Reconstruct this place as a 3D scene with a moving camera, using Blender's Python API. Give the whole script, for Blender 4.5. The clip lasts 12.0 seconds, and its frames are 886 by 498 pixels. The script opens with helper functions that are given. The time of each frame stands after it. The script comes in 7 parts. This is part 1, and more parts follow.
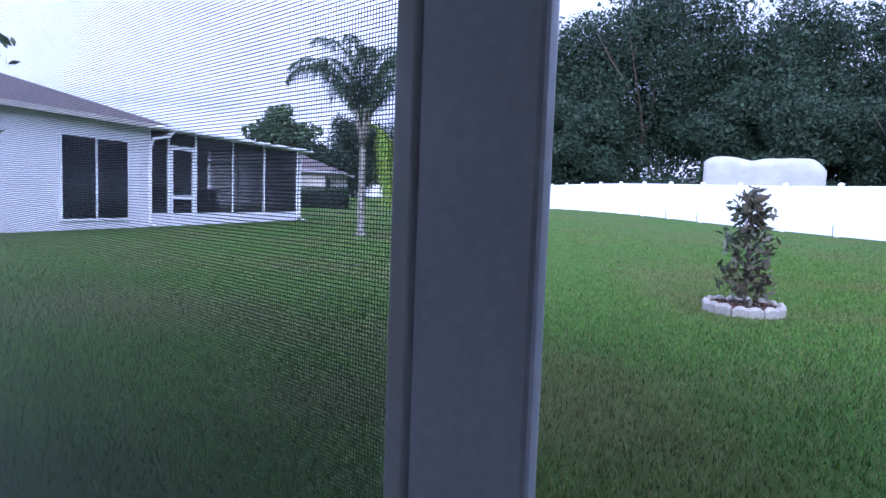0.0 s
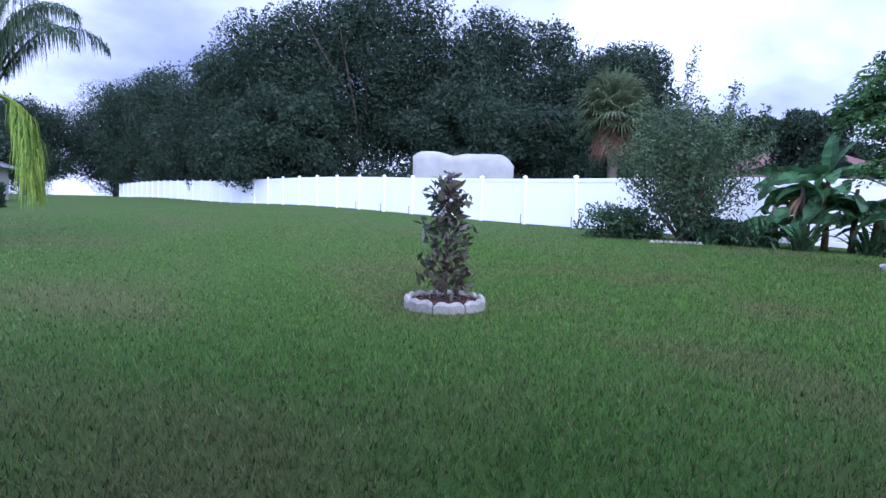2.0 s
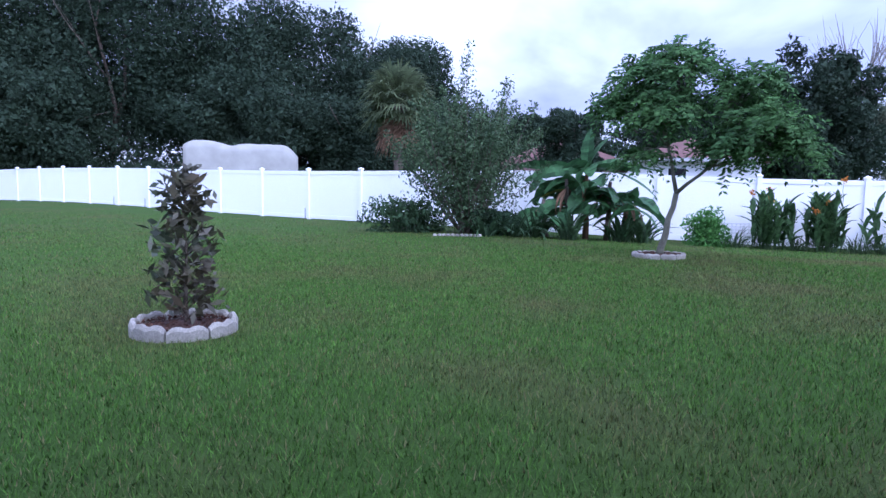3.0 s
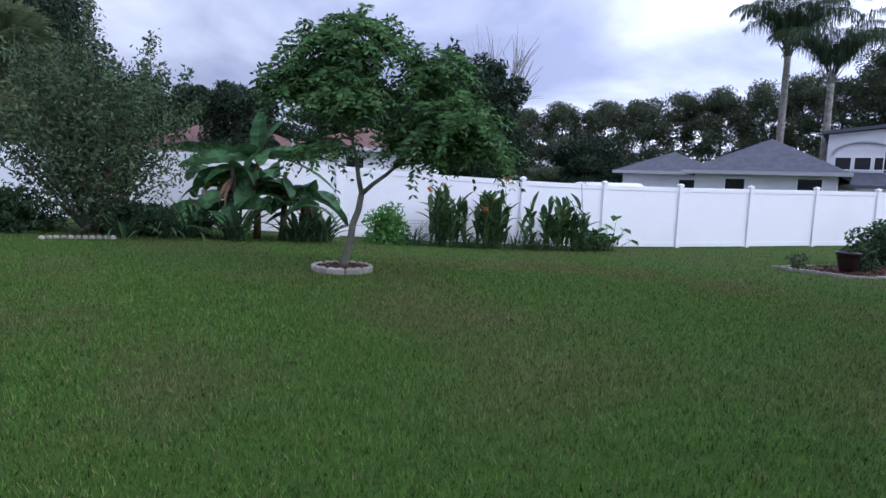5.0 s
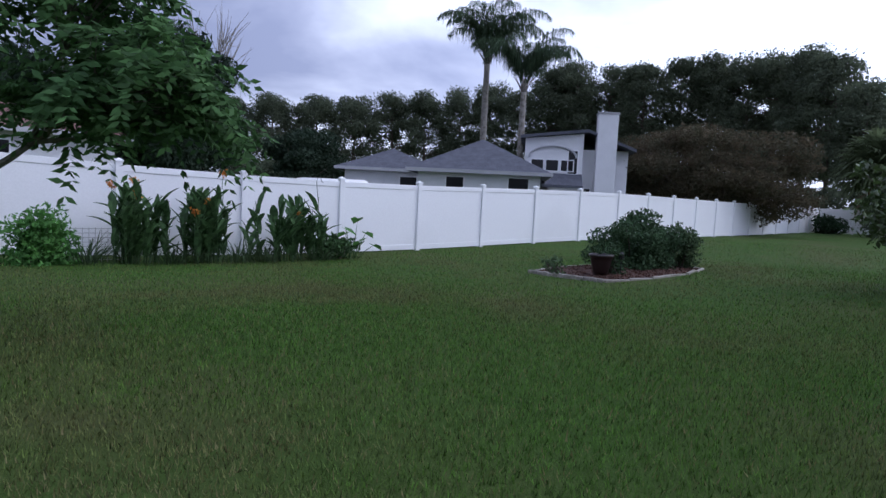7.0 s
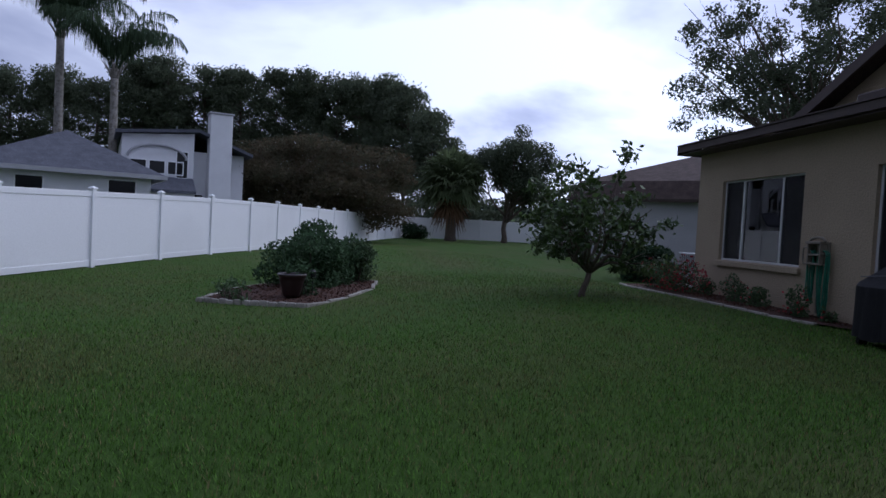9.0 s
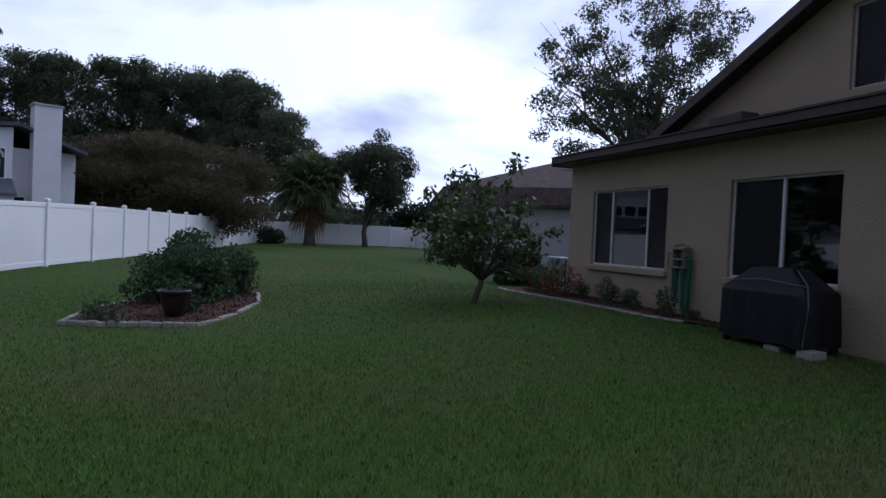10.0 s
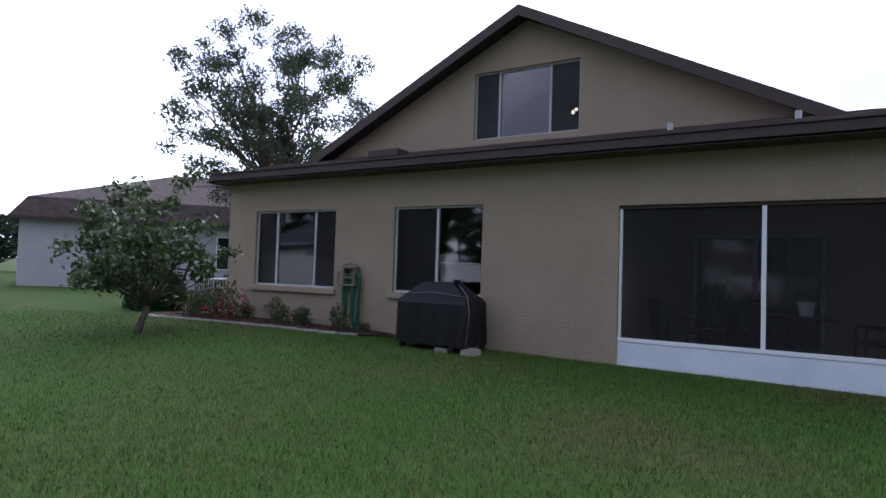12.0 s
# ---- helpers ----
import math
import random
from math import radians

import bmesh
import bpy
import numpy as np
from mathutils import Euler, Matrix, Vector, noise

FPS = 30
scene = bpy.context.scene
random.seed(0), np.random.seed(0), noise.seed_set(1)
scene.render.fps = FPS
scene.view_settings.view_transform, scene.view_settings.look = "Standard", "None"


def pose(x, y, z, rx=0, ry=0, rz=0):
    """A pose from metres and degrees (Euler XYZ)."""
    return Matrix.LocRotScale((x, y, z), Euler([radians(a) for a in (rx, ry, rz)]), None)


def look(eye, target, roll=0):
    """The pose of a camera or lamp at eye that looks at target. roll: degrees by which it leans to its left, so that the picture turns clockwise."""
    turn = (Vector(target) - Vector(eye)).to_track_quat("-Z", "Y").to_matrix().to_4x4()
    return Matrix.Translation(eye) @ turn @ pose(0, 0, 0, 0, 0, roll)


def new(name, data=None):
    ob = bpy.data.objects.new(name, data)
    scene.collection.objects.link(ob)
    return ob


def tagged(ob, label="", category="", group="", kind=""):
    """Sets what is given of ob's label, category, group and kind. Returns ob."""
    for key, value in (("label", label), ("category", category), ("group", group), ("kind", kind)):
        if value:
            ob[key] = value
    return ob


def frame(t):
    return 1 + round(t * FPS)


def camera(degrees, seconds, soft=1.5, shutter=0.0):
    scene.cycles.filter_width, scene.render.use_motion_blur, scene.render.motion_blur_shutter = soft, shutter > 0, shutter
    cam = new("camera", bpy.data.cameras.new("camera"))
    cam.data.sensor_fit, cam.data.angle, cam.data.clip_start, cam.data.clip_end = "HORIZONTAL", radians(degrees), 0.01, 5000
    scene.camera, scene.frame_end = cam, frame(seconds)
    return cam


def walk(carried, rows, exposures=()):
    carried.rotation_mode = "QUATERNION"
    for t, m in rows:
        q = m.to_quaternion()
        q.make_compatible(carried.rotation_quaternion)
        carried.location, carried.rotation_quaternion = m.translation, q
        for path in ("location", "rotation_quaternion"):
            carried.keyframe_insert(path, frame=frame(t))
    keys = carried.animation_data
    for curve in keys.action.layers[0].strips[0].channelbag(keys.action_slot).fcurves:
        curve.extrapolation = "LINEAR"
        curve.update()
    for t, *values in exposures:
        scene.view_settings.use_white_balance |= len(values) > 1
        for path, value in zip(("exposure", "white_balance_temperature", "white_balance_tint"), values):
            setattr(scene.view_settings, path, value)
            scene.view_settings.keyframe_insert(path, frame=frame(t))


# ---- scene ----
cam = camera(72.4, 12.0)
PATH = [
    (0, (-0.576, -1.595, 0.944), (-1.901, -0.106, 0.782), 2.1),
    (0.4, (-0.497, -1.408, 0.904), (-1.714, 0.171, 0.752), 1.8),
    (0.5, (-0.496, -1.342, 0.9), (-1.689, 0.256, 0.751), 2.1),
    (0.7, (-0.557, -1.21, 0.889), (-1.681, 0.437, 0.734), 1.7),
    (1, (-0.673, -1.112, 0.89), (-1.627, 0.639, 0.738), 1.7),
    (1.5, (-0.804, -0.768, 0.87), (-1.527, 1.09, 0.717), 1.5),
    (2, (-0.814, -0.295, 0.892), (-1.368, 1.621, 0.741), 1.3),
    (2.5, (-0.805, 0.151, 0.918), (-1.153, 2.115, 0.76), 1.0),
    (3, (-0.643, 0.614, 0.946), (-0.532, 2.605, 0.781), 0.7),
    (5, (0.096, 2.64, 1.198), (1.181, 4.309, 1.003), 2.6),
    (5.5, (0.456, 3.133, 1.267), (1.725, 4.666, 1.07), 2.9),
    (6, (0.813, 3.612, 1.301), (2.263, 4.976, 1.109), 2.9),
    (6.5, (1.181, 4.394, 1.229), (2.783, 5.579, 1.057), 2.9),
    (8.3, (2.799, 6.129, 1.248), (4.78, 6.375, 1.122), 3.3),
    (8.5, (2.866, 6.393, 1.249), (4.862, 6.462, 1.143), 3.3),
    (9, (3.031, 6.927, 1.216), (5.012, 6.668, 1.145), 3.0),
    (9.5, (3.173, 7.366, 1.233), (5.116, 6.896, 1.18), 2.9),
    (10, (3.31, 7.633, 1.292), (5.171, 6.903, 1.253), 2.6),
    (10.5, (3.521, 7.87, 1.26), (5.18, 6.753, 1.27), 2.6),
    (11, (3.798, 8.183, 1.22), (5.137, 6.699, 1.28), 2.7),
    (11.5, (3.97, 8.474, 1.246), (5.101, 6.826, 1.319), 2.2),
    (12, (4.023, 8.729, 1.25), (5.082, 7.034, 1.327), 1.9),
]
KELVIN, TINT = 5800, 14
STOPS = ((0, 1.72), (0.6, 1.82), (1, 1.65), (2, 1.36), (3, 1.22), (5, 0.62), (6.5, 0.38), (8.5, -0.38), (9.5, -0.36), (10.5, -0.34), (11, -0.32), (11.5, 0.2), (12, 0.8))
EXPOSURES = []
for t, stops in STOPS:
    early, middle = max(0.0, min(1.0, (5 - t) / 2)), max(0.0, min(1.0, (t - 6.5) / 2, 11 - t))
    EXPOSURES.append((t, stops, KELVIN - 720 * early - 60 * middle + 200 * max(0.0, min(1.0, t - 11)), TINT + 9 * early))
walk(cam, [(t, look(eye, target, roll)) for t, eye, target, roll in PATH], EXPOSURES)

# ---- sky and light: bright overcast, the sun behind cloud over the house ----
SUN_AZ, SUN_EL = -55.0, 35.0          # degrees: azimuth from +x, height
world = bpy.data.worlds.new("sky")
scene.world = world
world.use_nodes = True
wn, wl = world.node_tree.nodes, world.node_tree.links
wn.clear()


def wnode(kind, **values):
    n = wn.new(kind)
    for key, v in values.items():
        n.inputs[key].default_value = v
    return n


wout = wnode("ShaderNodeOutputWorld")
bg = wnode("ShaderNodeBackground", Strength=1.0)
sky = wn.new("ShaderNodeTexSky")
sky.sky_type, sky.sun_disc = "NISHITA", False
sky.sun_elevation, sky.sun_rotation = radians(SUN_EL), radians(90.0 - SUN_AZ)
tc = wn.new("ShaderNodeTexCoord")
sep = wn.new("ShaderNodeSeparateXYZ")
wl.new(tc.outputs["Generated"], sep.inputs[0])
lift = wn.new("ShaderNodeMath"); lift.operation = "MAXIMUM"; lift.inputs[1].default_value = 0.0
wl.new(sep.outputs[2], lift.inputs[0])
lift2 = wn.new("ShaderNodeMath"); lift2.operation = "ADD"; lift2.inputs[1].default_value = 0.22
wl.new(lift.outputs[0], lift2.inputs[0])
comb = wn.new("ShaderNodeCombineXYZ")
for k in (0, 1):
    dv = wn.new("ShaderNodeMath"); dv.operation = "DIVIDE"
    wl.new(sep.outputs[k], dv.inputs[0]); wl.new(lift2.outputs[0], dv.inputs[1])
    wl.new(dv.outputs[0], comb.inputs[k])
cloud = wnode("ShaderNodeTexNoise", Scale=0.75, Detail=6.0, Roughness=0.52, Distortion=0.3)
wl.new(comb.outputs[0], cloud.inputs["Vector"])
ramp = wn.new("ShaderNodeValToRGB")
ramp.color_ramp.elements[0].position, ramp.color_ramp.elements[0].color = 0.40, (0.54, 0.59, 0.84, 1)
ramp.color_ramp.elements[1].position, ramp.color_ramp.elements[1].color = 0.60, (1.36, 1.43, 1.66, 1)
mid = ramp.color_ramp.elements.new(0.47); mid.color = (0.76, 0.81, 1.06, 1)
haze = wn.new("ShaderNodeMapRange")       # whiter towards the horizon
haze.inputs["From Min"].default_value, haze.inputs["From Max"].default_value = 0.0, 0.42
haze.inputs["To Min"].default_value, haze.inputs["To Max"].default_value = 0.06, 0.0
wl.new(lift.outputs[0], haze.inputs[0])
whiter = wn.new("ShaderNodeMath"); whiter.operation = "ADD"
wl.new(cloud.outputs[0], whiter.inputs[0]); wl.new(haze.outputs[0], whiter.inputs[1])
wl.new(whiter.outputs[0], ramp.inputs[0])
skydim = wn.new("ShaderNodeVectorMath"); skydim.operation = "SCALE"; skydim.inputs["Scale"].default_value = 0.10
wl.new(sky.outputs[0], skydim.inputs[0])
wmix = wn.new("ShaderNodeMixRGB"); wmix.inputs[0].default_value = 0.88
wl.new(skydim.outputs[0], wmix.inputs[1]); wl.new(ramp.outputs[0], wmix.inputs[2])
# the cloud is brightest round the hidden sun
sdir = wn.new("ShaderNodeVectorMath"); sdir.operation = "DOT_PRODUCT"
sdir.inputs[1].default_value = (math.cos(radians(SUN_AZ)) * math.cos(radians(SUN_EL)), math.sin(radians(SUN_AZ)) * math.cos(radians(SUN_EL)), math.sin(radians(SUN_EL)))
wl.new(tc.outputs["Generated"], sdir.inputs[0])
glow = wn.new("ShaderNodeMapRange")
glow.inputs["From Min"].default_value, glow.inputs["From Max"].default_value = -0.6, 1.0
glow.inputs["To Min"].default_value, glow.inputs["To Max"].default_value = 0.37, 1.22
wl.new(sdir.outputs["Value"], glow.inputs[0])
lit = wn.new("ShaderNodeVectorMath"); lit.operation = "SCALE"
wl.new(wmix.outputs[0], lit.inputs[0]); wl.new(glow.outputs[0], lit.inputs["Scale"])
wl.new(lit.outputs[0], bg.inputs[0]); wl.new(bg.outputs[0], wout.inputs[0])

sun = new("sun", bpy.data.lights.new("sun", "SUN"))
sun.data.energy, sun.data.angle, sun.data.color = 0.9, radians(40), (1.0, 0.97, 0.93)
az, el = radians(SUN_AZ), radians(SUN_EL)
sun.matrix_world = look((30 * math.cos(az) * math.cos(el), 30 * math.sin(az) * math.cos(el), 30 * math.sin(el)), (0, 0, 0))

# ---- materials ----
MATS = {}


def mat(name, color, rough=0.8, vary=0.25, scale=6.0, bump=0.15, bump_scale=60.0, metal=0.0, spec=0.3, second=None, island=0.0,
        translucent=0.0, obj_random=0.0, bump_dist=0.01, patch=(0.3, 0.7), straw=None):
    """A surface with tone variation at two scales and fine relief. second: a colour blended in by large patches."""
    m = bpy.data.materials.new(name)
    m.use_nodes = True
    n, l = m.node_tree.nodes, m.node_tree.links
    b = n["Principled BSDF"]
    b.inputs["Roughness"].default_value, b.inputs["Metallic"].default_value = rough, metal
    b.inputs["Specular IOR Level"].default_value = spec
    geo = n.new("ShaderNodeNewGeometry")
    big = n.new("ShaderNodeTexNoise"); big.inputs["Scale"].default_value = scale; big.inputs["Detail"].default_value = 5
    fine = n.new("ShaderNodeTexNoise"); fine.inputs["Scale"].default_value = bump_scale; fine.inputs["Detail"].default_value = 3
    l.new(geo.outputs["Position"], big.inputs["Vector"]); l.new(geo.outputs["Position"], fine.inputs["Vector"])
    mix = n.new("ShaderNodeMixRGB")
    r = n.new("ShaderNodeMapRange"); r.inputs["From Min"].default_value, r.inputs["From Max"].default_value = patch
    l.new(big.outputs[0], r.inputs[0]); l.new(r.outputs[0], mix.inputs[0])
    c2 = second if second else [c * (1 - vary) for c in color]
    mix.inputs[1].default_value, mix.inputs[2].default_value = (*color, 1), (*c2, 1)
    hsv = n.new("ShaderNodeHueSaturation")
    l.new(mix.outputs[0], hsv.inputs["Color"])
    r2 = n.new("ShaderNodeMapRange")
    r2.inputs["From Min"].default_value, r2.inputs["From Max"].default_value = 0.3, 0.7
    r2.inputs["To Min"].default_value, r2.inputs["To Max"].default_value = 1 - vary * 0.6, 1 + vary * 0.6
    l.new(fine.outputs[0], r2.inputs[0])
    val = r2.outputs[0]
    if island or obj_random:
        src = geo.outputs["Random Per Island"] if island else n.new("ShaderNodeObjectInfo").outputs["Random"]
        amt = island or obj_random
        r3 = n.new("ShaderNodeMapRange")
        r3.inputs["To Min"].default_value, r3.inputs["To Max"].default_value = 1 - amt, 1 + amt
        l.new(src, r3.inputs[0])
        mu = n.new("ShaderNodeMath"); mu.operation = "MULTIPLY"
        l.new(val, mu.inputs[0]); l.new(r3.outputs[0], mu.inputs[1])
        val = mu.outputs[0]
    l.new(val, hsv.inputs["Value"])
    l.new(hsv.outputs[0], b.inputs["Base Color"])
    shade = hsv.outputs[0]
    if straw:
        dry = n.new("ShaderNodeMath"); dry.operation = "GREATER_THAN"; dry.inputs[1].default_value = straw[0]
        frac = n.new("ShaderNodeMath"); frac.operation = "FRACT"
        many = n.new("ShaderNodeMath"); many.operation = "MULTIPLY"; many.inputs[1].default_value = 37.7
        l.new(geo.outputs["Random Per Island"], many.inputs[0]); l.new(many.outputs[0], frac.inputs[0]); l.new(frac.outputs[0], dry.inputs[0])
        sm = n.new("ShaderNodeMixRGB"); sm.inputs[2].default_value = (*straw[1], 1)
        l.new(dry.outputs[0], sm.inputs[0]); l.new(hsv.outputs[0], sm.inputs[1])
        shade = sm.outputs[0]
        l.new(shade, b.inputs["Base Color"])
    if bump:
        bp = n.new("ShaderNodeBump"); bp.inputs["Strength"].default_value = bump; bp.inputs["Distance"].default_value = bump_dist
        l.new(fine.outputs[0], bp.inputs["Height"]); l.new(bp.outputs[0], b.inputs["Normal"])
    if translucent:
        out = n["Material Output"]
        tr = n.new("ShaderNodeBsdfTranslucent"); ms = n.new("ShaderNodeMixShader"); ms.inputs[0].default_value = translucent
        l.new(shade, tr.inputs[0]); l.new(b.outputs[0], ms.inputs[1]); l.new(tr.outputs[0], ms.inputs[2])
        l.new(ms.outputs[0], out.inputs[0])
    MATS[name] = m
    return m


def glass_mat(name, tint):
    m = bpy.data.materials.new(name)
    m.use_nodes = True
    n, l = m.node_tree.nodes, m.node_tree.links
    n.remove(n["Principled BSDF"])
    tr = n.new("ShaderNodeBsdfTransparent"); tr.inputs[0].default_value = (tint, tint, tint, 1)
    gl = n.new("ShaderNodeBsdfGlossy"); gl.inputs["Roughness"].default_value = 0.02
    fr = n.new("ShaderNodeFresnel"); fr.inputs[0].default_value = 1.9
    ms = n.new("ShaderNodeMixShader")
    l.new(fr.outputs[0], ms.inputs[0]); l.new(tr.outputs[0], ms.inputs[1]); l.new(gl.outputs[0], ms.inputs[2])
    l.new(ms.outputs[0], n["Material Output"].inputs[0])
    return m


def screen_mat(name, cover):
    """Fine insect screen seen from afar: dark threads over open holes."""
    m = bpy.data.materials.new(name)
    m.use_nodes = True
    n, l = m.node_tree.nodes, m.node_tree.links
    b = n["Principled BSDF"]
    b.inputs["Base Color"].default_value, b.inputs["Roughness"].default_value = (0.014, 0.014, 0.016, 1), 0.7
    tr = n.new("ShaderNodeBsdfTransparent")
    ms = n.new("ShaderNodeMixShader"); ms.inputs[0].default_value = cover
    l.new(tr.outputs[0], ms.inputs[1]); l.new(b.outputs[0], ms.inputs[2]); l.new(ms.outputs[0], n["Material Output"].inputs[0])
    return m


def glow_mat(name, color, strength):
    m = bpy.data.materials.new(name)
    m.use_nodes = True
    b = m.node_tree.nodes["Principled BSDF"]
    b.inputs["Emission Color"].default_value, b.inputs["Emission Strength"].default_value = (*color, 1), strength
    return m


M_LAWN = mat("lawn_soil", (0.040, 0.080, 0.013), 0.95, 0.30, 0.38, 0.6, 70.0, spec=0.12, second=(0.064, 0.076, 0.024), bump_dist=0.02, patch=(0.45, 0.70))
M_BLADE = mat("grass_blade", (0.070, 0.146, 0.022), 0.6, 0.30, 0.42, 0.0, 5.0, spec=0.14, second=(0.112, 0.120, 0.042), patch=(0.48, 0.64), straw=(0.90, (0.21, 0.18, 0.085)), island=0.8, translucent=0.2)
M_VINYL = mat("white_vinyl", (0.83, 0.83, 0.85), 0.38, 0.05, 0.22, 0.03, 30.0, spec=0.5, second=(0.73, 0.73, 0.75), patch=(0.56, 0.76))
M_STUCCO = mat("tan_stucco", (0.335, 0.272, 0.195), 0.9, 0.16, 1.2, 0.7, 34.0, second=(0.295, 0.238, 0.172), bump_dist=0.02)
M_WSTUCCO = mat("white_stucco", (0.72, 0.72, 0.74), 0.9, 0.08, 1.5, 0.3, 40.0, bump_dist=0.02)
M_GSTUCCO = mat("grey_stucco", (0.42, 0.42, 0.44), 0.9, 0.10, 1.5, 0.3, 40.0, bump_dist=0.02)
M_BEIGE = mat("beige_stucco", (0.42, 0.40, 0.36), 0.9, 0.08, 1.5, 0.3, 40.0)
M_FASCIA = mat("brown_fascia", (0.060, 0.042, 0.036), 0.5, 0.2, 4.0, 0.1, 50.0)
M_SHBROWN = mat("brown_shingle", (0.085, 0.062, 0.056), 0.95, 0.4, 3.0, 0.5, 25.0, obj_random=0.25)
M_SHGREY = mat("grey_shingle", (0.105, 0.110, 0.135), 0.95, 0.3, 3.0, 0.5, 18.0)
M_SHRED = mat("red_brown_shingle", (0.17, 0.095, 0.085), 0.95, 0.3, 2.0, 0.5, 18.0)
M_SHFAR = mat("taupe_shingle", (0.105, 0.085, 0.085), 0.95, 0.3, 2.0, 0.5, 18.0)
M_ALU = mat("white_aluminium", (0.78, 0.79, 0.80), 0.35, 0.05, 8.0, 0.02, 60.0, spec=0.5)
M_FRAME = mat("grey_frame", (0.40, 0.40, 0.41), 0.4, 0.08, 8.0, 0.02, 60.0, spec=0.5)
M_DOORPOST = mat("grey_painted_aluminium", (0.76, 0.79, 0.86), 0.35, 0.10, 5.0, 0.05, 70.0, spec=0.5)
M_KNEE = mat("white_kneewall", (0.70, 0.74, 0.80), 0.5, 0.08, 2.0, 0.05, 40.0, second=(0.60, 0.65, 0.70))
# near black: plain on doors and cabinet, painted-in shade on rooms and hedge core
M_DARK = mat("dark_paint_and_unlit_fill", (0.030, 0.028, 0.027), 0.9, 0.2, 3.0, 0.0)
M_ROOM = mat("room_wall", (0.30, 0.28, 0.26), 0.9, 0.1, 3.0, 0.0)
M_WINFRAME = mat("window_frame_paint", (0.56, 0.56, 0.56), 0.45, 0.1)
M_SLAB = mat("concrete_slab", (0.42, 0.41, 0.40), 0.9, 0.2, 3.0, 0.2, 40.0)
M_EDGE = mat("concrete_edging", (0.36, 0.335, 0.295), 0.95, 0.35, 7.0, 0.6, 70.0, obj_random=0.15)
M_MULCH = mat("red_mulch", (0.090, 0.045, 0.032), 0.95, 0.5, 9.0, 0.8, 45.0, second=(0.05, 0.03, 0.025), bump_dist=0.04)
M_CHIP = mat("mulch_chip", (0.10, 0.05, 0.035), 0.95, 0.3, 9.0, 0.0, island=0.5)
M_BARK = mat("bark", (0.13, 0.105, 0.085), 0.95, 0.4, 8.0, 0.9, 40.0, bump_dist=0.03)
M_GREYBARK = mat("grey_green_bark", (0.165, 0.16, 0.125), 0.95, 0.4, 6.0, 0.7, 35.0, second=(0.10, 0.10, 0.075), bump_dist=0.02)
M_PALEBARK = mat("pale_bark", (0.27, 0.25, 0.22), 0.95, 0.4, 6.0, 0.7, 35.0, second=(0.16, 0.145, 0.125), bump_dist=0.02)
M_COVER = mat("black_vinyl_cover", (0.008, 0.008, 0.010), 0.6, 0.3, 5.0, 0.25, 14.0, spec=0.25, bump_dist=0.03)
M_PIPING = mat("grey_piping", (0.12, 0.12, 0.13), 0.5, 0.1)
M_POT = mat("dark_glazed_pot", (0.022, 0.011, 0.011), 0.30, 0.3, 9.0, 0.1, spec=0.5)
M_HOSE = mat("green_hose", (0.020, 0.15, 0.095), 0.4, 0.2, 12.0, 0.1, spec=0.4)
M_TAUPE = mat("taupe_plastic", (0.20, 0.175, 0.14), 0.5, 0.15, 9.0, 0.1)
M_THREAD = mat("screen_thread", (0.22, 0.23, 0.26), 0.6, 0.1)
M_PORCHWHITE = mat("porch_ceiling_paint", (0.62, 0.62, 0.62), 0.8, 0.08, 2.0)
M_BLACK = mat("black_metal", (0.012, 0.012, 0.012), 0.4, 0.2)
M_TARP = mat("grey_white_tarpaulin", (0.31, 0.305, 0.28), 0.75, 0.14, 1.2, 0.3, 2.2, bump_dist=0.06)
M_GLASS = glass_mat("window_glass", 0.55)
M_SCREEN = screen_mat("insect_screen", 0.34)
M_SCREENFAR = screen_mat("insect_screen_thin", 0.48)


def leaf(name, color, second, isl=0.4, trans=0.25, rough=0.7):
    return mat(name, color, rough, 0.3, 1.3, 0.0, 12.0, second=second, island=isl, translucent=trans, spec=0.5 if rough < 0.5 else 0.18)


L_OAK = leaf("oak_leaf", (0.031, 0.051, 0.029), (0.023, 0.040, 0.024), isl=0.22, trans=0.2)
L_PINE = leaf("pine_needles", (0.112, 0.132, 0.082), (0.085, 0.108, 0.070), isl=0.25, trans=0.5)
L_PALM = leaf("palm_frond_leaf", (0.066, 0.100, 0.052), (0.044, 0.074, 0.040))
L_PALMY = leaf("yellowing_frond_leaf", (0.24, 0.30, 0.045), (0.15, 0.24, 0.04))
M_PALMTRUNK = mat("palm_trunk", (0.26, 0.245, 0.22), 0.95, 0.4, 5.0, 0.7, 30.0, second=(0.15, 0.135, 0.115), bump_dist=0.02, patch=(0.45, 0.65))
L_DEAD = leaf("dead_leaf", (0.20, 0.12, 0.07), (0.13, 0.08, 0.05))
L_SABAL = leaf("sabal_leaf", (0.115, 0.145, 0.07), (0.085, 0.112, 0.056), trans=0.45)
L_MAG = leaf("magnolia_leaf", (0.042, 0.066, 0.036), (0.085, 0.058, 0.034), rough=0.48)
L_SHRUB = leaf("shrub_leaf", (0.080, 0.125, 0.058), (0.055, 0.09, 0.045))
L_TREE2 = leaf("feathery_bright_leaf", (0.080, 0.165, 0.050), (0.052, 0.112, 0.042), isl=0.5, trans=0.35)
L_BANANA = leaf("banana_leaf", (0.060, 0.140, 0.050), (0.040, 0.095, 0.040), rough=0.5)
L_BANANAY = leaf("yellow_banana_leaf", (0.33, 0.33, 0.04), (0.25, 0.28, 0.05), rough=0.4)
L_CANNA = leaf("canna_leaf", (0.072, 0.135, 0.050), (0.048, 0.096, 0.038))
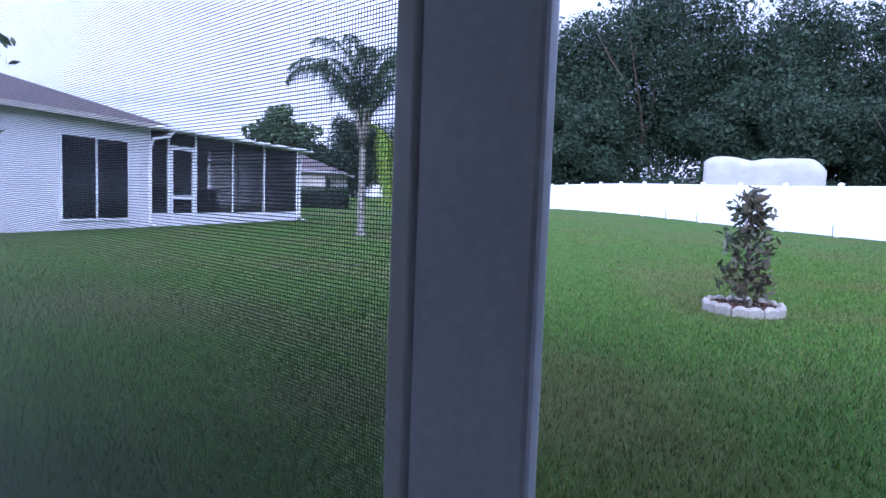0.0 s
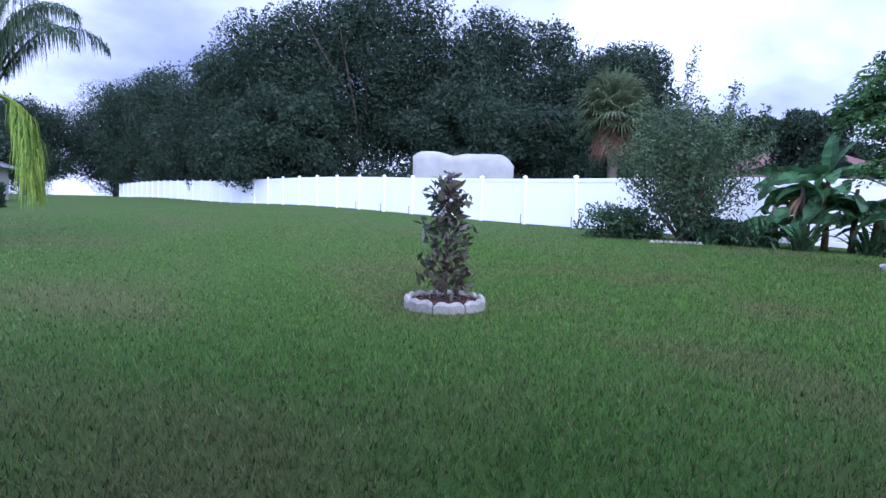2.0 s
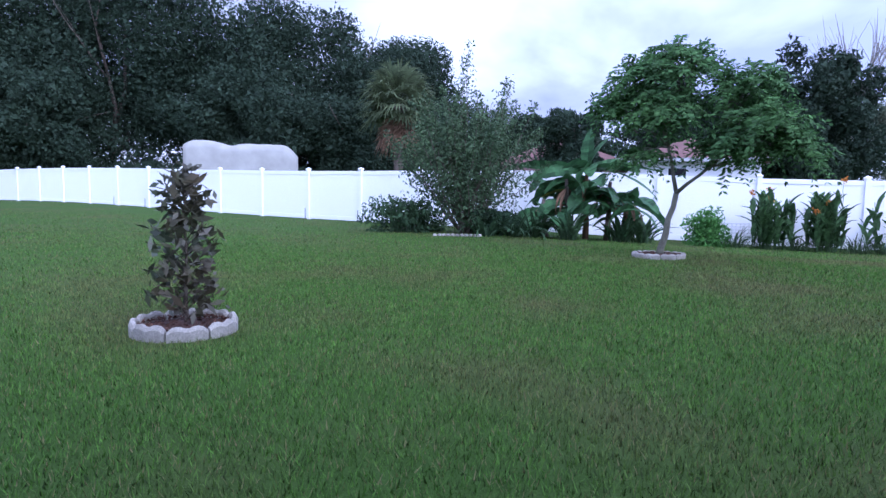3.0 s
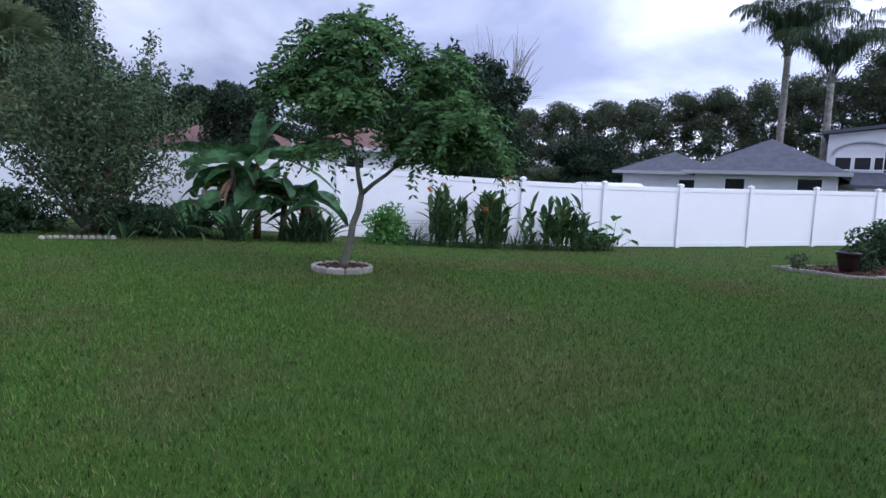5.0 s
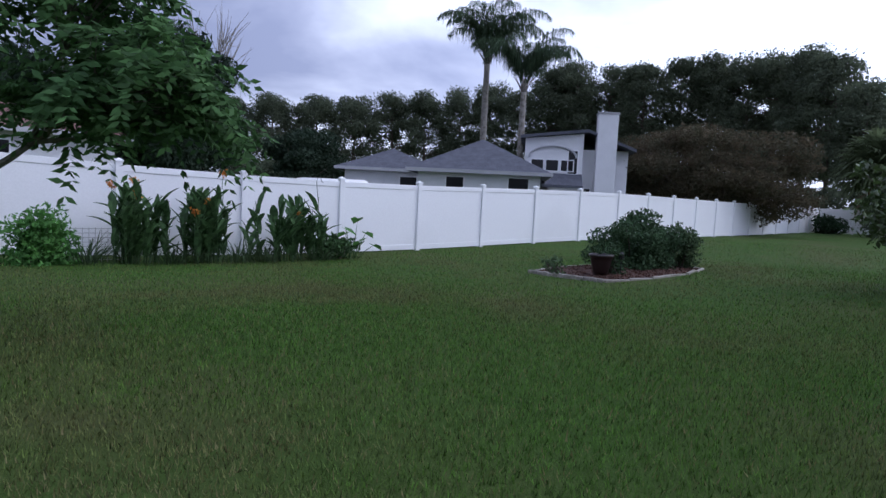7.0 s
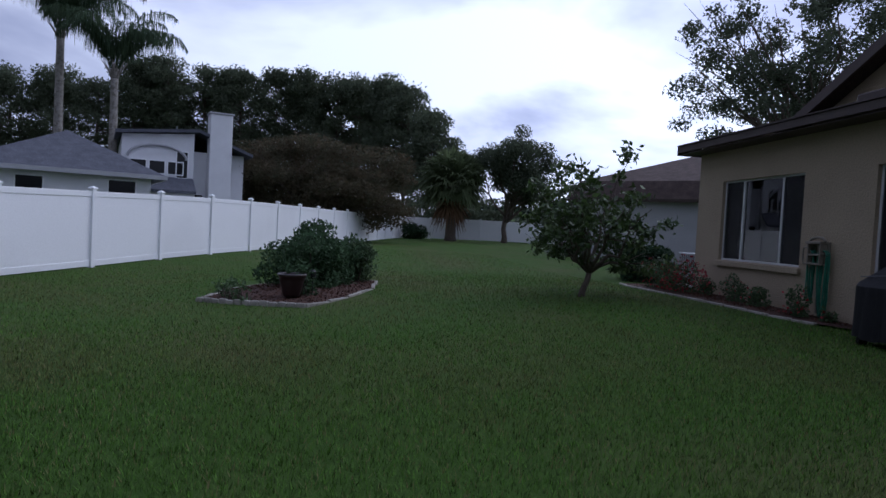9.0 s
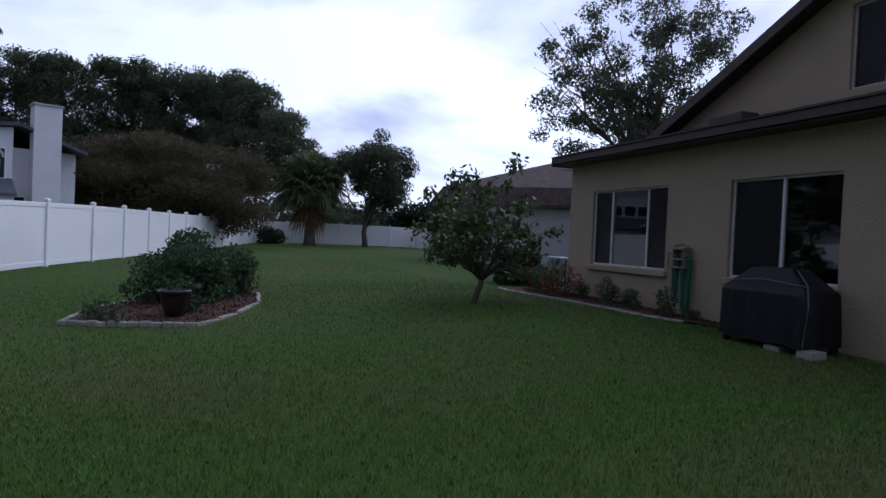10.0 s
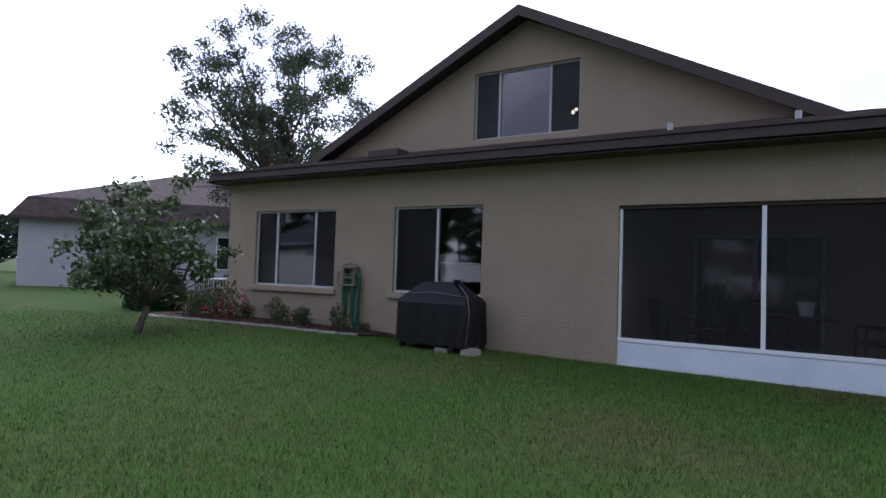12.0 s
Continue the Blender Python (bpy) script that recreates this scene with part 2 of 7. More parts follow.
L_BRIGHT = leaf("bright_green_leaf", (0.110, 0.260, 0.060), (0.07, 0.18, 0.05))
L_CITRUS = leaf("citrus_leaf", (0.074, 0.112, 0.032), (0.045, 0.078, 0.027), isl=0.55, rough=0.45)
L_BUSH = leaf("dark_bush_leaf", (0.060, 0.108, 0.048), (0.038, 0.072, 0.034))
L_HEDGE = leaf("hedge_leaf", (0.030, 0.060, 0.028), (0.02, 0.04, 0.02))
L_MYRTLE = leaf("bronze_myrtle_leaf", (0.105, 0.078, 0.048), (0.072, 0.076, 0.044), isl=0.2, trans=0.4)
L_TALL = leaf("grey_green_leaf", (0.092, 0.112, 0.070), (0.070, 0.088, 0.058), trans=0.5)
F_RED = leaf("red_petal", (0.36, 0.035, 0.045), (0.25, 0.05, 0.06))
F_ORANGE = leaf("orange_petal", (0.50, 0.24, 0.04), (0.42, 0.15, 0.03))


# ---- mesh helpers ----
def link(name, bm, material, parent=None, label="", smooth=False):
    me = bpy.data.meshes.new(name)
    bm.to_mesh(me)
    bm.free()
    me.materials.append(material)
    if smooth:
        me.shade_smooth()
    ob = new(name, me)
    if parent is not None:
        ob.parent = parent
    if label:
        tagged(ob, label)
    return ob


def part(name, bm, material, parent, label="", smooth=False):
    return link(name, bm, material, parent, label, smooth)


def thing(name, label, category, group="", at=(0, 0, 0), kind=""):
    e = new(name)
    e.location = at
    e.empty_display_size = 0.1
    return tagged(e, label, category, group, kind)


def box(bm, x0, x1, y0, y1, z0, z1, bevel=0.0, m=None):
    vs = [bm.verts.new((x, y, z)) for x in (x0, x1) for y in (y0, y1) for z in (z0, z1)]
    fs = [bm.faces.new([vs[i] for i in q]) for q in ((0, 1, 3, 2), (4, 6, 7, 5), (0, 4, 5, 1), (2, 3, 7, 6), (0, 2, 6, 4), (1, 5, 7, 3))]
    if m is not None:
        for v in vs:
            v.co = m @ v.co
    if bevel:
        es = list({e for f in fs for e in f.edges})
        bmesh.ops.bevel(bm, geom=es, offset=bevel, segments=2, affect="EDGES", profile=0.5)
    return bm


def boxes(*items, bevel=0.0, m=None):
    bm = bmesh.new()
    for b in items:
        box(bm, *b, bevel=bevel, m=m)
    return bm


def tube(bm, pts, radii, n=8, cap=True):
    """A tapered tube along a list of points."""
    rings = []
    pts = [Vector(p) for p in pts]
    for i, p in enumerate(pts):
        d = (pts[min(i + 1, len(pts) - 1)] - pts[max(i - 1, 0)]).normalized()
        a = d.orthogonal().normalized() if abs(d.z) > 0.99 else d.cross(Vector((0, 0, 1))).normalized()
        b = d.cross(a)
        rings.append([bm.verts.new(p + radii[i] * (math.cos(2 * math.pi * k / n) * a + math.sin(2 * math.pi * k / n) * b)) for k in range(n)])
    for r0, r1 in zip(rings, rings[1:]):
        for k in range(n):
            bm.faces.new((r0[k], r0[(k + 1) % n], r1[(k + 1) % n], r1[k]))
    if cap:
        bm.faces.new(rings[0][::-1])
        bm.faces.new(rings[-1])
    return bm


def lathe(bm, profile, n=24, at=(0, 0, 0)):
    rings = [[bm.verts.new((at[0] + r * math.cos(2 * math.pi * k / n), at[1] + r * math.sin(2 * math.pi * k / n), at[2] + z)) for k in range(n)] for r, z in profile]
    for r0, r1 in zip(rings, rings[1:]):
        for k in range(n):
            bm.faces.new((r0[k], r0[(k + 1) % n], r1[(k + 1) % n], r1[k]))
    bm.faces.new(rings[0][::-1])
    bm.faces.new(rings[-1])
    return bm


def prism(bm, outline, z0, z1):
    lo = [bm.verts.new((x, y, z0)) for x, y in outline]
    hi = [bm.verts.new((x, y, z1)) for x, y in outline]
    n = len(outline)
    for k in range(n):
        bm.faces.new((lo[k], lo[(k + 1) % n], hi[(k + 1) % n], hi[k]))
    bm.faces.new(hi)
    bm.faces.new(lo[::-1])
    return bm


def solid(bm, faces, thick):
    """Slabs: each face (a list of corners) is given a thickness straight down."""
    for f in faces:
        top = [bm.verts.new(p) for p in f]
        low = [bm.verts.new((p[0], p[1], p[2] - thick)) for p in f]
        n = len(f)
        bm.faces.new(top)
        bm.faces.new(low[::-1])
        for k in range(n):
            bm.faces.new((top[k], low[k], low[(k + 1) % n], top[(k + 1) % n]))
    return bm


def raw(name, verts, faces_n, material, parent=None, label=""):
    """A mesh from arrays: verts (N*k, 3), every k of them one face."""
    k = faces_n
    count = len(verts) // k
    me = bpy.data.meshes.new(name)
    me.vertices.add(len(verts))
    me.vertices.foreach_set("co", np.ascontiguousarray(verts, dtype=np.float32).ravel())
    me.loops.add(len(verts))
    me.loops.foreach_set("vertex_index", np.arange(len(verts), dtype=np.int32))
    me.polygons.add(count)
    me.polygons.foreach_set("loop_start", np.arange(0, len(verts), k, dtype=np.int32))
    me.update(calc_edges=True)
    me.materials.append(material)
    ob = new(name, me)
    if parent is not None:
        ob.parent = parent
    if parent is not None:
        tagged(ob, kind="stuff")
    if label:
        tagged(ob, label)
    return ob


def unit(rng, n):
    v = rng.normal(size=(n, 3))
    return v / np.linalg.norm(v, axis=1, keepdims=True)


def leaf_quads(rng, centres, length, width, droop=0.3, upright=0.0, along=None, spread=1.0):
    """Pointed leaves, each one four corners, at the centres. along: a main direction for each."""
    n = len(centres)
    d = unit(rng, n) * spread
    if along is not None:
        d = d + along
    d[:, 2] += upright - droop * rng.random(n)
    d /= np.linalg.norm(d, axis=1, keepdims=True)
    s = np.cross(d, unit(rng, n))
    s /= np.linalg.norm(s, axis=1, keepdims=True) + 1e-6
    up = np.cross(s, d)
    L = (length * (0.6 + 0.8 * rng.random(n)))[:, None]
    W = (width * (0.6 + 0.8 * rng.random(n)))[:, None]
    mid = centres + 0.05 * L * up
    out = np.stack([centres - 0.5 * L * d, mid - 0.5 * W * s, centres + 0.5 * L * d, mid + 0.5 * W * s], axis=1)
    return out.reshape(-1, 3)


def leaf_tri(rng, centres, length, width, droop=0.3, upright=0.0):
    """Small pointed leaves for crowns seen from afar, each one three corners."""
    q = leaf_quads(rng, centres, length, width, droop, upright).reshape(-1, 4, 3)
    return np.stack([(q[:, 0] + q[:, 1]) / 2, (q[:, 0] + q[:, 3]) / 2 + (q[:, 3] - q[:, 1]) * 0.5, q[:, 2]], axis=1).reshape(-1, 3)


def lobes(rng, centre, radii, count, n, lobe=0.42, flat=0.8, inner=0.35):
    """Points for a crown of uneven clumps inside an ellipsoid."""
    c = unit(rng, count) * (rng.random((count, 1)) ** 0.45) * (1 - lobe * 0.55)
    size = lobe * (0.55 + 0.75 * rng.random(count))
    pick = rng.choice(count, n, p=size ** 2 / (size ** 2).sum())
    p = unit(rng, n) * (inner + (1 - inner) * rng.random((n, 1)) ** 0.6)
    p[:, 2] *= flat
    pts = c[pick] + p * size[pick][:, None]
    return np.array(centre) + pts * np.array(radii), np.array(centre) + c * np.array(radii)


def noisy_path(rng, a, b, steps, wob):
    a, b = np.array(a, float), np.array(b, float)
    pts = [a + (b - a) * i / steps for i in range(steps + 1)]
    return [p + (rng.normal(size=3) * wob if 0 < i < steps else 0) for i, p in enumerate(pts)]


def broad_tree(name, label, base, trunk_h, trunk_r, centre, radii, seed, n_leaves, leaf_len, leaf_wid, leaf_mat, bark=None, lobe=0.42, clumps=26, limbs=9,
               category="tree", group="", flat=0.8, inner=0.35, lean=(0, 0), core=0, far=False):
    rng = np.random.default_rng(seed)
    t = thing(name, label, category, group, base)
    o = np.array(base)
    bm = bmesh.new()
    top = np.array([lean[0], lean[1], trunk_h])
    path = noisy_path(rng, (0, 0, -0.1), top, 4, trunk_r * 0.35)
    tube(bm, path, [trunk_r * f for f in (1.35, 1.0, 0.92, 0.85, 0.75)], 9)
    pts, cs = lobes(rng, np.array(centre) - o, radii, clumps, n_leaves, lobe, flat, inner)
    for k in range(min(limbs, len(cs))):
        start = path[3 if k % 2 else 4]
        p = noisy_path(rng, start, cs[k], 4, np.linalg.norm(cs[k] - start) * 0.05)
        tube(bm, p, [trunk_r * f for f in (0.55, 0.42, 0.30, 0.2, 0.08)], 6)
        for _ in range(3):
            q = cs[k] + rng.normal(size=3) * np.array(radii) * 0.22
            tube(bm, noisy_path(rng, p[2], q, 3, 0.05), [trunk_r * f for f in (0.22, 0.16, 0.1, 0.03)], 5)
    part("trunk", bm, bark or M_BARK, t, smooth=True)
    q = leaf_tri(rng, pts, leaf_len, leaf_wid) if far else leaf_quads(rng, pts, leaf_len, leaf_wid)
    if core:            # coarser leaves deep inside, round the same clumps
        fill = cs[rng.choice(len(cs), core)] + unit(rng, core) * (rng.random((core, 1)) ** 0.5) * np.array(radii) * lobe * 0.8
        q = np.concatenate([q, (leaf_tri if far else leaf_quads)(rng, fill, leaf_len * 2.0, leaf_wid * 2.2)])
    raw("crown", q, 3 if far else 4, leaf_mat, t)
    return t


def bush(name, label, base, radii, seed, n, leaf_len, leaf_wid, leaf_mat, category="shrub", group="", upright=0.4, lobe=0.5, clumps=14, stems=7, lift=0.55):
    rng = np.random.default_rng(seed)
    t = thing(name, label, category, group, base)
    pts, cs = lobes(rng, (0, 0, radii[2] * lift), radii, clumps, n, lobe)
    pts[:, 2] = np.maximum(pts[:, 2], 0.02)
    bm = bmesh.new()
    for k in range(stems):
        e = cs[k % len(cs)]
        r = 0.012 + 0.008 * max(radii)
        tube(bm, noisy_path(rng, (e[0] * 0.15, e[1] * 0.15, -0.05), (e[0], e[1], max(e[2], 0.15)), 3, 0.03), [r, r * 0.8, r * 0.5, r * 0.25], 5)
    part("branchwork", bm, M_BARK, t)
    raw("foliage", leaf_quads(rng, pts, leaf_len, leaf_wid, upright=upright), 4, leaf_mat, t)
    return t


def feather_palm(name, label, base, trunk_h, trunk_r, n_fronds, frond_len, seed, group="", yellow=0, leaf_step=0.05, leaf_len=0.45, lean=(0, 0), leaf_w=0.025, arc=1.9):
    """A queen palm: ringed grey trunk, bulging crown base, arching feathery fronds with hanging leaflets."""
    rng = np.random.default_rng(seed)
    t = thing(name, label, "palm tree", group, base)
    bm = bmesh.new()
    steps = 14
    pts = [(lean[0] * f * f, lean[1] * f * f, trunk_h * f) for f in [i / steps for i in range(-1, steps + 1)]]
    tube(bm, pts, [trunk_r * (1.35 if i < 2 else 1.0) * (1 + 0.05 * (i % 2)) * (1 - 0.25 * i / steps) for i in range(len(pts))], 12)
    part("trunk", bm, M_PALMTRUNK, t, smooth=True)
    head = np.array([lean[0], lean[1], trunk_h])
    bm = bmesh.new()
    tube(bm, [head + (0, 0, -0.1), head + (0, 0, 0.2), head + (0, 0, 0.5), head + (0, 0, 0.75)], [trunk_r * 0.8, trunk_r * 1.0, trunk_r * 0.6, trunk_r * 0.2], 10)
    for k in range(8):
        a = k * 2.4
        d = np.array([math.cos(a), math.sin(a), 0.0])
        tube(bm, [head + d * trunk_r * 0.6, head + d * trunk_r * 1.4 + (0, 0, 0.35), head + d * trunk_r * 2.6 + (0, 0, 0.8)], [0.05, 0.035, 0.02], 5)
    part("crownshaft", bm, M_PALEBARK, t, smooth=True)
    for k in range(n_fronds + yellow):
        old = k >= n_fronds
        a = k * 2.39996 + rng.normal() * 0.15
        f = (k + 0.5) / n_fronds
        a = radians(18 + 30 * (k - n_fronds)) if old else a
        rise = -0.15 if old else 1.54 - 0.45 * f + rng.normal() * 0.08
        tip_ang = -1.4 if old else -1.05 - 0.3 * f + rng.normal() * 0.12
        L = frond_len * (0.85 + 0.3 * rng.random()) * (0.8 if old else 1.0)
        d = np.array([math.cos(a), math.sin(a), 0.0])
        rach = []
        ang = rise
        p = head + (0, 0, 0.45) + d * trunk_r
        seg = 14
        for i in range(seg + 1):
            rach.append(p.copy())
            step = L / seg
            p = p + step * (d * math.cos(ang) + np.array([0, 0, math.sin(ang)]))
            ang = rise - 0.26 * (i + 1) if old and i < 5 else (-1.45 if old else rise + (tip_ang - rise) * ((i + 1) / seg) ** arc)
        bm = bmesh.new()
        tube(bm, rach, [0.028 * (1 - 0.85 * i / seg) for i in range(seg + 1)], 5)
        stalk = part("frond", bm, L_PALMY if old else L_PALM, t)
        R = np.array(rach)
        m = int(L / leaf_step)
        u = np.linspace(0.16, 0.995, m)
        idx = u * seg
        i0 = np.minimum(idx.astype(int), seg - 1)
        fr = (idx - i0)[:, None]
        pos = R[i0] * (1 - fr) + R[i0 + 1] * fr
        tan = R[i0 + 1] - R[i0]
        tan /= np.linalg.norm(tan, axis=1, keepdims=True)
        side = np.cross(tan, (0, 0, 1.0))
        side /= np.linalg.norm(side, axis=1, keepdims=True) + 1e-6
        quads = []
        for sgn in (-1, 1):
            ln = (leaf_len * (1.35 if old else 1.0) * np.sin(np.pi * (0.12 + 0.8 * u)) * (0.75 + 0.5 * rng.random(m)))[:, None]
            out = side * sgn * 0.8 + tan * 0.55 + rng.normal(size=(m, 3)) * 0.18
            q1 = pos + out * ln * 0.5 - np.array([0, 0, 0.10]) * ln
            q2 = pos + out * ln * 0.62 - np.array([0, 0, 0.85]) * ln
            w = np.cross(out, (0, 0, 1.0)); w /= np.linalg.norm(w, axis=1, keepdims=True) + 1e-6
            w = w * leaf_w
            quads += [np.stack([pos - w * 0.5, q1 - w, q1 + w, pos + w * 0.5], 1), np.stack([q1 - w, q2 - w * 0.15, q2 + w * 0.15, q1 + w], 1)]
        raw("leaf_blade", np.concatenate(quads).reshape(-1, 3), 4, L_PALMY if old else L_PALM, stalk)
    return t


def sabal_palm(name, label, base, trunk_h, trunk_r, crown_r, n_fans, seed, dead=0):
    """A cabbage palm: stout trunk and round crown of fan leaves."""
    rng = np.random.default_rng(seed)
    t = thing(name, label, "palm tree", "", base)
    bm = bmesh.new()
    tube(bm, [(0, 0, trunk_h * f) for f in (-0.05, 0.1, 0.4, 0.7, 1.0)], [trunk_r * f for f in (1.3, 1.0, 0.95, 1.05, 1.15)], 12)
    part("trunk", bm, M_BARK, t, smooth=True)
    green, brown = [], []
    bm = bmesh.new()
    for k in range(n_fans + dead):
        old = k >= n_fans
        a = k * 2.39996
        el = -1.1 - 0.25 * rng.random() if old else 1.35 - 1.95 * (k + 0.5) / n_fans
        d = np.array([math.cos(a) * math.cos(el), math.sin(a) * math.cos(el), math.sin(el)])
        hub = np.array([0, 0, trunk_h]) + d * crown_r * (0.45 + 0.15 * rng.random())
        tube(bm, [(0, 0, trunk_h), hub * 0.5 + np.array([0, 0, trunk_h * 0.5 + 0.1]), hub], [0.03, 0.025, 0.015], 4)
        side = np.cross(d, (0, 0, 1.0)); side /= np.linalg.norm(side) + 1e-6
        up = np.cross(side, d)
        for j in range(26):
            th = (j / 25 - 0.5) * 4.2
            v = d * math.cos(th) + side * math.sin(th) + up * 0.15 * math.cos(th * 2)
            ln = crown_r * (0.55 - 0.12 * abs(th) / 2.1) * (0.8 + 0.4 * rng.random())
            w = np.cross(v, up); w = w / (np.linalg.norm(w) + 1e-6) * crown_r * 0.024
            tip = hub + v * ln - np.array([0, 0, ln * (0.2 + 0.25 * rng.random())])
            mid_ = hub + v * ln * 0.55
            (brown if old else green).append([hub, mid_ - w, tip, mid_ + w])
    part("leaf_stalks", bm, L_SABAL, t)
    raw("crown", np.array(green).reshape(-1, 3), 4, L_SABAL, t)
    if brown:
        raw("dead_fan", np.array(brown).reshape(-1, 3), 4, L_DEAD, t, "hanging brown dead fan leaves")
    return t


def pine(name, base, h, r, seed, n, group):
    """A tall slash pine: bare trunk and high uneven crown in layers."""
    rng = np.random.default_rng(seed)
    t = thing(name, "tall dark green pine with a high uneven crown and bare trunk", "pine tree", group, base)
    bm = bmesh.new()
    tube(bm, noisy_path(rng, (0, 0, -0.2), (0, 0, h * 0.93), 5, 0.12), [0.26, 0.23, 0.2, 0.16, 0.11, 0.04], 7)
    pts = []
    clumps = 64
    for k in range(clumps):
        z = h * (0.30 + 0.68 * rng.random() ** 0.75)
        reach = r * (1.0 - 0.72 * ((z / h - 0.30) / 0.68) ** 2) * (0.35 + 0.65 * rng.random())
        a = rng.random() * 6.283
        c = np.array([math.cos(a) * reach, math.sin(a) * reach, z])
        tube(bm, [(0, 0, z - 0.5), c * (0.55, 0.55, 1) - (0, 0, 0.15), c], [0.07, 0.05, 0.02], 4)
        p = unit(rng, n // clumps) * (0.4 + 0.6 * rng.random((n // clumps, 1))) * np.array([1.1, 1.1, 0.75]) * r * (0.20 + 0.14 * rng.random())
        pts.append(c + p)
    part("trunk", bm, M_BARK, t)
    raw("crown", leaf_tri(rng, np.concatenate(pts), 0.46, 0.17, droop=0.1, upright=0.2), 3, L_PINE, t)
    return t


def strip_leaves(rng, paths, widths, material, name, parent, fold=0.12, roll=0.0):
    """Long ribbon leaves: each path is a list of points; the blade has a midrib fold."""
    quads = []
    for p, w in zip(paths, widths):
        P = np.array(p)
        n = len(P)
        d = np.gradient(P, axis=0)
        d /= np.linalg.norm(d, axis=1, keepdims=True) + 1e-6
        s = np.cross(d, (0, 0, 1.0))
        ns = np.linalg.norm(s, axis=1, keepdims=True)
        s = np.where(ns > 0.05, s / (ns + 1e-6), np.array([[math.cos(len(quads)), math.sin(len(quads)), 0.0]]))
        up = np.cross(s, d)
        turn = roll * (rng.random() * 2 - 1) if roll else 0.0
        s, up = s * math.cos(turn) + up * math.sin(turn), up * math.cos(turn) - s * math.sin(turn)
        u = np.linspace(0, 1, n)
        prof = (np.sin(np.pi * np.clip(u * 0.88 + 0.1, 0, 1)) ** 0.7)[:, None] * w * 0.5
        jag = 1 + 0.10 * rng.normal(size=(n, 1))
        A, B = P + s * prof * jag + up * prof * fold * 3, P - s * prof * jag + up * prof * fold * 3
        for i in range(n - 1):
            quads.append([P[i], P[i + 1], A[i + 1], A[i]])
            quads.append([P[i + 1], P[i], B[i], B[i + 1]])
    return raw(name, np.array(quads).reshape(-1, 3), 4, material, parent)


def arch(rng, start, az, rise, length, bend, steps=9):
    p = np.array(start, float)
    d = np.array([math.cos(az), math.sin(az), 0.0])
    out = []
    for i in range(steps + 1):
        out.append(p.copy())
        p = p + length / steps * (d * math.cos(rise) + np.array([0, 0, math.sin(rise)]))
        rise -= bend / steps
    return out

# ---- ground ----
MOUNDS = ((-2.5, 6.0, -0.23, 4.0), (16, 13.5, -0.17, 4.5), (9.5, 15.5, -0.2, 4.5), (13.8, 2.6, 0.17, 3.2), (0.5, 15.5, 0.10, 3.0),
          (-18, 34, 0.35, 10), (-55, 55, 0.8, 24), (52, -3, 0.22, 9), (3.6, 10.6, 0.10, 1.5))


def ground(x, y):
    return sum(h * math.exp(-((x - a) ** 2 + (y - b) ** 2) / (2 * r * r)) for a, b, h, r in MOUNDS)


def build_ground():
    """One sheet: fine near the walk, coarse out to the horizon."""
    def axis(lo, hi, step, far):
        mid_ = list(np.arange(lo, hi + step, step))
        left, right, d = [], [], step
        a, b = lo, hi
        while a > -far:
            d *= 1.35
            a -= d
            left.append(a)
        d = step
        while b < far:
            d *= 1.35
            b += d
            right.append(b)
        return left[::-1] + mid_ + right
    xs, ys = axis(-16, 26, 0.6, 1500), axis(-6, 24, 0.6, 1500)
    bm = bmesh.new()
    grid = [[bm.verts.new((x, y, ground(x, y))) for x in xs] for y in ys]
    for r0, r1 in zip(grid, grid[1:]):
        for k in range(len(xs) - 1):
            bm.faces.new((r0[k], r0[k + 1], r1[k + 1], r1[k]))
    ob = link("ground", bm, M_LAWN, smooth=True)
    tagged(ob, "mown green lawn with dry brownish patches", "lawn", kind="structure")


build_ground()

# ---- white vinyl fence, with a bend behind the tall shrub ----
FENCE = [(-66.77, 67.45), (3.86, 17.97), (25.64, 11.05), (54.6, 3.6)]


def fence_panel(L, h):
    """Smooth panel between a bottom and a top rail, along +x from 0 to L."""
    bm = boxes((0, L, -0.022, 0.022, 0.05, 0.19), (0, L, -0.026, 0.026, h - 0.16, h - 0.03), bevel=0.006)
    box(bm, 0.0, L, -0.012, 0.012, 0.185, h - 0.155)
    return bm


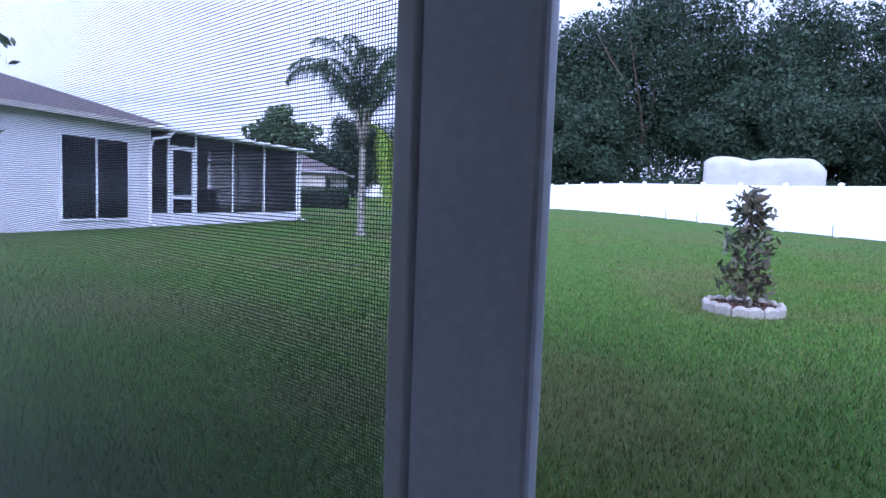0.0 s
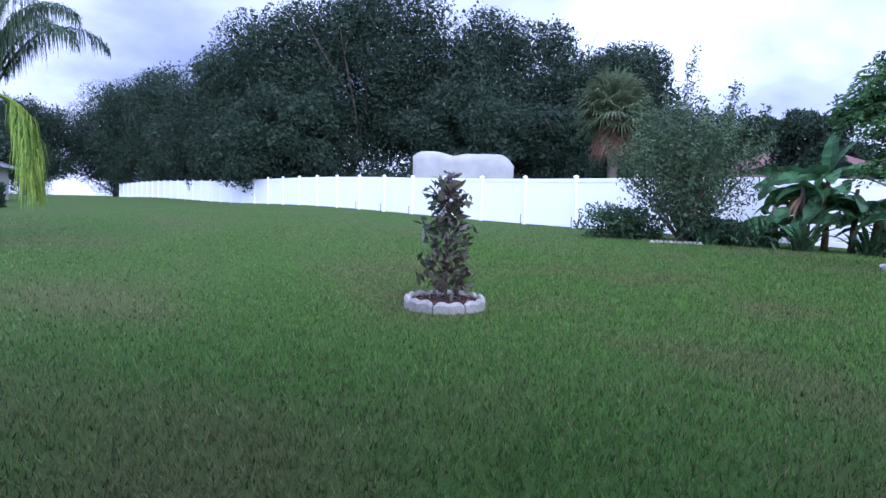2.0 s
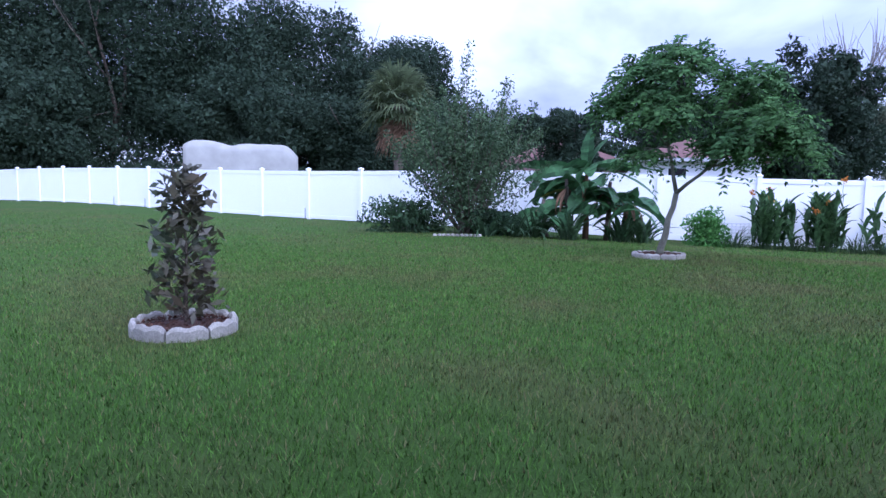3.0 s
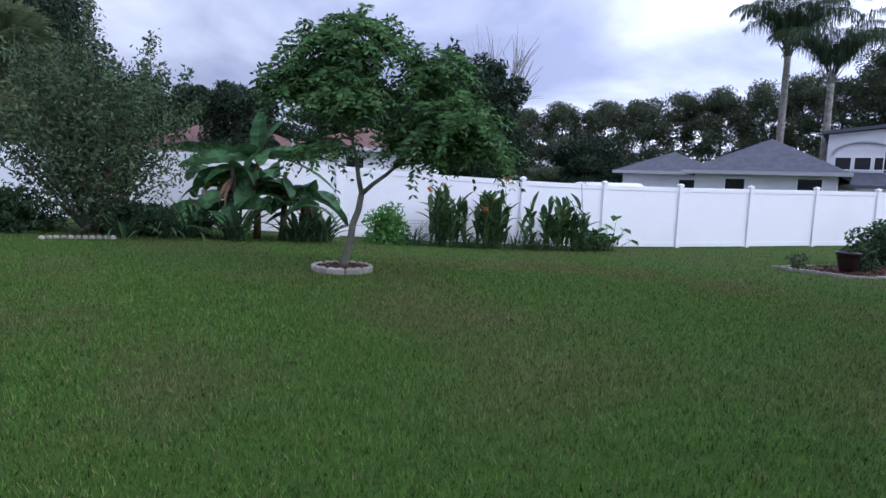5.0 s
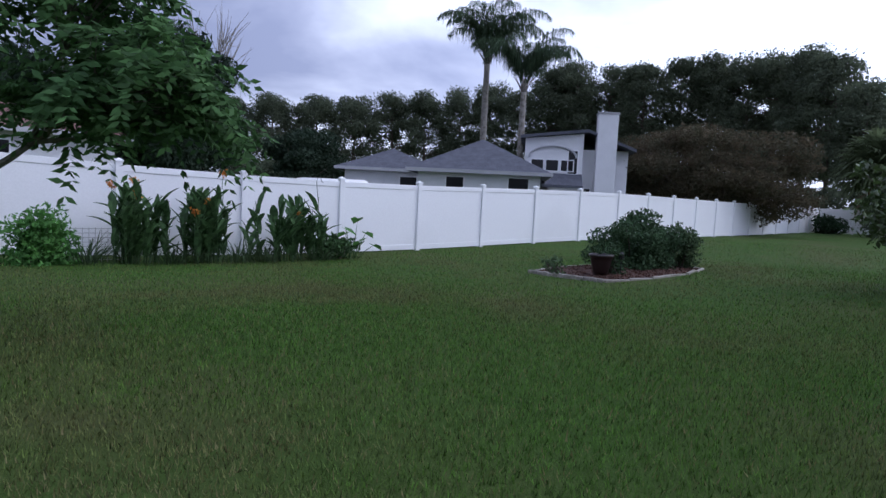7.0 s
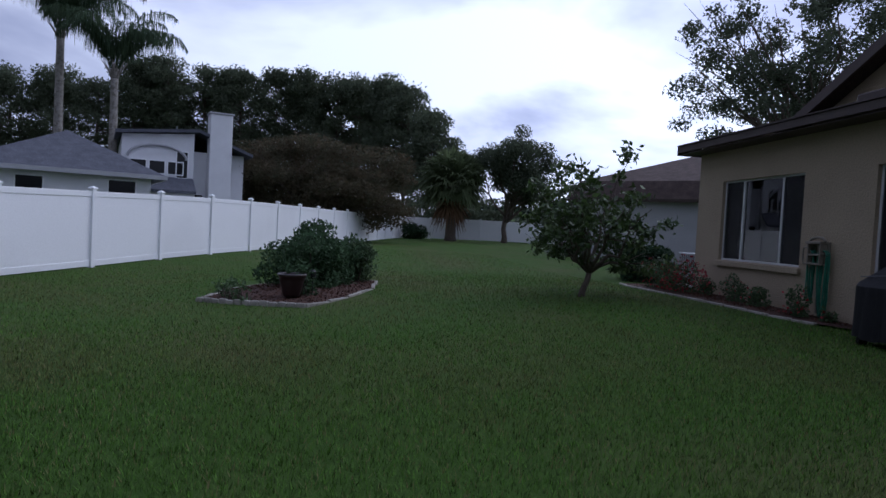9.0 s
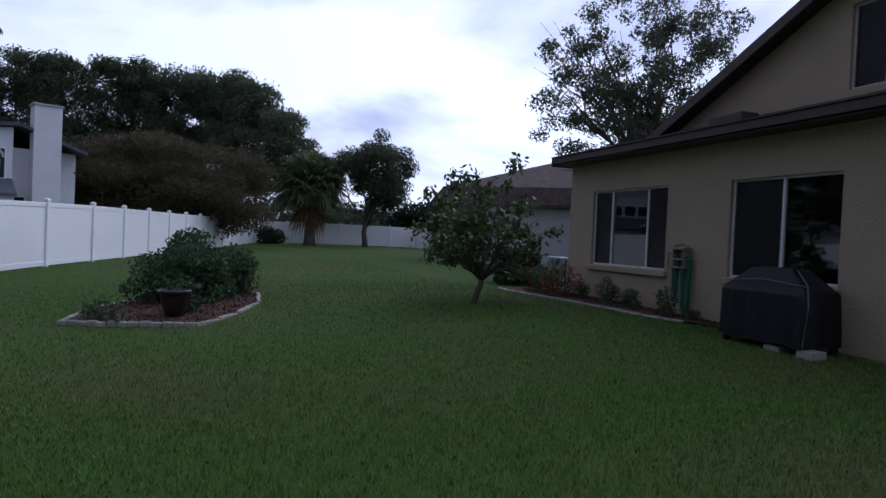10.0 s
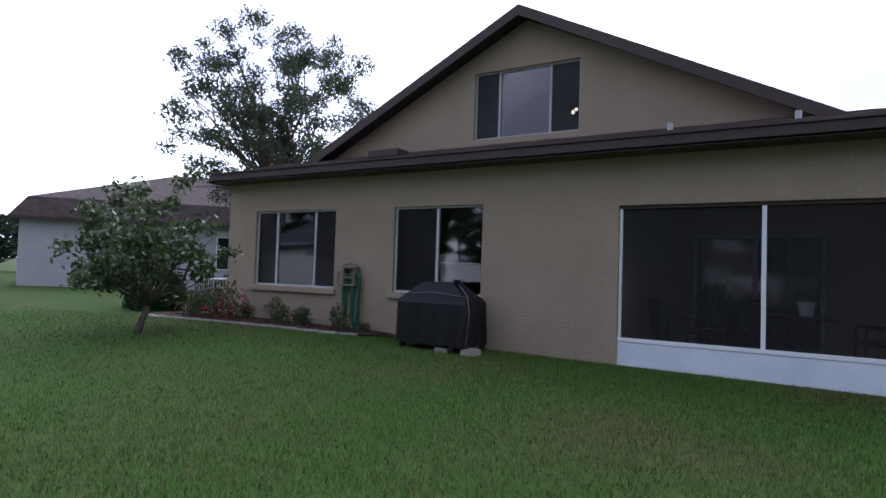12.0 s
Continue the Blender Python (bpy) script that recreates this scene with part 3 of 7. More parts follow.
def build_fence():
    h = 1.86
    fence = thing("vinyl_fence", "tall white vinyl privacy fence with capped posts", "fence", kind="structure")
    post = boxes((-0.063, 0.063, -0.063, 0.063, -0.1, h + 0.02), bevel=0.005)
    post_me = bpy.data.meshes.new("post"); post.to_mesh(post_me); post.free(); post_me.materials.append(M_VINYL)
    cap = bmesh.new()
    lathe(cap, [(0.11, h + 0.02), (0.11, h + 0.05), (0.06, h + 0.075), (0.01, h + 0.095)], 4)
    bmesh.ops.rotate(cap, verts=cap.verts, cent=(0, 0, 0), matrix=Matrix.Rotation(math.pi / 4, 3, "Z"))
    cap_me = bpy.data.meshes.new("post_cap"); cap.to_mesh(cap_me); cap.free(); cap_me.materials.append(M_VINYL)
    meshes = {}
    for (ax, ay), (bx, by) in zip(FENCE, FENCE[1:]):
        L = math.hypot(bx - ax, by - ay)
        n = round(L / (2.536 if ax < -40 else 2.58))
        d = L / n
        for k in range(n):
            x0, y0 = ax + (bx - ax) * k / n, ay + (by - ay) * k / n
            x1, y1 = ax + (bx - ax) * (k + 1) / n, ay + (by - ay) * (k + 1) / n
            z0, z1 = ground(x0, y0) - 0.02, ground(x1, y1) - 0.02
            p = new("fence_post", post_me); p.location = (x0, y0, z0); p.parent = fence
            p.rotation_euler[2] = math.atan2(by - ay, bx - ax)
            c = new("post_cap", cap_me); c.parent = p
            key = round(d, 2)
            if key not in meshes:
                bm = fence_panel(d, h)
                me = bpy.data.meshes.new("fence_panel"); bm.to_mesh(me); bm.free(); me.materials.append(M_VINYL)
                meshes[key] = me
            q = new("fence_panel", meshes[key]); q.parent = fence; q.location = (x0, y0, z0)
            q.rotation_euler = (0, -math.atan2(z1 - z0, d), math.atan2(by - ay, bx - ax))
    return fence


build_fence()


def build_back_fence():
    f = thing("back_fence", "plain white vinyl fence closing the far end of the yard", "fence", kind="structure")
    ys = [3.6 - 2.2 * k for k in range(7)]
    for y0, y1 in zip(ys, ys[1:]):
        z = ground(54.7, y0)
        part("fence_panel", boxes((54.72, 54.76, y1 + 0.06, y0 - 0.06, z + 0.05, z + 1.8), bevel=0.01), M_VINYL, f)
        part("fence_post", boxes((54.66, 54.80, y1 - 0.06, y1 + 0.06, z, z + 1.9), bevel=0.01), M_VINYL, f)
    z = ground(53, -9.8)
    part("fence_panel", boxes((50.2, 54.6, -9.68, -9.63, z + 0.05, z + 1.8), bevel=0.01), M_VINYL, f)


build_back_fence()


# ---- the tan house ----
def wall_with_holes(name, x0, x1, y0, y1, z0, z1, holes, material, label):
    """A wall along x with rectangular openings (x0, x1, z0, z1), in butted blocks of one mesh."""
    xs = sorted({x0, x1, *[h[0] for h in holes], *[h[1] for h in holes]})
    bm = bmesh.new()
    for a, b in zip(xs, xs[1:]):
        hs = sorted([(h[2], h[3]) for h in holes if h[0] <= a and h[1] >= b])
        z = z0
        for lo, hi in hs:
            box(bm, a, b, y0, y1, z, lo)
            z = hi
        box(bm, a, b, y0, y1, z, z1)
    bmesh.ops.remove_doubles(bm, verts=bm.verts, dist=0.0005)
    ob = link(name, bm, material)
    return tagged(ob, label, "wall", kind="structure")


W1, W2, GW = (11.92, 14.15, 0.87, 2.40), (8.73, 10.53, 0.87, 2.39), (7.66, 9.80, 3.84, 5.15)
LAN = (-1.0, 6.50, -0.3, 2.30)
wall_with_holes("wall_north", 6.50, 15.0, -0.22, 0.0, -0.4, 3.08, [W1, W2], M_STUCCO, "tan textured stucco rear wall of the house")
# beam over the screened porch, its end pier, and the set-back part by the porch door
tagged(link("wall_beam", boxes((0.70, 6.50, -0.22, 0.0, 2.30, 3.08)), M_STUCCO), "tan stucco beam over the screened porch", "wall", kind="structure")
tagged(link("wall_pier", boxes((0.50, 0.70, -1.40, 0.0, -0.4, 3.08)), M_STUCCO), "tan stucco pier at the porch corner", "wall", kind="structure")
tagged(link("wall_porch_beam", boxes((-3.4, 0.50, -1.24, -1.08, 2.30, 3.08)), M_STUCCO), "tan stucco beam over the porch door", "wall", kind="structure")
tagged(link("wall_west", boxes((-3.6, -3.4, -12.0, -3.6, -0.4, 3.08)), M_STUCCO), "tan stucco end wall of the house", "wall", kind="structure")
tagged(link("wall_east", boxes((14.78, 15.0, -12.0, -0.22, -0.4, 3.08)), M_STUCCO), "tan stucco side wall of the house", "wall", kind="structure")
tagged(link("wall_south", boxes((-3.4, 14.78, -12.0, -11.8, -0.4, 3.08)), M_STUCCO), "tan stucco front wall of the house", "wall", kind="structure")


M_SCREENWIN = screen_mat("window_screen", 0.45)
M_SCREENWIN.node_tree.nodes["Principled BSDF"].inputs["Base Color"].default_value = (0.005, 0.005, 0.006, 1)


def window_unit(name, x0, x1, z0, z1, y, splits, sill=True, label="", frame_mat=None, screened=()):
    """A framed window in the opening: frame, mullions, panes, sill; the glass sits back from the wall face."""
    fm = frame_mat or M_WINFRAME
    t = thing(name, label, "window", at=((x0 + x1) / 2, y, z0), kind="structure")
    o = Vector(((x0 + x1) / 2, y, z0))
    w = 0.035
    m = Matrix.Translation(-o)
    part("window_frame", boxes((x0, x0 + w, y - 0.14, y - 0.06, z0, z1), (x1 - w, x1, y - 0.14, y - 0.06, z0, z1),
                               (x0 + w, x1 - w, y - 0.14, y - 0.06, z0, z0 + w), (x0 + w, x1 - w, y - 0.14, y - 0.06, z1 - w, z1), bevel=0.006, m=m), fm, t)
    edges = [x0 + w, *splits, x1 - w]
    for s in splits:
        part("mullion", boxes((s - 0.022, s + 0.022, y - 0.135, y - 0.065, z0 + w, z1 - w), bevel=0.005, m=m), fm, t)
    for i, (a, b) in enumerate(zip(edges, edges[1:])):
        a2, b2 = a + (0.022 if i else 0), b - (0.022 if i < len(edges) - 2 else 0)
        p = part("pane", boxes((a2, b2, y - 0.103, y - 0.097, z0 + w, z1 - w), m=m), M_GLASS, t)
        p.visible_shadow = False
        if i in screened:
            part("insect_screen", boxes((a2, b2, y - 0.078, y - 0.076, z0 + w, z1 - w), m=m), M_SCREENWIN, t)
    if sill:
        part("window_sill", boxes((x0 - 0.06, x1 + 0.06, y + 0.004, y + 0.07, z0 - 0.11, z0 - 0.01), (x0, x1, y - 0.06, y + 0.004, z0 - 0.06, z0 + 0.002), bevel=0.012, m=m), M_STUCCO, t)
    return t


window_unit("window_1", *W1, 0.0, [12.50, 13.57], label="white framed three-part sliding window with a stucco sill", screened=(0, 2))
window_unit("window_2", *W2, 0.0, [9.64], label="white framed two-part sliding window behind the covered grill", screened=(1,))
window_unit("window_3", *GW, -1.5, [8.24, 9.28], sill=False, label="wide three-part attic window in the gable", frame_mat=M_FRAME, screened=(0, 2))

# rooms behind the windows
tagged(link("wall_room", boxes((6.72, 14.78, -4.2, -4.05, -0.2, 3.0), (6.5, 6.72, -4.2, -0.22, -0.2, 3.0), (10.9, 11.0, -4.05, -0.22, -0.2, 3.0)), M_ROOM), "dim interior walls behind the rear windows", "wall", kind="structure")
# floor coloured near black to stand in for the room's shade
tagged(link("floor_room", boxes((6.72, 14.78, -4.05, -0.22, -0.2, 0.15)), M_DARK), "room floor coloured near black as if unlit", "floor", kind="structure")
tagged(link("ceiling_room", boxes((-3.4, 14.78, -4.05, -1.5, 2.9, 3.0), (0.7, 14.78, -1.5, -0.22, 2.9, 3.0)), M_PORCHWHITE), "plain room and porch ceiling", "ceiling", kind="structure")


def gable_wall():
    """Gable wall set back above the low rear roof, with the attic window opening."""
    y0, y1 = -1.72, -1.5
    zt = lambda x: 6.03 - 0.492 * abs(x - 8.73)
    bm = bmesh.new()
    xs = [3.2, GW[0], 8.73, GW[1], 14.5]

    def slab(xa, xb, la, lb, ha, hb):
        vs = [bm.verts.new(p) for p in ((xa, y0, la), (xb, y0, lb), (xb, y0, hb), (xa, y0, ha), (xa, y1, la), (xb, y1, lb), (xb, y1, hb), (xa, y1, ha))]
        for q in ((0, 1, 2, 3), (7, 6, 5, 4), (0, 4, 5, 1), (3, 2, 6, 7), (0, 3, 7, 4), (1, 5, 6, 2)):
            bm.faces.new([vs[i] for i in q])
    slab(3.2, GW[0], 3.2, 3.2, zt(3.2), zt(GW[0]))
    slab(GW[1], 14.5, 3.2, 3.2, zt(GW[1]), zt(14.5))
    slab(GW[0], GW[1], 3.2, 3.2, GW[2], GW[2])
    slab(GW[0], 8.73, GW[3], GW[3], zt(GW[0]), zt(8.73))
    slab(8.73, GW[1], GW[3], GW[3], zt(8.73), zt(GW[1]))
    bmesh.ops.recalc_face_normals(bm, faces=bm.faces)
    tagged(link("wall_gable", bm, M_STUCCO), "tan stucco gable wall above the rear roof", "wall", kind="structure")
    tagged(link("wall_attic", boxes((6.4, 11.2, -4.6, -4.5, 3.2, 5.6), (6.3, 6.4, -4.5, -1.72, 3.2, 4.9), (11.2, 11.3, -4.5, -1.72, 3.2, 4.9)), M_ROOM), "dim attic room walls", "wall", kind="structure")


gable_wall()


def build_roof():
    roof = thing("roof", "brown shingled gable roof with a low rear slope and brown fascia", "roof", kind="structure")
    r, zr = 8.73, 6.165
    L, R = 15.10, 2.58
    ze = zr - 0.492 * (L - r)
    bm = bmesh.new()
    solid(bm, [[(r, -1.15, zr), (L, -1.15, ze), (L, -12.4, ze), (r, -12.4, zr)], [(R, -1.15, ze), (r, -1.15, zr), (r, -12.4, zr), (R, -12.4, ze)]], 0.10)
    part("main_slopes", bm, M_SHBROWN, roof)
    bm = bmesh.new()
    for s, e in ((1, L), (-1, R)):
        a, b = (r, zr + 0.01), (e, ze + 0.01)
        vs = [bm.verts.new(p) for p in ((a[0], -1.10, a[1]), (b[0], -1.10, b[1]), (b[0], -1.10, b[1] - 0.20), (a[0], -1.10, a[1] - 0.20),
                                        (a[0], -1.146, a[1]), (b[0], -1.146, b[1]), (b[0], -1.146, b[1] - 0.20), (a[0], -1.146, a[1] - 0.20))]
        for q in ((0, 1, 2, 3), (7, 6, 5, 4), (0, 4, 5, 1), (3, 2, 6, 7), (0, 3, 7, 4), (1, 5, 6, 2)):
            bm.faces.new([vs[i] for i in q])
    bmesh.ops.recalc_face_normals(bm, faces=bm.faces)
    part("rake_board", bm, M_FASCIA, roof, "brown painted rake boards")
    bm = bmesh.new()
    solid(bm, [[(-3.9, 0.42, 3.15), (15.10, 0.42, 3.15), (15.10, -1.53, 3.73), (-3.9, -1.53, 3.73)]], 0.06)
    solid(bm, [[(-3.9, -1.53, 3.73), (R + 0.3, -1.53, 3.73), (R + 0.3, -12.4, 4.4), (-3.9, -12.4, 4.4)]], 0.06)
    part("rear_slope", bm, M_SHBROWN, roof)
    part("fascia", boxes((-3.9, 15.10, 0.425, 0.47, 3.03, 3.16), bevel=0.006), M_FASCIA, roof, "brown painted fascia board")
    part("drip_edge", boxes((-3.9, 15.12, 0.43, 0.50, 3.165, 3.185)), M_FASCIA, roof)
    part("soffit", boxes((-3.9, 15.10, 0.004, 0.42, 3.0, 3.015)), M_FASCIA, roof)
    bm = bmesh.new()         # stucco infill under the sloping end of the rear roof
    a, b = [[bm.verts.new((x, y, z)) for y, z in ((0.0, 3.082), (0.0, 3.205), (-1.52, 3.655), (-1.52, 3.082))] for x in (14.8, 15.0)]
    bm.faces.new(a); bm.faces.new(b[::-1])
    for k in range(4):
        bm.faces.new((a[k], b[k], b[(k + 1) % 4], a[(k + 1) % 4]))
    bmesh.ops.recalc_face_normals(bm, faces=bm.faces)
    part("end_infill", bm, M_STUCCO, roof)
    part("end_fascia", boxes((15.102, 15.14, -12.4, 0.47, 2.98, 3.16)), M_FASCIA, roof)
    slope = lambda y: 3.15 + (0.42 - y) * 0.2975
    # shingle courses on the seen rear slope
    bm = bmesh.new()
    rng = random.Random(4)
    for c in range(14):
        y = 0.44 - 0.14 * c
        x = -3.9 + rng.random() * 0.3
        while x < 15.05:
            w = rng.choice((0.22, 0.30, 0.34))
            x2 = min(x + w, 15.10)
            t = 0.007 + 0.010 * rng.random()
            ya, yb = y - 0.005 * rng.random(), y - 0.15
            vs = [bm.verts.new(p) for p in ((x, ya, slope(ya) + t), (x2 - 0.006, ya, slope(ya) + t), (x2 - 0.006, yb, slope(yb) + 0.001), (x, yb, slope(yb) + 0.001),
                                            (x, ya, slope(ya) - 0.002), (x2 - 0.006, ya, slope(ya) - 0.002))]
            bm.faces.new((vs[0], vs[1], vs[2], vs[3])); bm.faces.new((vs[4], vs[5], vs[1], vs[0]))
            x = x2
    tagged(part("shingles", bm, M_SHBROWN, roof, "courses of worn brown shingles"), kind="stuff")
    y = -0.85
    z = slope(y)
    part("roof_vent", boxes((11.0, 11.75, y - 0.2, y + 0.2, z - 0.06, z + 0.12), bevel=0.03), M_FASCIA, roof, "low brown box vent on the rear slope")
    for x in (6.0, 4.3):
        bm = bmesh.new()
        tube(bm, [(x, -0.9, slope(-0.9) - 0.02), (x, -0.9, slope(-0.9) + 0.11)], [0.045, 0.045], 10)
        part("vent_pipe", bm, M_FRAME, roof, "short grey plumbing vent pipe")


build_roof()


# ---- screened porch ----
def build_porch():
    p = thing("screen_wall", "white framed porch screen wall above a white kneewall", "screen wall", kind="structure")
    part("kneewall", boxes((0.70, 6.50, -0.13, -0.03, -0.3, 0.34), bevel=0.008), M_KNEE, p, "pale painted kneewall")
    part("rail", boxes((0.70, 6.50, -0.14, -0.02, 0.345, 0.40), bevel=0.005), M_ALU, p)
    part("rail", boxes((0.70, 6.45, -0.105, -0.045, 2.25, 2.297), bevel=0.004), M_FASCIA, p)
    for x in (4.64, 2.78):
        part("screen_post", boxes((x - 0.028, x + 0.028, -0.11, -0.04, 0.40, 2.25), bevel=0.004), M_ALU, p)
    part("screen_post", boxes((6.455, 6.497, -0.11, -0.04, 0.40, 2.25), bevel=0.004), M_ALU, p)
    for a, b in ((4.668, 6.455), (2.808, 4.612), (0.70, 2.752)):
        bm = boxes((a, b, -0.077, -0.075, 0.40, 2.25))
        part("screen", bm, M_SCREEN, p)
    tagged(link("floor_porch", boxes((0.5, 6.5, -3.6, -0.13, -0.3, 0.03), (-3.4, 0.5, -3.6, -1.2, -0.3, 0.03)), M_SLAB), "grey concrete porch floor", "floor", kind="structure")
    b = wall_with_holes("wall_porch_back", -3.4, 6.5, -3.8, -3.6, -0.2, 2.9, [(3.95, 6.1, 0.05, 2.12)], M_STUCCO, "tan stucco wall at the back of the porch")
    d = thing("sliding_door", "white framed sliding glass door onto the porch", "door", at=(5.0, -3.6, 0.05), kind="structure")
    m = Matrix.Translation((-5.0, 3.6, -0.05))
    part("door_frame", boxes((3.95, 4.01, -3.76, -3.58, 0.05, 2.12), (6.04, 6.1, -3.76, -3.58, 0.05, 2.12), (4.01, 6.04, -3.76, -3.58, 2.06, 2.12), (4.99, 5.07, -3.74, -3.62, 0.05, 2.06), bevel=0.006, m=m), M_FRAME, d)
    for a, c in ((4.01, 4.99), (5.07, 6.04)):
        part("pane", boxes((a, c, -3.69, -3.68, 0.05, 2.06), m=m), M_GLASS, d).visible_shadow = False
    # wall coloured near black, so the living room looks unlit through the glass
    tagged(link("wall_inner", boxes((-3.4, 6.5, -6.2, -6.1, -0.2, 2.9)), M_DARK), "living room wall coloured near black as if unlit", "wall", kind="structure")


build_porch()


def build_porch_door():
    """Jamb of the open porch door with the insect screen beside it, woven of real threads near the eye."""
    y0, y1 = -1.176, -1.148
    p = thing("door_screen_wall", "blue-grey painted aluminium door jamb with insect screen beside it", "screen wall", kind="structure")
    part("jamb", boxes((-1.022, -0.992, y0, y1, 0.0, 2.297), bevel=0.004), M_ALU, p, "pale aluminium screen channel")
    part("jamb", boxes((-0.990, -0.849, y0 + 0.003, y1 - 0.003, 0.0, 2.297), bevel=0.006), M_DOORPOST, p, "blue-grey painted jamb")
    part("jamb", boxes((0.10, 0.24, y0, y1, 0.0, 2.297), bevel=0.006), M_DOORPOST, p, "blue-grey painted hinge jamb")
    part("kneewall", boxes((-3.39, -1.024, y0 + 0.004, y1, -0.3, -0.10), bevel=0.005), M_KNEE, p)
    part("rail", boxes((-3.39, -1.024, y0 + 0.004, y1, -0.098, -0.06), bevel=0.004), M_ALU, p)
    part("screen_post", boxes((-3.39, -3.34, y0 + 0.01, y1, -0.06, 2.297), bevel=0.004), M_ALU, p)
    yy = y1 - 0.012
    pitch, w = 0.0048, 0.0012
    xs = np.arange(-3.33, -1.023, pitch)
    zs = np.arange(-0.055, 2.29, pitch)
    q = [[(x, yy, -0.058), (x + w, yy, -0.058), (x + w, yy, 2.295), (x, yy, 2.295)] for x in xs]
    q += [[(-3.33, yy + 0.0006, z), (-1.023, yy + 0.0006, z), (-1.023, yy + 0.0006, z + w), (-3.33, yy + 0.0006, z + w)] for z in zs]
    s = raw("screen_threads", np.array(q).reshape(-1, 3), 4, M_THREAD, p, "grey woven insect screen threads")
    tagged(s, kind="stuff")
    # west side, out of view: an added screened opening that lets daylight into the porch
    part("side_screen_post", boxes((-3.5, -3.42, -1.24, -1.16, 0.0, 2.297), bevel=0.004), M_ALU, p)
    part("side_screen_post", boxes((-3.5, -3.42, -2.4, -2.34, 0.0, 2.297), bevel=0.004), M_ALU, p)
    part("unseen_side_screen", boxes((-3.461, -3.459, -3.6, -1.24, 0.0, 2.297)), M_SCREEN, p)
    part("side_beam", boxes((-3.6, -3.4, -3.6, -1.24, 2.30, 3.08)), M_STUCCO, p)
    leaf_ = thing("porch_door", "blue-grey aluminium screen door standing open", "door", at=(0.10, -1.12, 0.03))
    m = Matrix.Rotation(radians(78), 4, "Z")
    part("door_frame", boxes((-0.0, 0.05, -0.015, 0.015, 0, 2.0), (0.76, 0.83, -0.015, 0.015, 0, 2.0), (0.05, 0.76, -0.015, 0.015, 0, 0.25), (0.05, 0.76, -0.015, 0.015, 1.93, 2.0), bevel=0.004, m=m), M_DOORPOST, leaf_)
    part("screen", boxes((0.05, 0.76, -0.002, 0.002, 0.25, 1.93), m=m), M_SCREEN, leaf_)


build_porch_door()

# ---- houses around ----
def place_mesh(bm, m):
    bmesh.ops.transform(bm, matrix=m, verts=bm.verts)
    return bm


def hip_roof(x0, x1, y0, y1, z, rise, over=0.45, gable=False):
    """Hip roof slabs over a rectangle, ridge along the longer side."""
    x0, x1, y0, y1 = x0 - over, x1 + over, y0 - over, y1 + over
    bm = bmesh.new()
    if x1 - x0 >= y1 - y0:
        h = (y1 - y0) / 2
        a, b = ((x0, (y0 + y1) / 2, z + rise), (x1, (y0 + y1) / 2, z + rise)) if gable else ((x0 + h, (y0 + y1) / 2, z + rise), (x1 - h, (y0 + y1) / 2, z + rise))
        f = [[(x0, y0, z), (x1, y0, z), b, a], [(x1, y1, z), (x0, y1, z), a, b]]
        if not gable:
            f += [[(x0, y1, z), (x0, y0, z), a], [(x1, y0, z), (x1, y1, z), b]]
    else:
        h = (x1 - x0) / 2
        a, b = ((x0 + x1) / 2, y0 + h, z + rise), ((x0 + x1) / 2, y1 - h, z + rise)
        f = [[(x0, y0, z), (x1, y0, z), a], [(x1, y1, z), (x0, y1, z), b], [(x1, y0, z), (x1, y1, z), b, a], [(x0, y1, z), (x0, y0, z), a, b]]
    solid(bm, f, 0.12)
    return bm


def pane_unit(parent, m, x0, x1, z0, z1, y, split=None, glass=True, frame_mat=None):
    w = 0.05
    win = part("window", boxes((x0, x0 + w, y, y + 0.05, z0, z1), (x1 - w, x1, y, y + 0.05, z0, z1), (x0 + w, x1 - w, y, y + 0.05, z0, z0 + w), (x0 + w, x1 - w, y, y + 0.05, z1 - w, z1),
                               *([(split - w / 2, split + w / 2, y, y + 0.05, z0 + w, z1 - w)] if split else []), m=m), frame_mat or M_ALU, parent)
    part("pane", boxes((x0 + w, x1 - w, y + 0.01, y + 0.03, z0 + w, z1 - w), m=m), M_DARKGLASS, win)


M_DARKGLASS = mat("dark_window_glass", (0.010, 0.011, 0.013), 0.12, 0.2, 2.0, 0.0, spec=0.25)


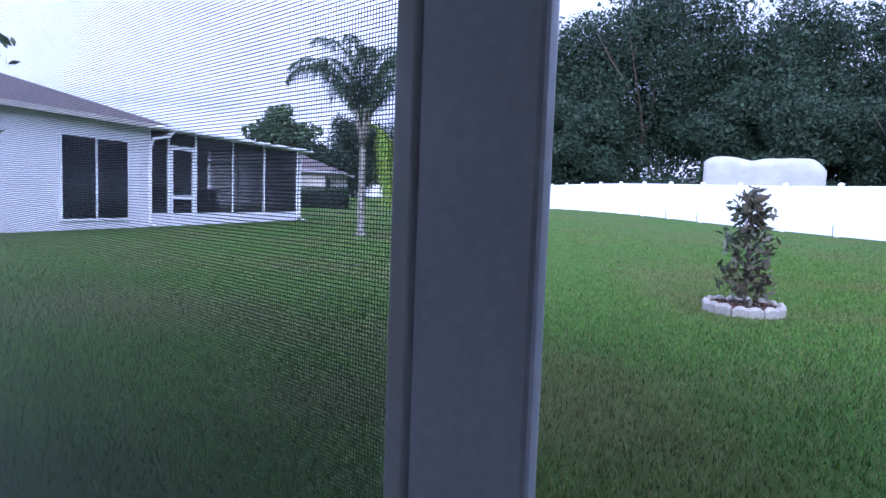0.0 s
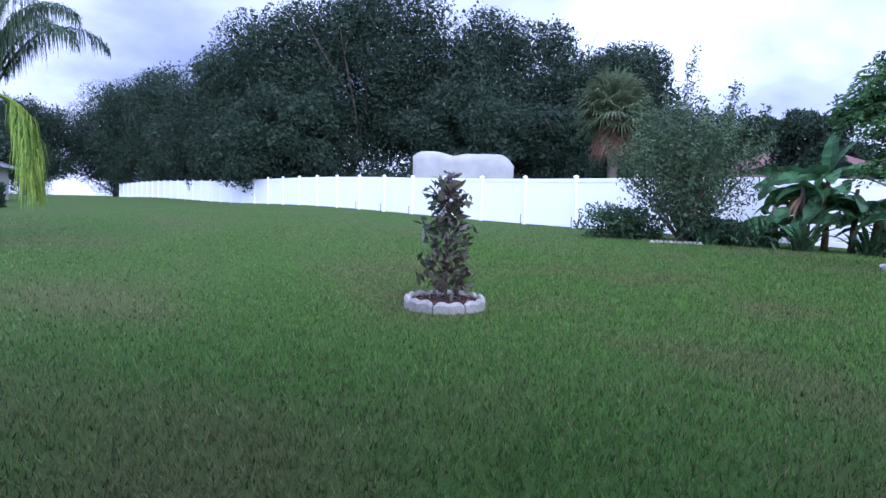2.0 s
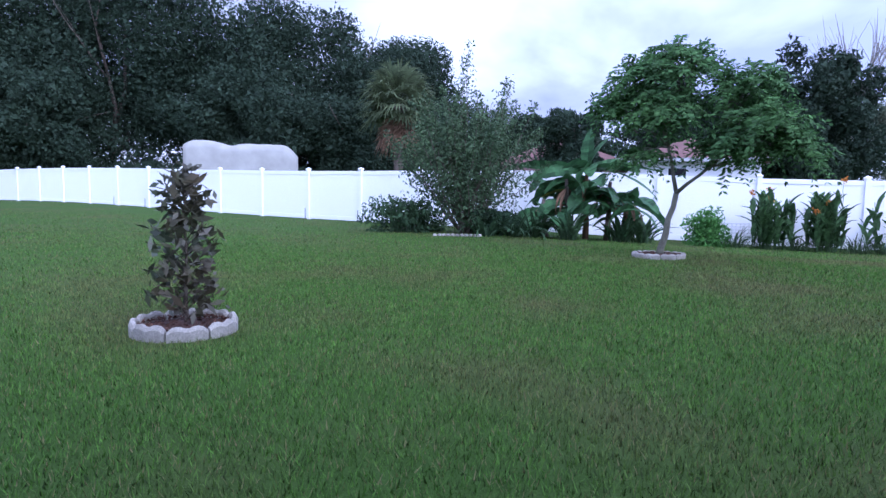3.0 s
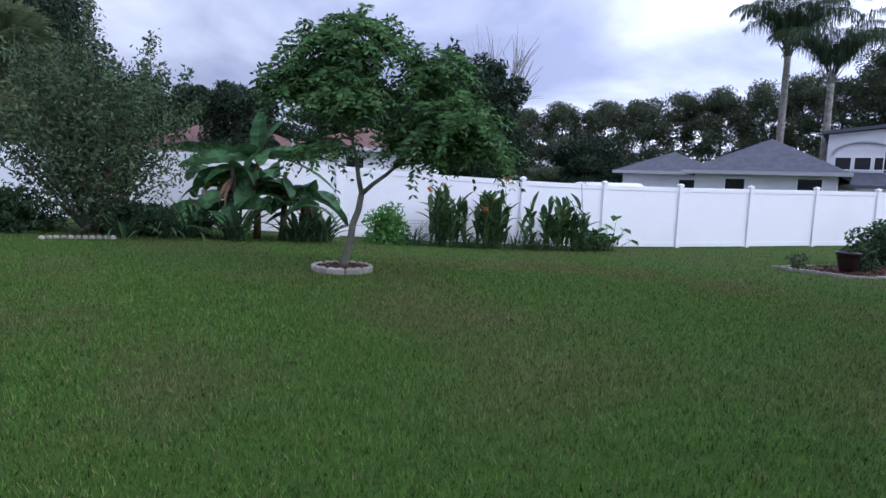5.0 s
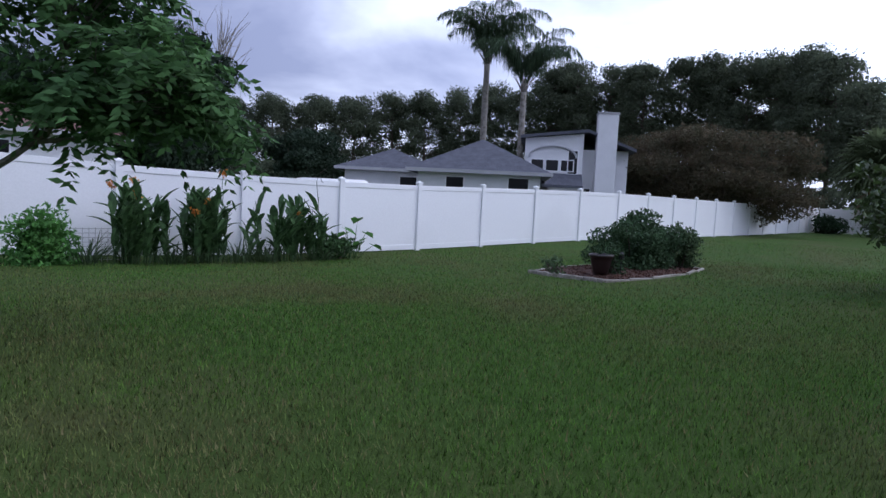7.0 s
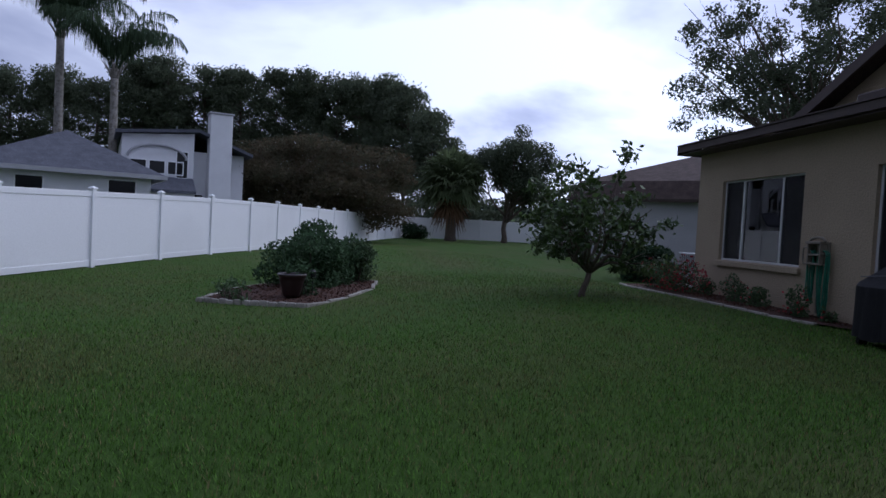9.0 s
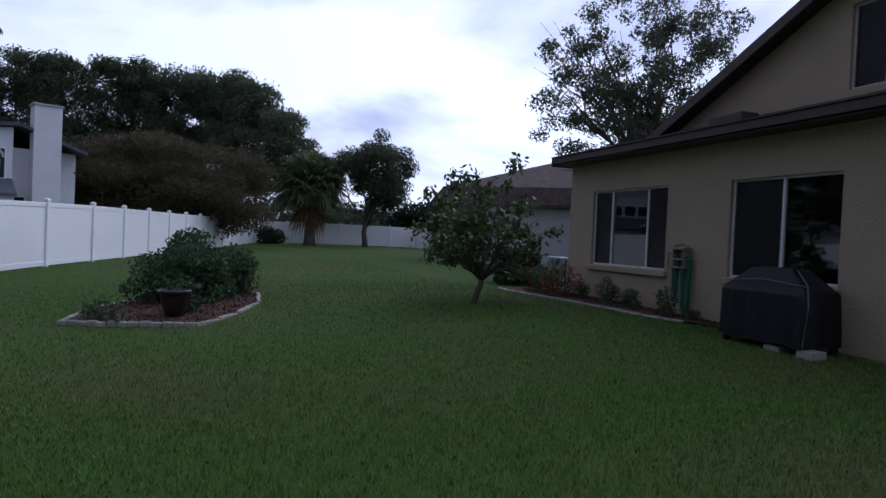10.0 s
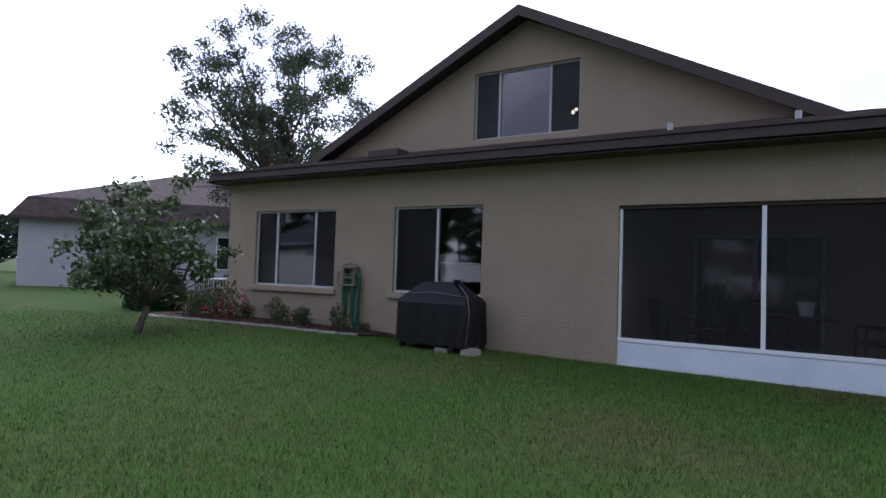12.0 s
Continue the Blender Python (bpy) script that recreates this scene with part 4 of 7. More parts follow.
def house_left():
    """White stucco neighbour with a screened porch, beyond the palm."""
    ax, ay, bx, by = -14.35, 1.39, -18.2, 10.6
    ang = math.atan2(by - ay, bx - ax)
    m = pose(ax, ay, 0.03, 0, 0, math.degrees(ang))            # x along the seen front, +y towards the back
    h = thing("white_house", "white stucco house with screened porch and brown shingle roof", "house")
    L = math.hypot(bx - ax, by - ay)
    p0 = 3.5                                                 # porch from here to L
    part("wall", boxes((-9, p0, 0.0, 9, -0.3, 2.45), m=m), M_WSTUCCO, h)
    part("wall", boxes((p0, L - 0.2, 3.6, 9, -0.3, 2.45), m=m), M_WSTUCCO, h)
    bm = hip_roof(-9, p0 + 0.1, 0.2, 9, 2.45, 1.75, 0.5)
    part("roof", place_mesh(bm, m), M_SHFAR, h)
    bm = hip_roof(p0, L - 0.4, 3.9, 9, 2.45, 1.0, 0.4)
    part("roof", place_mesh(bm, m), M_SHRED, h)
    part("fascia", boxes((-9.5, p0 + 0.6, -0.34, -0.30, 2.34, 2.45), m=m), M_BEIGE, h)
    pane_unit(h, m, 1.15, 2.9, 0.18, 2.02, -0.04, 2.02)
    # porch
    part("porch_roof", boxes((p0, L + 0.35, -0.25, 3.6, 2.35, 2.43), bevel=0.01, m=m), M_ALU, h)
    part("kneewall", boxes((p0, L, -0.02, 0.08, -0.2, 0.32), (L - 0.08, L, 0.08, 3.6, -0.2, 0.32), m=m), M_WSTUCCO, h)
    d0 = 4.14
    posts = [p0 + 0.03, d0, d0 + 0.95, 6.60, 8.09, L - 0.05]
    for x in posts:
        part("screen_post", boxes((x - 0.035, x + 0.035, -0.01, 0.06, 0.32, 2.35), m=m), M_ALU, h)
    for y in (1.2, 2.4):
        part("screen_post", boxes((L - 0.07, L, y - 0.035, y + 0.035, 0.32, 2.35), m=m), M_ALU, h)
    part("porch_door", boxes((d0 + 0.035, d0 + 0.12, -0.03, 0.03, 0.0, 2.03), (d0 + 0.83, d0 + 0.915, -0.03, 0.03, 0.0, 2.03), (d0 + 0.12, d0 + 0.83, -0.03, 0.03, 1.93, 2.03),
                             (d0 + 0.12, d0 + 0.83, -0.03, 0.03, 0.68, 0.78), (d0 + 0.12, d0 + 0.83, -0.03, 0.03, 0.0, 0.12), m=m), M_ALU, h, "white framed screen door")
    for a, b in zip(posts, posts[1:]):
        part("screen", boxes((a + 0.035, b - 0.035, 0.02, 0.024, 0.32, 2.35), m=m), M_SCREENFAR, h)
    part("screen", boxes((L - 0.04, L - 0.036, 0.08, 3.6, 0.32, 2.35), m=m), M_SCREENFAR, h)
    part("sliding_door", boxes((d0 + 0.2, d0 + 2.2, 3.55, 3.59, 0.05, 2.05), m=m), M_DARKGLASS, h)
    part("gutter", boxes((p0 - 0.1, L + 0.4, -0.36, -0.26, 2.36, 2.44), bevel=0.02, m=m), M_ALU, h)
    bm = bmesh.new()
    tube(bm, [m @ Vector(v) for v in ((p0 + 0.5, -0.3, 2.36), (p0 + 0.4, -0.25, 2.22), (p0 + 0.05, -0.1, 2.12), (p0 - 0.02, -0.06, 1.9), (p0 - 0.02, -0.06, 0.1), (p0 - 0.02, -0.25, 0.03))], [0.045] * 6, 8)
    part("downspout", bm, M_ALU, h)
    bm = bmesh.new()
    tube(bm, [m @ Vector(v) for v in ((L + 0.02, -0.2, 2.36), (L + 0.05, -0.06, 2.1), (L + 0.05, -0.06, 0.1), (L + 0.1, -0.25, 0.03))], [0.045] * 4, 8)
    part("downspout", bm, M_ALU, h)
    # patio chairs inside the porch
    for x, y in ((d0 + 1.3, 1.0), (d0 + 2.6, 1.1), (d0 + 1.9, 1.9)):
        c = thing("patio_chair", "dark cushioned patio armchair on the porch", "chair", "chairs on the neighbour's porch")
        c.matrix_world = m @ pose(x, y, 0, 0, 0, 20 * x)
        part("seat", boxes((-0.32, 0.32, -0.32, 0.32, 0.28, 0.46), bevel=0.05), M_BLACK, c)
        part("backrest", boxes((-0.32, 0.32, 0.24, 0.36, 0.46, 0.98), bevel=0.05), M_BLACK, c)
        for sx in (-0.33, 0.33):
            part("armrest", boxes((sx - 0.04, sx + 0.04, -0.3, 0.3, 0.58, 0.64), bevel=0.015), M_BLACK, c)
            for sy in (-0.26, 0.28):
                part("leg", boxes((sx - 0.025, sx + 0.025, sy - 0.025, sy + 0.025, 0.0, 0.58)), M_BLACK, c)


house_left()


def small_house(name, label, m, w, d, wall_h, rise, wall_mat, roof_mat, windows=(), doors=(), over=0.5, gable=False, steep=0.0):
    """A house of one storey: front along x at y=0, the body behind it."""
    h = thing(name, label, "house")
    part("wall", boxes((0, w, 0.0, d, -0.6, wall_h), m=m), wall_mat, h)
    if steep:
        bm = bmesh.new()
        a, b = -over, over * 0.6
        lo = [(a, a), (w - a, a), (w - a, d - a), (a, d - a)]
        hi = [(b, b), (w - b, b), (w - b, d - b), (b, d - b)]
        solid(bm, [[(*lo[k], wall_h), (*lo[(k + 1) % 4], wall_h), (*hi[(k + 1) % 4], wall_h + steep), (*hi[k], wall_h + steep)] for k in range(4)], 0.1)
        part("roof", place_mesh(bm, m), roof_mat, h, "steep lower roof band")
        part("roof", place_mesh(hip_roof(0, w, 0, d, wall_h + steep, rise - steep, -b, gable), m), roof_mat, h)
    else:
        part("roof", place_mesh(hip_roof(0, w, 0, d, wall_h, rise, over, gable), m), roof_mat, h)
    part("fascia", boxes((-over, w + over, -over - 0.03, -over + 0.01, wall_h - 0.14, wall_h + 0.02), (-over - 0.03, -over + 0.01, -over, d + over, wall_h - 0.14, wall_h + 0.02), (w + over - 0.01, w + over + 0.03, -over, d + over, wall_h - 0.14, wall_h + 0.02), m=m), M_GSTUCCO if wall_mat is not M_GSTUCCO else M_FASCIA, h)
    for x0, x1, z0, z1 in windows:
        pane_unit(h, m, x0, x1, z0, z1, -0.04)
    for x0, x1, z1 in doors:
        part("door", boxes((x0, x1, -0.03, 0.02, 0, z1), bevel=0.01, m=m), M_DARK, h)
    return h


# far left: white end wall and beige garage beyond the hedge
small_house("far_white_house", "distant white stucco house with taupe roof", pose(-34.0, 18.0, 0, 0, 0, 125), 5.0, 9, 2.9, 1.6, M_WSTUCCO, M_SHFAR, windows=((3.2, 4.2, 0.9, 2.1), (1.2, 1.7, 1.4, 2.0)))
small_house("far_beige_house", "distant beige house with taupe hip roof", pose(-36.0, 25.2, 0, 0, 0, 130), 8.5, 10, 2.7, 1.9, M_BEIGE, M_SHFAR, doors=((0.5, 1.7, 2.2),))

# behind the fence: white house with a red-brown roof
small_house("red_roof_house", "white stucco house with a red-brown shingle roof behind the fence", pose(3.0, 29.5, 0, 0, 0, -8), 7.5, 9, 2.25, 2.0, M_WSTUCCO, M_SHRED, windows=((0.3, 2.3, 1.2, 2.1),))
small_house("white_wing_house", "white stucco house wing with a brown roof behind the fence", pose(8.8, 26.6, 0, 0, 0, -22), 5.2, 6, 2.75, 1.1, M_WSTUCCO, M_SHRED, windows=((1.6, 2.4, 1.6, 2.4),))
# grey roofed house and the tall white one with the chimney
small_house("grey_roof_house", "low white house with a dark grey hip roof behind the fence", pose(25.75, 20.5, 0, 0, 0, -66), 5.7, 8.5, 2.62, 1.75, M_WSTUCCO, M_SHGREY, windows=((1.3, 2.2, 0.4, 2.35), (4.2, 5.2, 1.5, 2.4)))
small_house("grey_roof_garage", "white garage wing with a grey shingled roof", pose(27.8, 26.6, 0, 0, 0, -58), 5.0, 6, 2.75, 1.3, M_WSTUCCO, M_SHGREY, windows=((3.0, 4.0, 1.2, 2.4),))


def tower_house():
    """Two-storey white house with mono-pitch roof, strip window under an arch, and a broad chimney."""
    m = pose(34.6, 18.9, 0, 0, 0, -68)
    h = thing("tall_white_house", "two-storey white stucco house with grey roof and broad chimney", "house")
    bm = bmesh.new()
    pts = [(0, 0, -0.5), (3.3, 0, -0.5), (3.3, 0, 5.35), (0, 0, 5.0)]
    back = [(x, 8.0, z) for x, y, z in pts]
    a, b = [bm.verts.new(p) for p in pts], [bm.verts.new(p) for p in back]
    bm.faces.new(a); bm.faces.new(b[::-1])
    for k in range(4):
        bm.faces.new((a[k], b[k], b[(k + 1) % 4], a[(k + 1) % 4]))
    bmesh.ops.recalc_face_normals(bm, faces=bm.faces)
    part("wall", place_mesh(bm, m), M_WSTUCCO, h)
    bm = bmesh.new()
    solid(bm, [[(-0.3, -0.35, 5.15), (3.5, -0.35, 5.58), (3.5, 8.3, 5.58), (-0.3, 8.3, 5.15)], [(3.5, -0.35, 5.58), (6.2, -0.35, 4.55), (6.2, 8.3, 4.55), (3.5, 8.3, 5.58)]], 0.16)
    part("roof", place_mesh(bm, m), M_SHGREY, h)
    part("wall", boxes((3.3, 5.9, 0.6, 8, -0.5, 4.5), m=m), M_WSTUCCO, h)
    part("chimney", boxes((4.0, 5.1, -0.4, 0.55, -0.5, 6.45), bevel=0.02, m=m), M_WSTUCCO, h, "broad plain white chimney")
    part("chimney_cap", boxes((3.94, 5.16, -0.46, 0.61, 6.455, 6.55), bevel=0.02, m=m), M_GSTUCCO, h)
    for k in range(3):
        pane_unit(h, m, 0.35 + 0.85 * k, 1.13 + 0.85 * k, 3.15, 3.85, -0.05)
    bm = bmesh.new()
    arc = [(1.6 + 1.35 * math.cos(t), -0.06, 3.95 + 0.65 * math.sin(t)) for t in [math.pi * i / 12 for i in range(13)]]
    tube(bm, [m @ Vector(p) for p in arc], [0.07] * 13, 6)
    part("arch_trim", bm, M_GSTUCCO, h)
    bm = bmesh.new()
    solid(bm, [[(-1.6, -1.4, 2.35), (3.3, -1.4, 2.35), (3.3, 0, 3.05), (-1.6, 0, 3.05)]], 0.14)
    part("porch_roof", place_mesh(bm, m), M_SHGREY, h)
    part("porch_wall", boxes((-1.4, -1.2, -1.2, 0, -0.5, 2.2), m=m), M_WSTUCCO, h)
    part("porch_wall", boxes((1.4, 3.2, -1.2, -1.0, -0.5, 2.2), m=m), M_WSTUCCO, h)
    pane_unit(h, m, -0.9, 1.1, 1.0, 2.1, -1.1)
    pane_unit(h, m @ pose(0, 0, 0), 2.45, 3.05, 3.0, 4.4, -0.05)
    pane_unit(h, m, 3.42, 3.9, 0.9, 2.3, 0.55)


tower_house()
# house beyond the citrus tree
small_house("mansard_house", "grey stucco house with a steep brown shingle roof", pose(34.6, -4.2, 0, 0, 0, 180 + 46), 14.0, 11, 3.15, 3.0, M_GSTUCCO, M_SHBROWN, windows=((8.4, 9.3, 1.0, 2.6),), over=0.35, steep=0.95)


def covered_vehicle():
    """A camper under a pale fitted tarpaulin, sagging along the top."""
    t = thing("covered_camper", "camper vehicle under a pale grey-white tarpaulin cover", "camper", at=(-11.72, 31.43, 0.2))
    bm = bmesh.new()
    L, W = 5.35, 2.3
    nx, ny = 28, 10
    rows = []
    for i in range(nx + 1):
        u = i / nx
        top = 3.42 + 0.05 * math.cos(u * 4.2) - 0.55 * max(0, (u - 0.86) / 0.14) ** 2 - 0.22 * max(0, (0.09 - u) / 0.09) ** 2 - 0.12 * math.exp(-((u - 0.40) / 0.06) ** 2) + 0.03 * math.sin(u * 11)
        ring = []
        for yy, ff in ((-1.12, 0.0), (-1.13, 0.45), (-1.14, 0.80), (-1.13, 0.88), (-1.04, 0.955), (-0.8, 0.985), (0.0, 1.0), (0.8, 0.985), (1.04, 0.955), (1.13, 0.86), (1.12, 0.0)):
            fold_ = 0.035 * math.sin(u * 31 + ff * 9) * (1 if 0.3 < ff < 0.95 else 0.3)
            ring.append(bm.verts.new((u * L + 0.05 * math.sin(ff * 7) * (u - 0.5), yy + (fold_ if abs(yy) > 1 else 0), max(top * ff, 0.1) + (0.02 * math.sin(u * 19 + yy * 3) if abs(yy) < 1 else 0))))
        rows.append(ring)
    for a, b in zip(rows, rows[1:]):
        for k in range(ny):
            bm.faces.new((a[k], a[k + 1], b[k + 1], b[k]))
    bm.faces.new(rows[0]); bm.faces.new(rows[-1][::-1])
    bmesh.ops.recalc_face_normals(bm, faces=bm.faces)
    part("cover", bm, M_TARP, t, smooth=True)
    for x, y in ((1.2, -0.95), (1.2, 0.95), (4.4, -0.95), (4.4, 0.95)):
        bm = bmesh.new()
        tube(bm, [(x, y - 0.1, 0.15), (x, y + 0.1, 0.15)], [0.33, 0.33], 16)
        part("wheel", bm, M_BLACK, t)
    t.rotation_euler[2] = radians(14)


covered_vehicle()


def parked_van():
    v = thing("parked_van", "white van parked behind the fence", "van", at=(22.6, 25.4, -0.1))
    v.rotation_euler[2] = radians(-38)
    bm = bmesh.new()
    prof = [(0, 0.35), (0, 1.15), (0.25, 2.0), (3.3, 2.05), (3.9, 1.3), (4.8, 1.12), (4.9, 0.35)]
    lo = [bm.verts.new((x, -0.9, z)) for x, z in prof]
    hi = [bm.verts.new((x, 0.9, z)) for x, z in prof]
    bm.faces.new(lo); bm.faces.new(hi[::-1])
    for k in range(len(prof)):
        bm.faces.new((lo[k], lo[(k + 1) % 7], hi[(k + 1) % 7], hi[k]))
    bmesh.ops.recalc_face_normals(bm, faces=bm.faces)
    bmesh.ops.bevel(bm, geom=list(bm.edges), offset=0.06, segments=2, affect="EDGES")
    part("body", bm, M_VINYL, v, smooth=True)
    for x0, x1 in ((0.35, 1.3), (1.4, 2.3), (2.4, 3.3)):
        part("window", boxes((x0, x1, -0.925, -0.905, 1.3, 1.88), bevel=0.005), M_DARKGLASS, v)
    for x in (0.9, 3.9):
        for y in (-0.85, 0.85):
            bm = bmesh.new()
            tube(bm, [(x, y - 0.1, 0.33), (x, y + 0.1, 0.33)], [0.33, 0.33], 18)
            part("wheel", bm, M_BLACK, v)


parked_van()

# ---- woods and trees beyond the fence ----
OAKS = ((-53, 64, 15.5, 8.5, 11), (-42, 56, 14.2, 8, 12), (-30, 47, 15.0, 7.5, 13), (-22.5, 47, 17.2, 7.5, 14), (-15, 49, 15.5, 7.5, 15), (-8, 52, 14.6, 7.5, 16), (-1, 53, 12.4, 7, 17),
        (5, 58, 8.4, 7, 18), (-64, 70, 15.5, 8.5, 19), (-76, 76, 15.0, 8.5, 20), (-26, 42, 9.0, 5.5, 21), (-12, 44, 8.5, 5.5, 22), (-36, 51, 8.5, 5.5, 23), (-3, 45, 8.0, 5.0, 24), (-82, 66, 13.0, 8, 29), (-97, 62, 11.0, 8, 30))
for x, y, h, r, s in OAKS:
    broad_tree("oak_tree", "large dense dark green live oak behind the fence", (x, y, 0.0), h * 0.3, 0.35, (x, y, h * 0.60), (r * 1.1, r * 0.8, h * 0.60), s, 54000, 0.22, 0.14, L_OAK,
               lobe=0.29, clumps=80, limbs=5, group="oaks behind the fence", inner=0.5, core=12000, far=True)
broad_tree("dark_tree", "dark green broad tree behind the fence", (20.2, 31.5, 0), 2.5, 0.3, (20.2, 31.5, 5.0), (4.0, 3.4, 5.0), 31, 42000, 0.22, 0.13, L_OAK, lobe=0.27, clumps=60, inner=0.45, core=5000, far=True)
broad_tree("round_tree", "rounded dark tree behind the fence", (14.5, 34.5, 0), 2.5, 0.3, (14.5, 34.5, 3.9), (3.6, 3.2, 3.6), 32, 26000, 0.22, 0.13, L_OAK, lobe=0.27, clumps=60, inner=0.45, core=4000, far=True)
broad_tree("round_tree", "rounded dark tree behind the fence", (6.5, 27.4, 0), 1.6, 0.2, (6.5, 27.4, 3.2), (1.9, 1.8, 2.1), 33, 16000, 0.16, 0.09, L_OAK, lobe=0.33, clumps=36, inner=0.4, core=2000, far=True)
broad_tree("round_tree", "rounded dark tree behind the fence", (7.6, 42.0, 0), 2.0, 0.25, (7.6, 42.0, 4.9), (2.3, 2.5, 2.5), 34, 18000, 0.26, 0.15, L_OAK, lobe=0.3, clumps=40, inner=0.45, core=2500, far=True)
broad_tree("round_tree", "rounded green tree by the grey-roofed house", (36.5, 37.5, 0), 2.0, 0.25, (36.5, 37.5, 3.2), (4.6, 3.6, 3.0), 35, 20000, 0.26, 0.15, L_OAK, lobe=0.28, clumps=50, inner=0.45, core=3000, far=True)
for x, y, s in ((-20, 42.5, 25), (-31, 51, 26), (-10, 36.5, 27), (-46, 62, 28)):
    broad_tree("understorey", "dark undergrowth below the oaks", (x, y, 0.2), 0.6, 0.1, (x, y, 1.5), (5, 3.2, 1.9), s, 12000, 0.22, 0.13, L_OAK, clumps=50, lobe=0.26, core=2500, far=True, category="thicket", group="undergrowth behind the fence")
PINES = [(58, 72, 11.5), (62, 68, 12), (66, 63.5, 12.5), (70, 60, 12.8), (73.5, 56, 13.4), (76, 52, 14), (78, 47.5, 14.6), (79, 43, 15.2), (79, 38.5, 17), (79, 34.5, 19), (79.5, 31, 20), (81, 27, 19.6), (82, 23, 19.6), (83, 19, 20), (83, 15, 20.2),
         (81, 11, 19.6), (78, 8, 19), (75, 5, 18.3), (71, 2.8, 16.5), (54, 76, 12), (49, 80, 12.5), (44, 84, 13), (84, 33, 19), (87, 25, 20), (88, 16, 20), (84, 9, 19), (67, 0.5, 13.0)]
for i, (x, y, h) in enumerate(PINES):
    pine("pine_tree", (x, y, 0), h * (1.0 if y < 40 and x > 66 else 1.15), 4.9, 100 + i, 15000, "pines beyond the houses")
broad_tree("understorey", "dark undergrowth below the pines", (76, 44, 0), 1.5, 0.2, (76, 44, 2.8), (5, 12, 3.2), 61, 26000, 0.36, 0.2, L_PINE, clumps=90, lobe=0.22, core=4000, far=True, category="thicket")
broad_tree("understorey", "dark undergrowth below the pines", (80, 20, 0), 1.5, 0.2, (80, 20, 3.0), (4, 14, 3.4), 62, 26000, 0.36, 0.2, L_PINE, clumps=90, lobe=0.22, core=4000, far=True, category="thicket")
broad_tree("understorey", "dark undergrowth below the pines", (60, 64, 0), 1.5, 0.2, (60, 64, 2.6), (12, 9, 3.0), 63, 26000, 0.36, 0.2, L_PINE, clumps=90, lobe=0.22, core=4000, far=True, category="thicket")
broad_tree("understorey", "dark woodland behind the white houses", (28, 62, 0), 2, 0.3, (28, 62, 4.0), (20, 5, 4.6), 64, 40000, 0.36, 0.2, L_OAK, clumps=120, lobe=0.17, core=6000, far=True, category="thicket")
broad_tree("crape_myrtle", "spreading bronze-leaved crape myrtle behind the fence", (41, 10.2, 0), 1.6, 0.18, (41, 10.0, 3.2), (4.0, 7.4, 3.5), 65, 70000, 0.15, 0.08, L_MYRTLE, clumps=130, lobe=0.22, inner=0.35, limbs=12, core=9000, far=True)
sabal_palm("sabal_palm", "stout cabbage palm with hanging fan leaves near the fence corner", (50.5, 0.2, 0.2), 4.4, 0.42, 3.1, 90, 66, dead=6)
broad_tree("oak_tree", "young oak standing by the far fence", (51.5, -4.4, 0.2), 2.2, 0.22, (51.4, -4.8, 6.2), (3.5, 3.5, 3.9), 67, 34000, 0.19, 0.10, L_TALL, clumps=70, lobe=0.26, limbs=14, core=2500, far=True)
sabal_palm("sabal_palm", "cabbage palm with brown dead fans before the oaks", (-1.3, 35.2, 0.0), 6.2, 0.28, 2.5, 46, 68, dead=18)
feather_palm("queen_palm", "tall queen palm with drooping feathery fronds behind the grey-roofed house", (39.2, 24.0, 0), 10.6, 0.26, 24, 5.0, 71, "tall queen palms", leaf_step=0.05, leaf_len=1.0, leaf_w=0.017)
feather_palm("queen_palm", "tall queen palm with drooping feathery fronds behind the grey-roofed house", (37.6, 20.5, 0), 8.3, 0.24, 22, 4.5, 72, "tall queen palms", leaf_step=0.05, leaf_len=0.95, leaf_w=0.017)
sabal_palm("small_palm", "low fan palm beside the tall white house", (36.0, 20.8, 0), 2.9, 0.2, 1.5, 26, 73)
broad_tree("tall_tree", "tall airy grey-green tree behind the tan house", (21.8, -7.8, 0), 4.0, 0.17, (22.0, -7.5, 6.9), (4.6, 4.6, 4.2), 74, 36000, 0.15, 0.08, L_TALL, clumps=170, lobe=0.125, limbs=26, inner=0.1, far=True)


def bare_tree(base, h, seed):
    """A leafless grey crown of fine twigs."""
    rng = np.random.default_rng(seed)
    t = thing("bare_tree", "leafless grey tree top behind the dark tree", "tree", at=base)
    bm = bmesh.new()
    tube(bm, noisy_path(rng, (0, 0, -0.1), (0, 0, h * 0.6), 4, 0.08), [0.16, 0.14, 0.12, 0.1, 0.09], 7)
    for k in range(14):
        a = k * 2.4
        e = np.array([math.cos(a) * h * 0.16, math.sin(a) * h * 0.16, h * (0.72 + 0.22 * rng.random())])
        p = noisy_path(rng, (0, 0, h * (0.45 + 0.12 * rng.random())), e, 4, 0.1)
        tube(bm, p, [0.05, 0.04, 0.032, 0.022, 0.012], 5)
        for j in range(7):
            q = e + rng.normal(size=3) * np.array([0.55, 0.55, 0.5]) + (0, 0, 0.35)
            tube(bm, [p[2 + j % 2], (p[3] + q) / 2, q], [0.018, 0.013, 0.006], 4)
    part("branchwork", bm, M_PALEBARK, t)


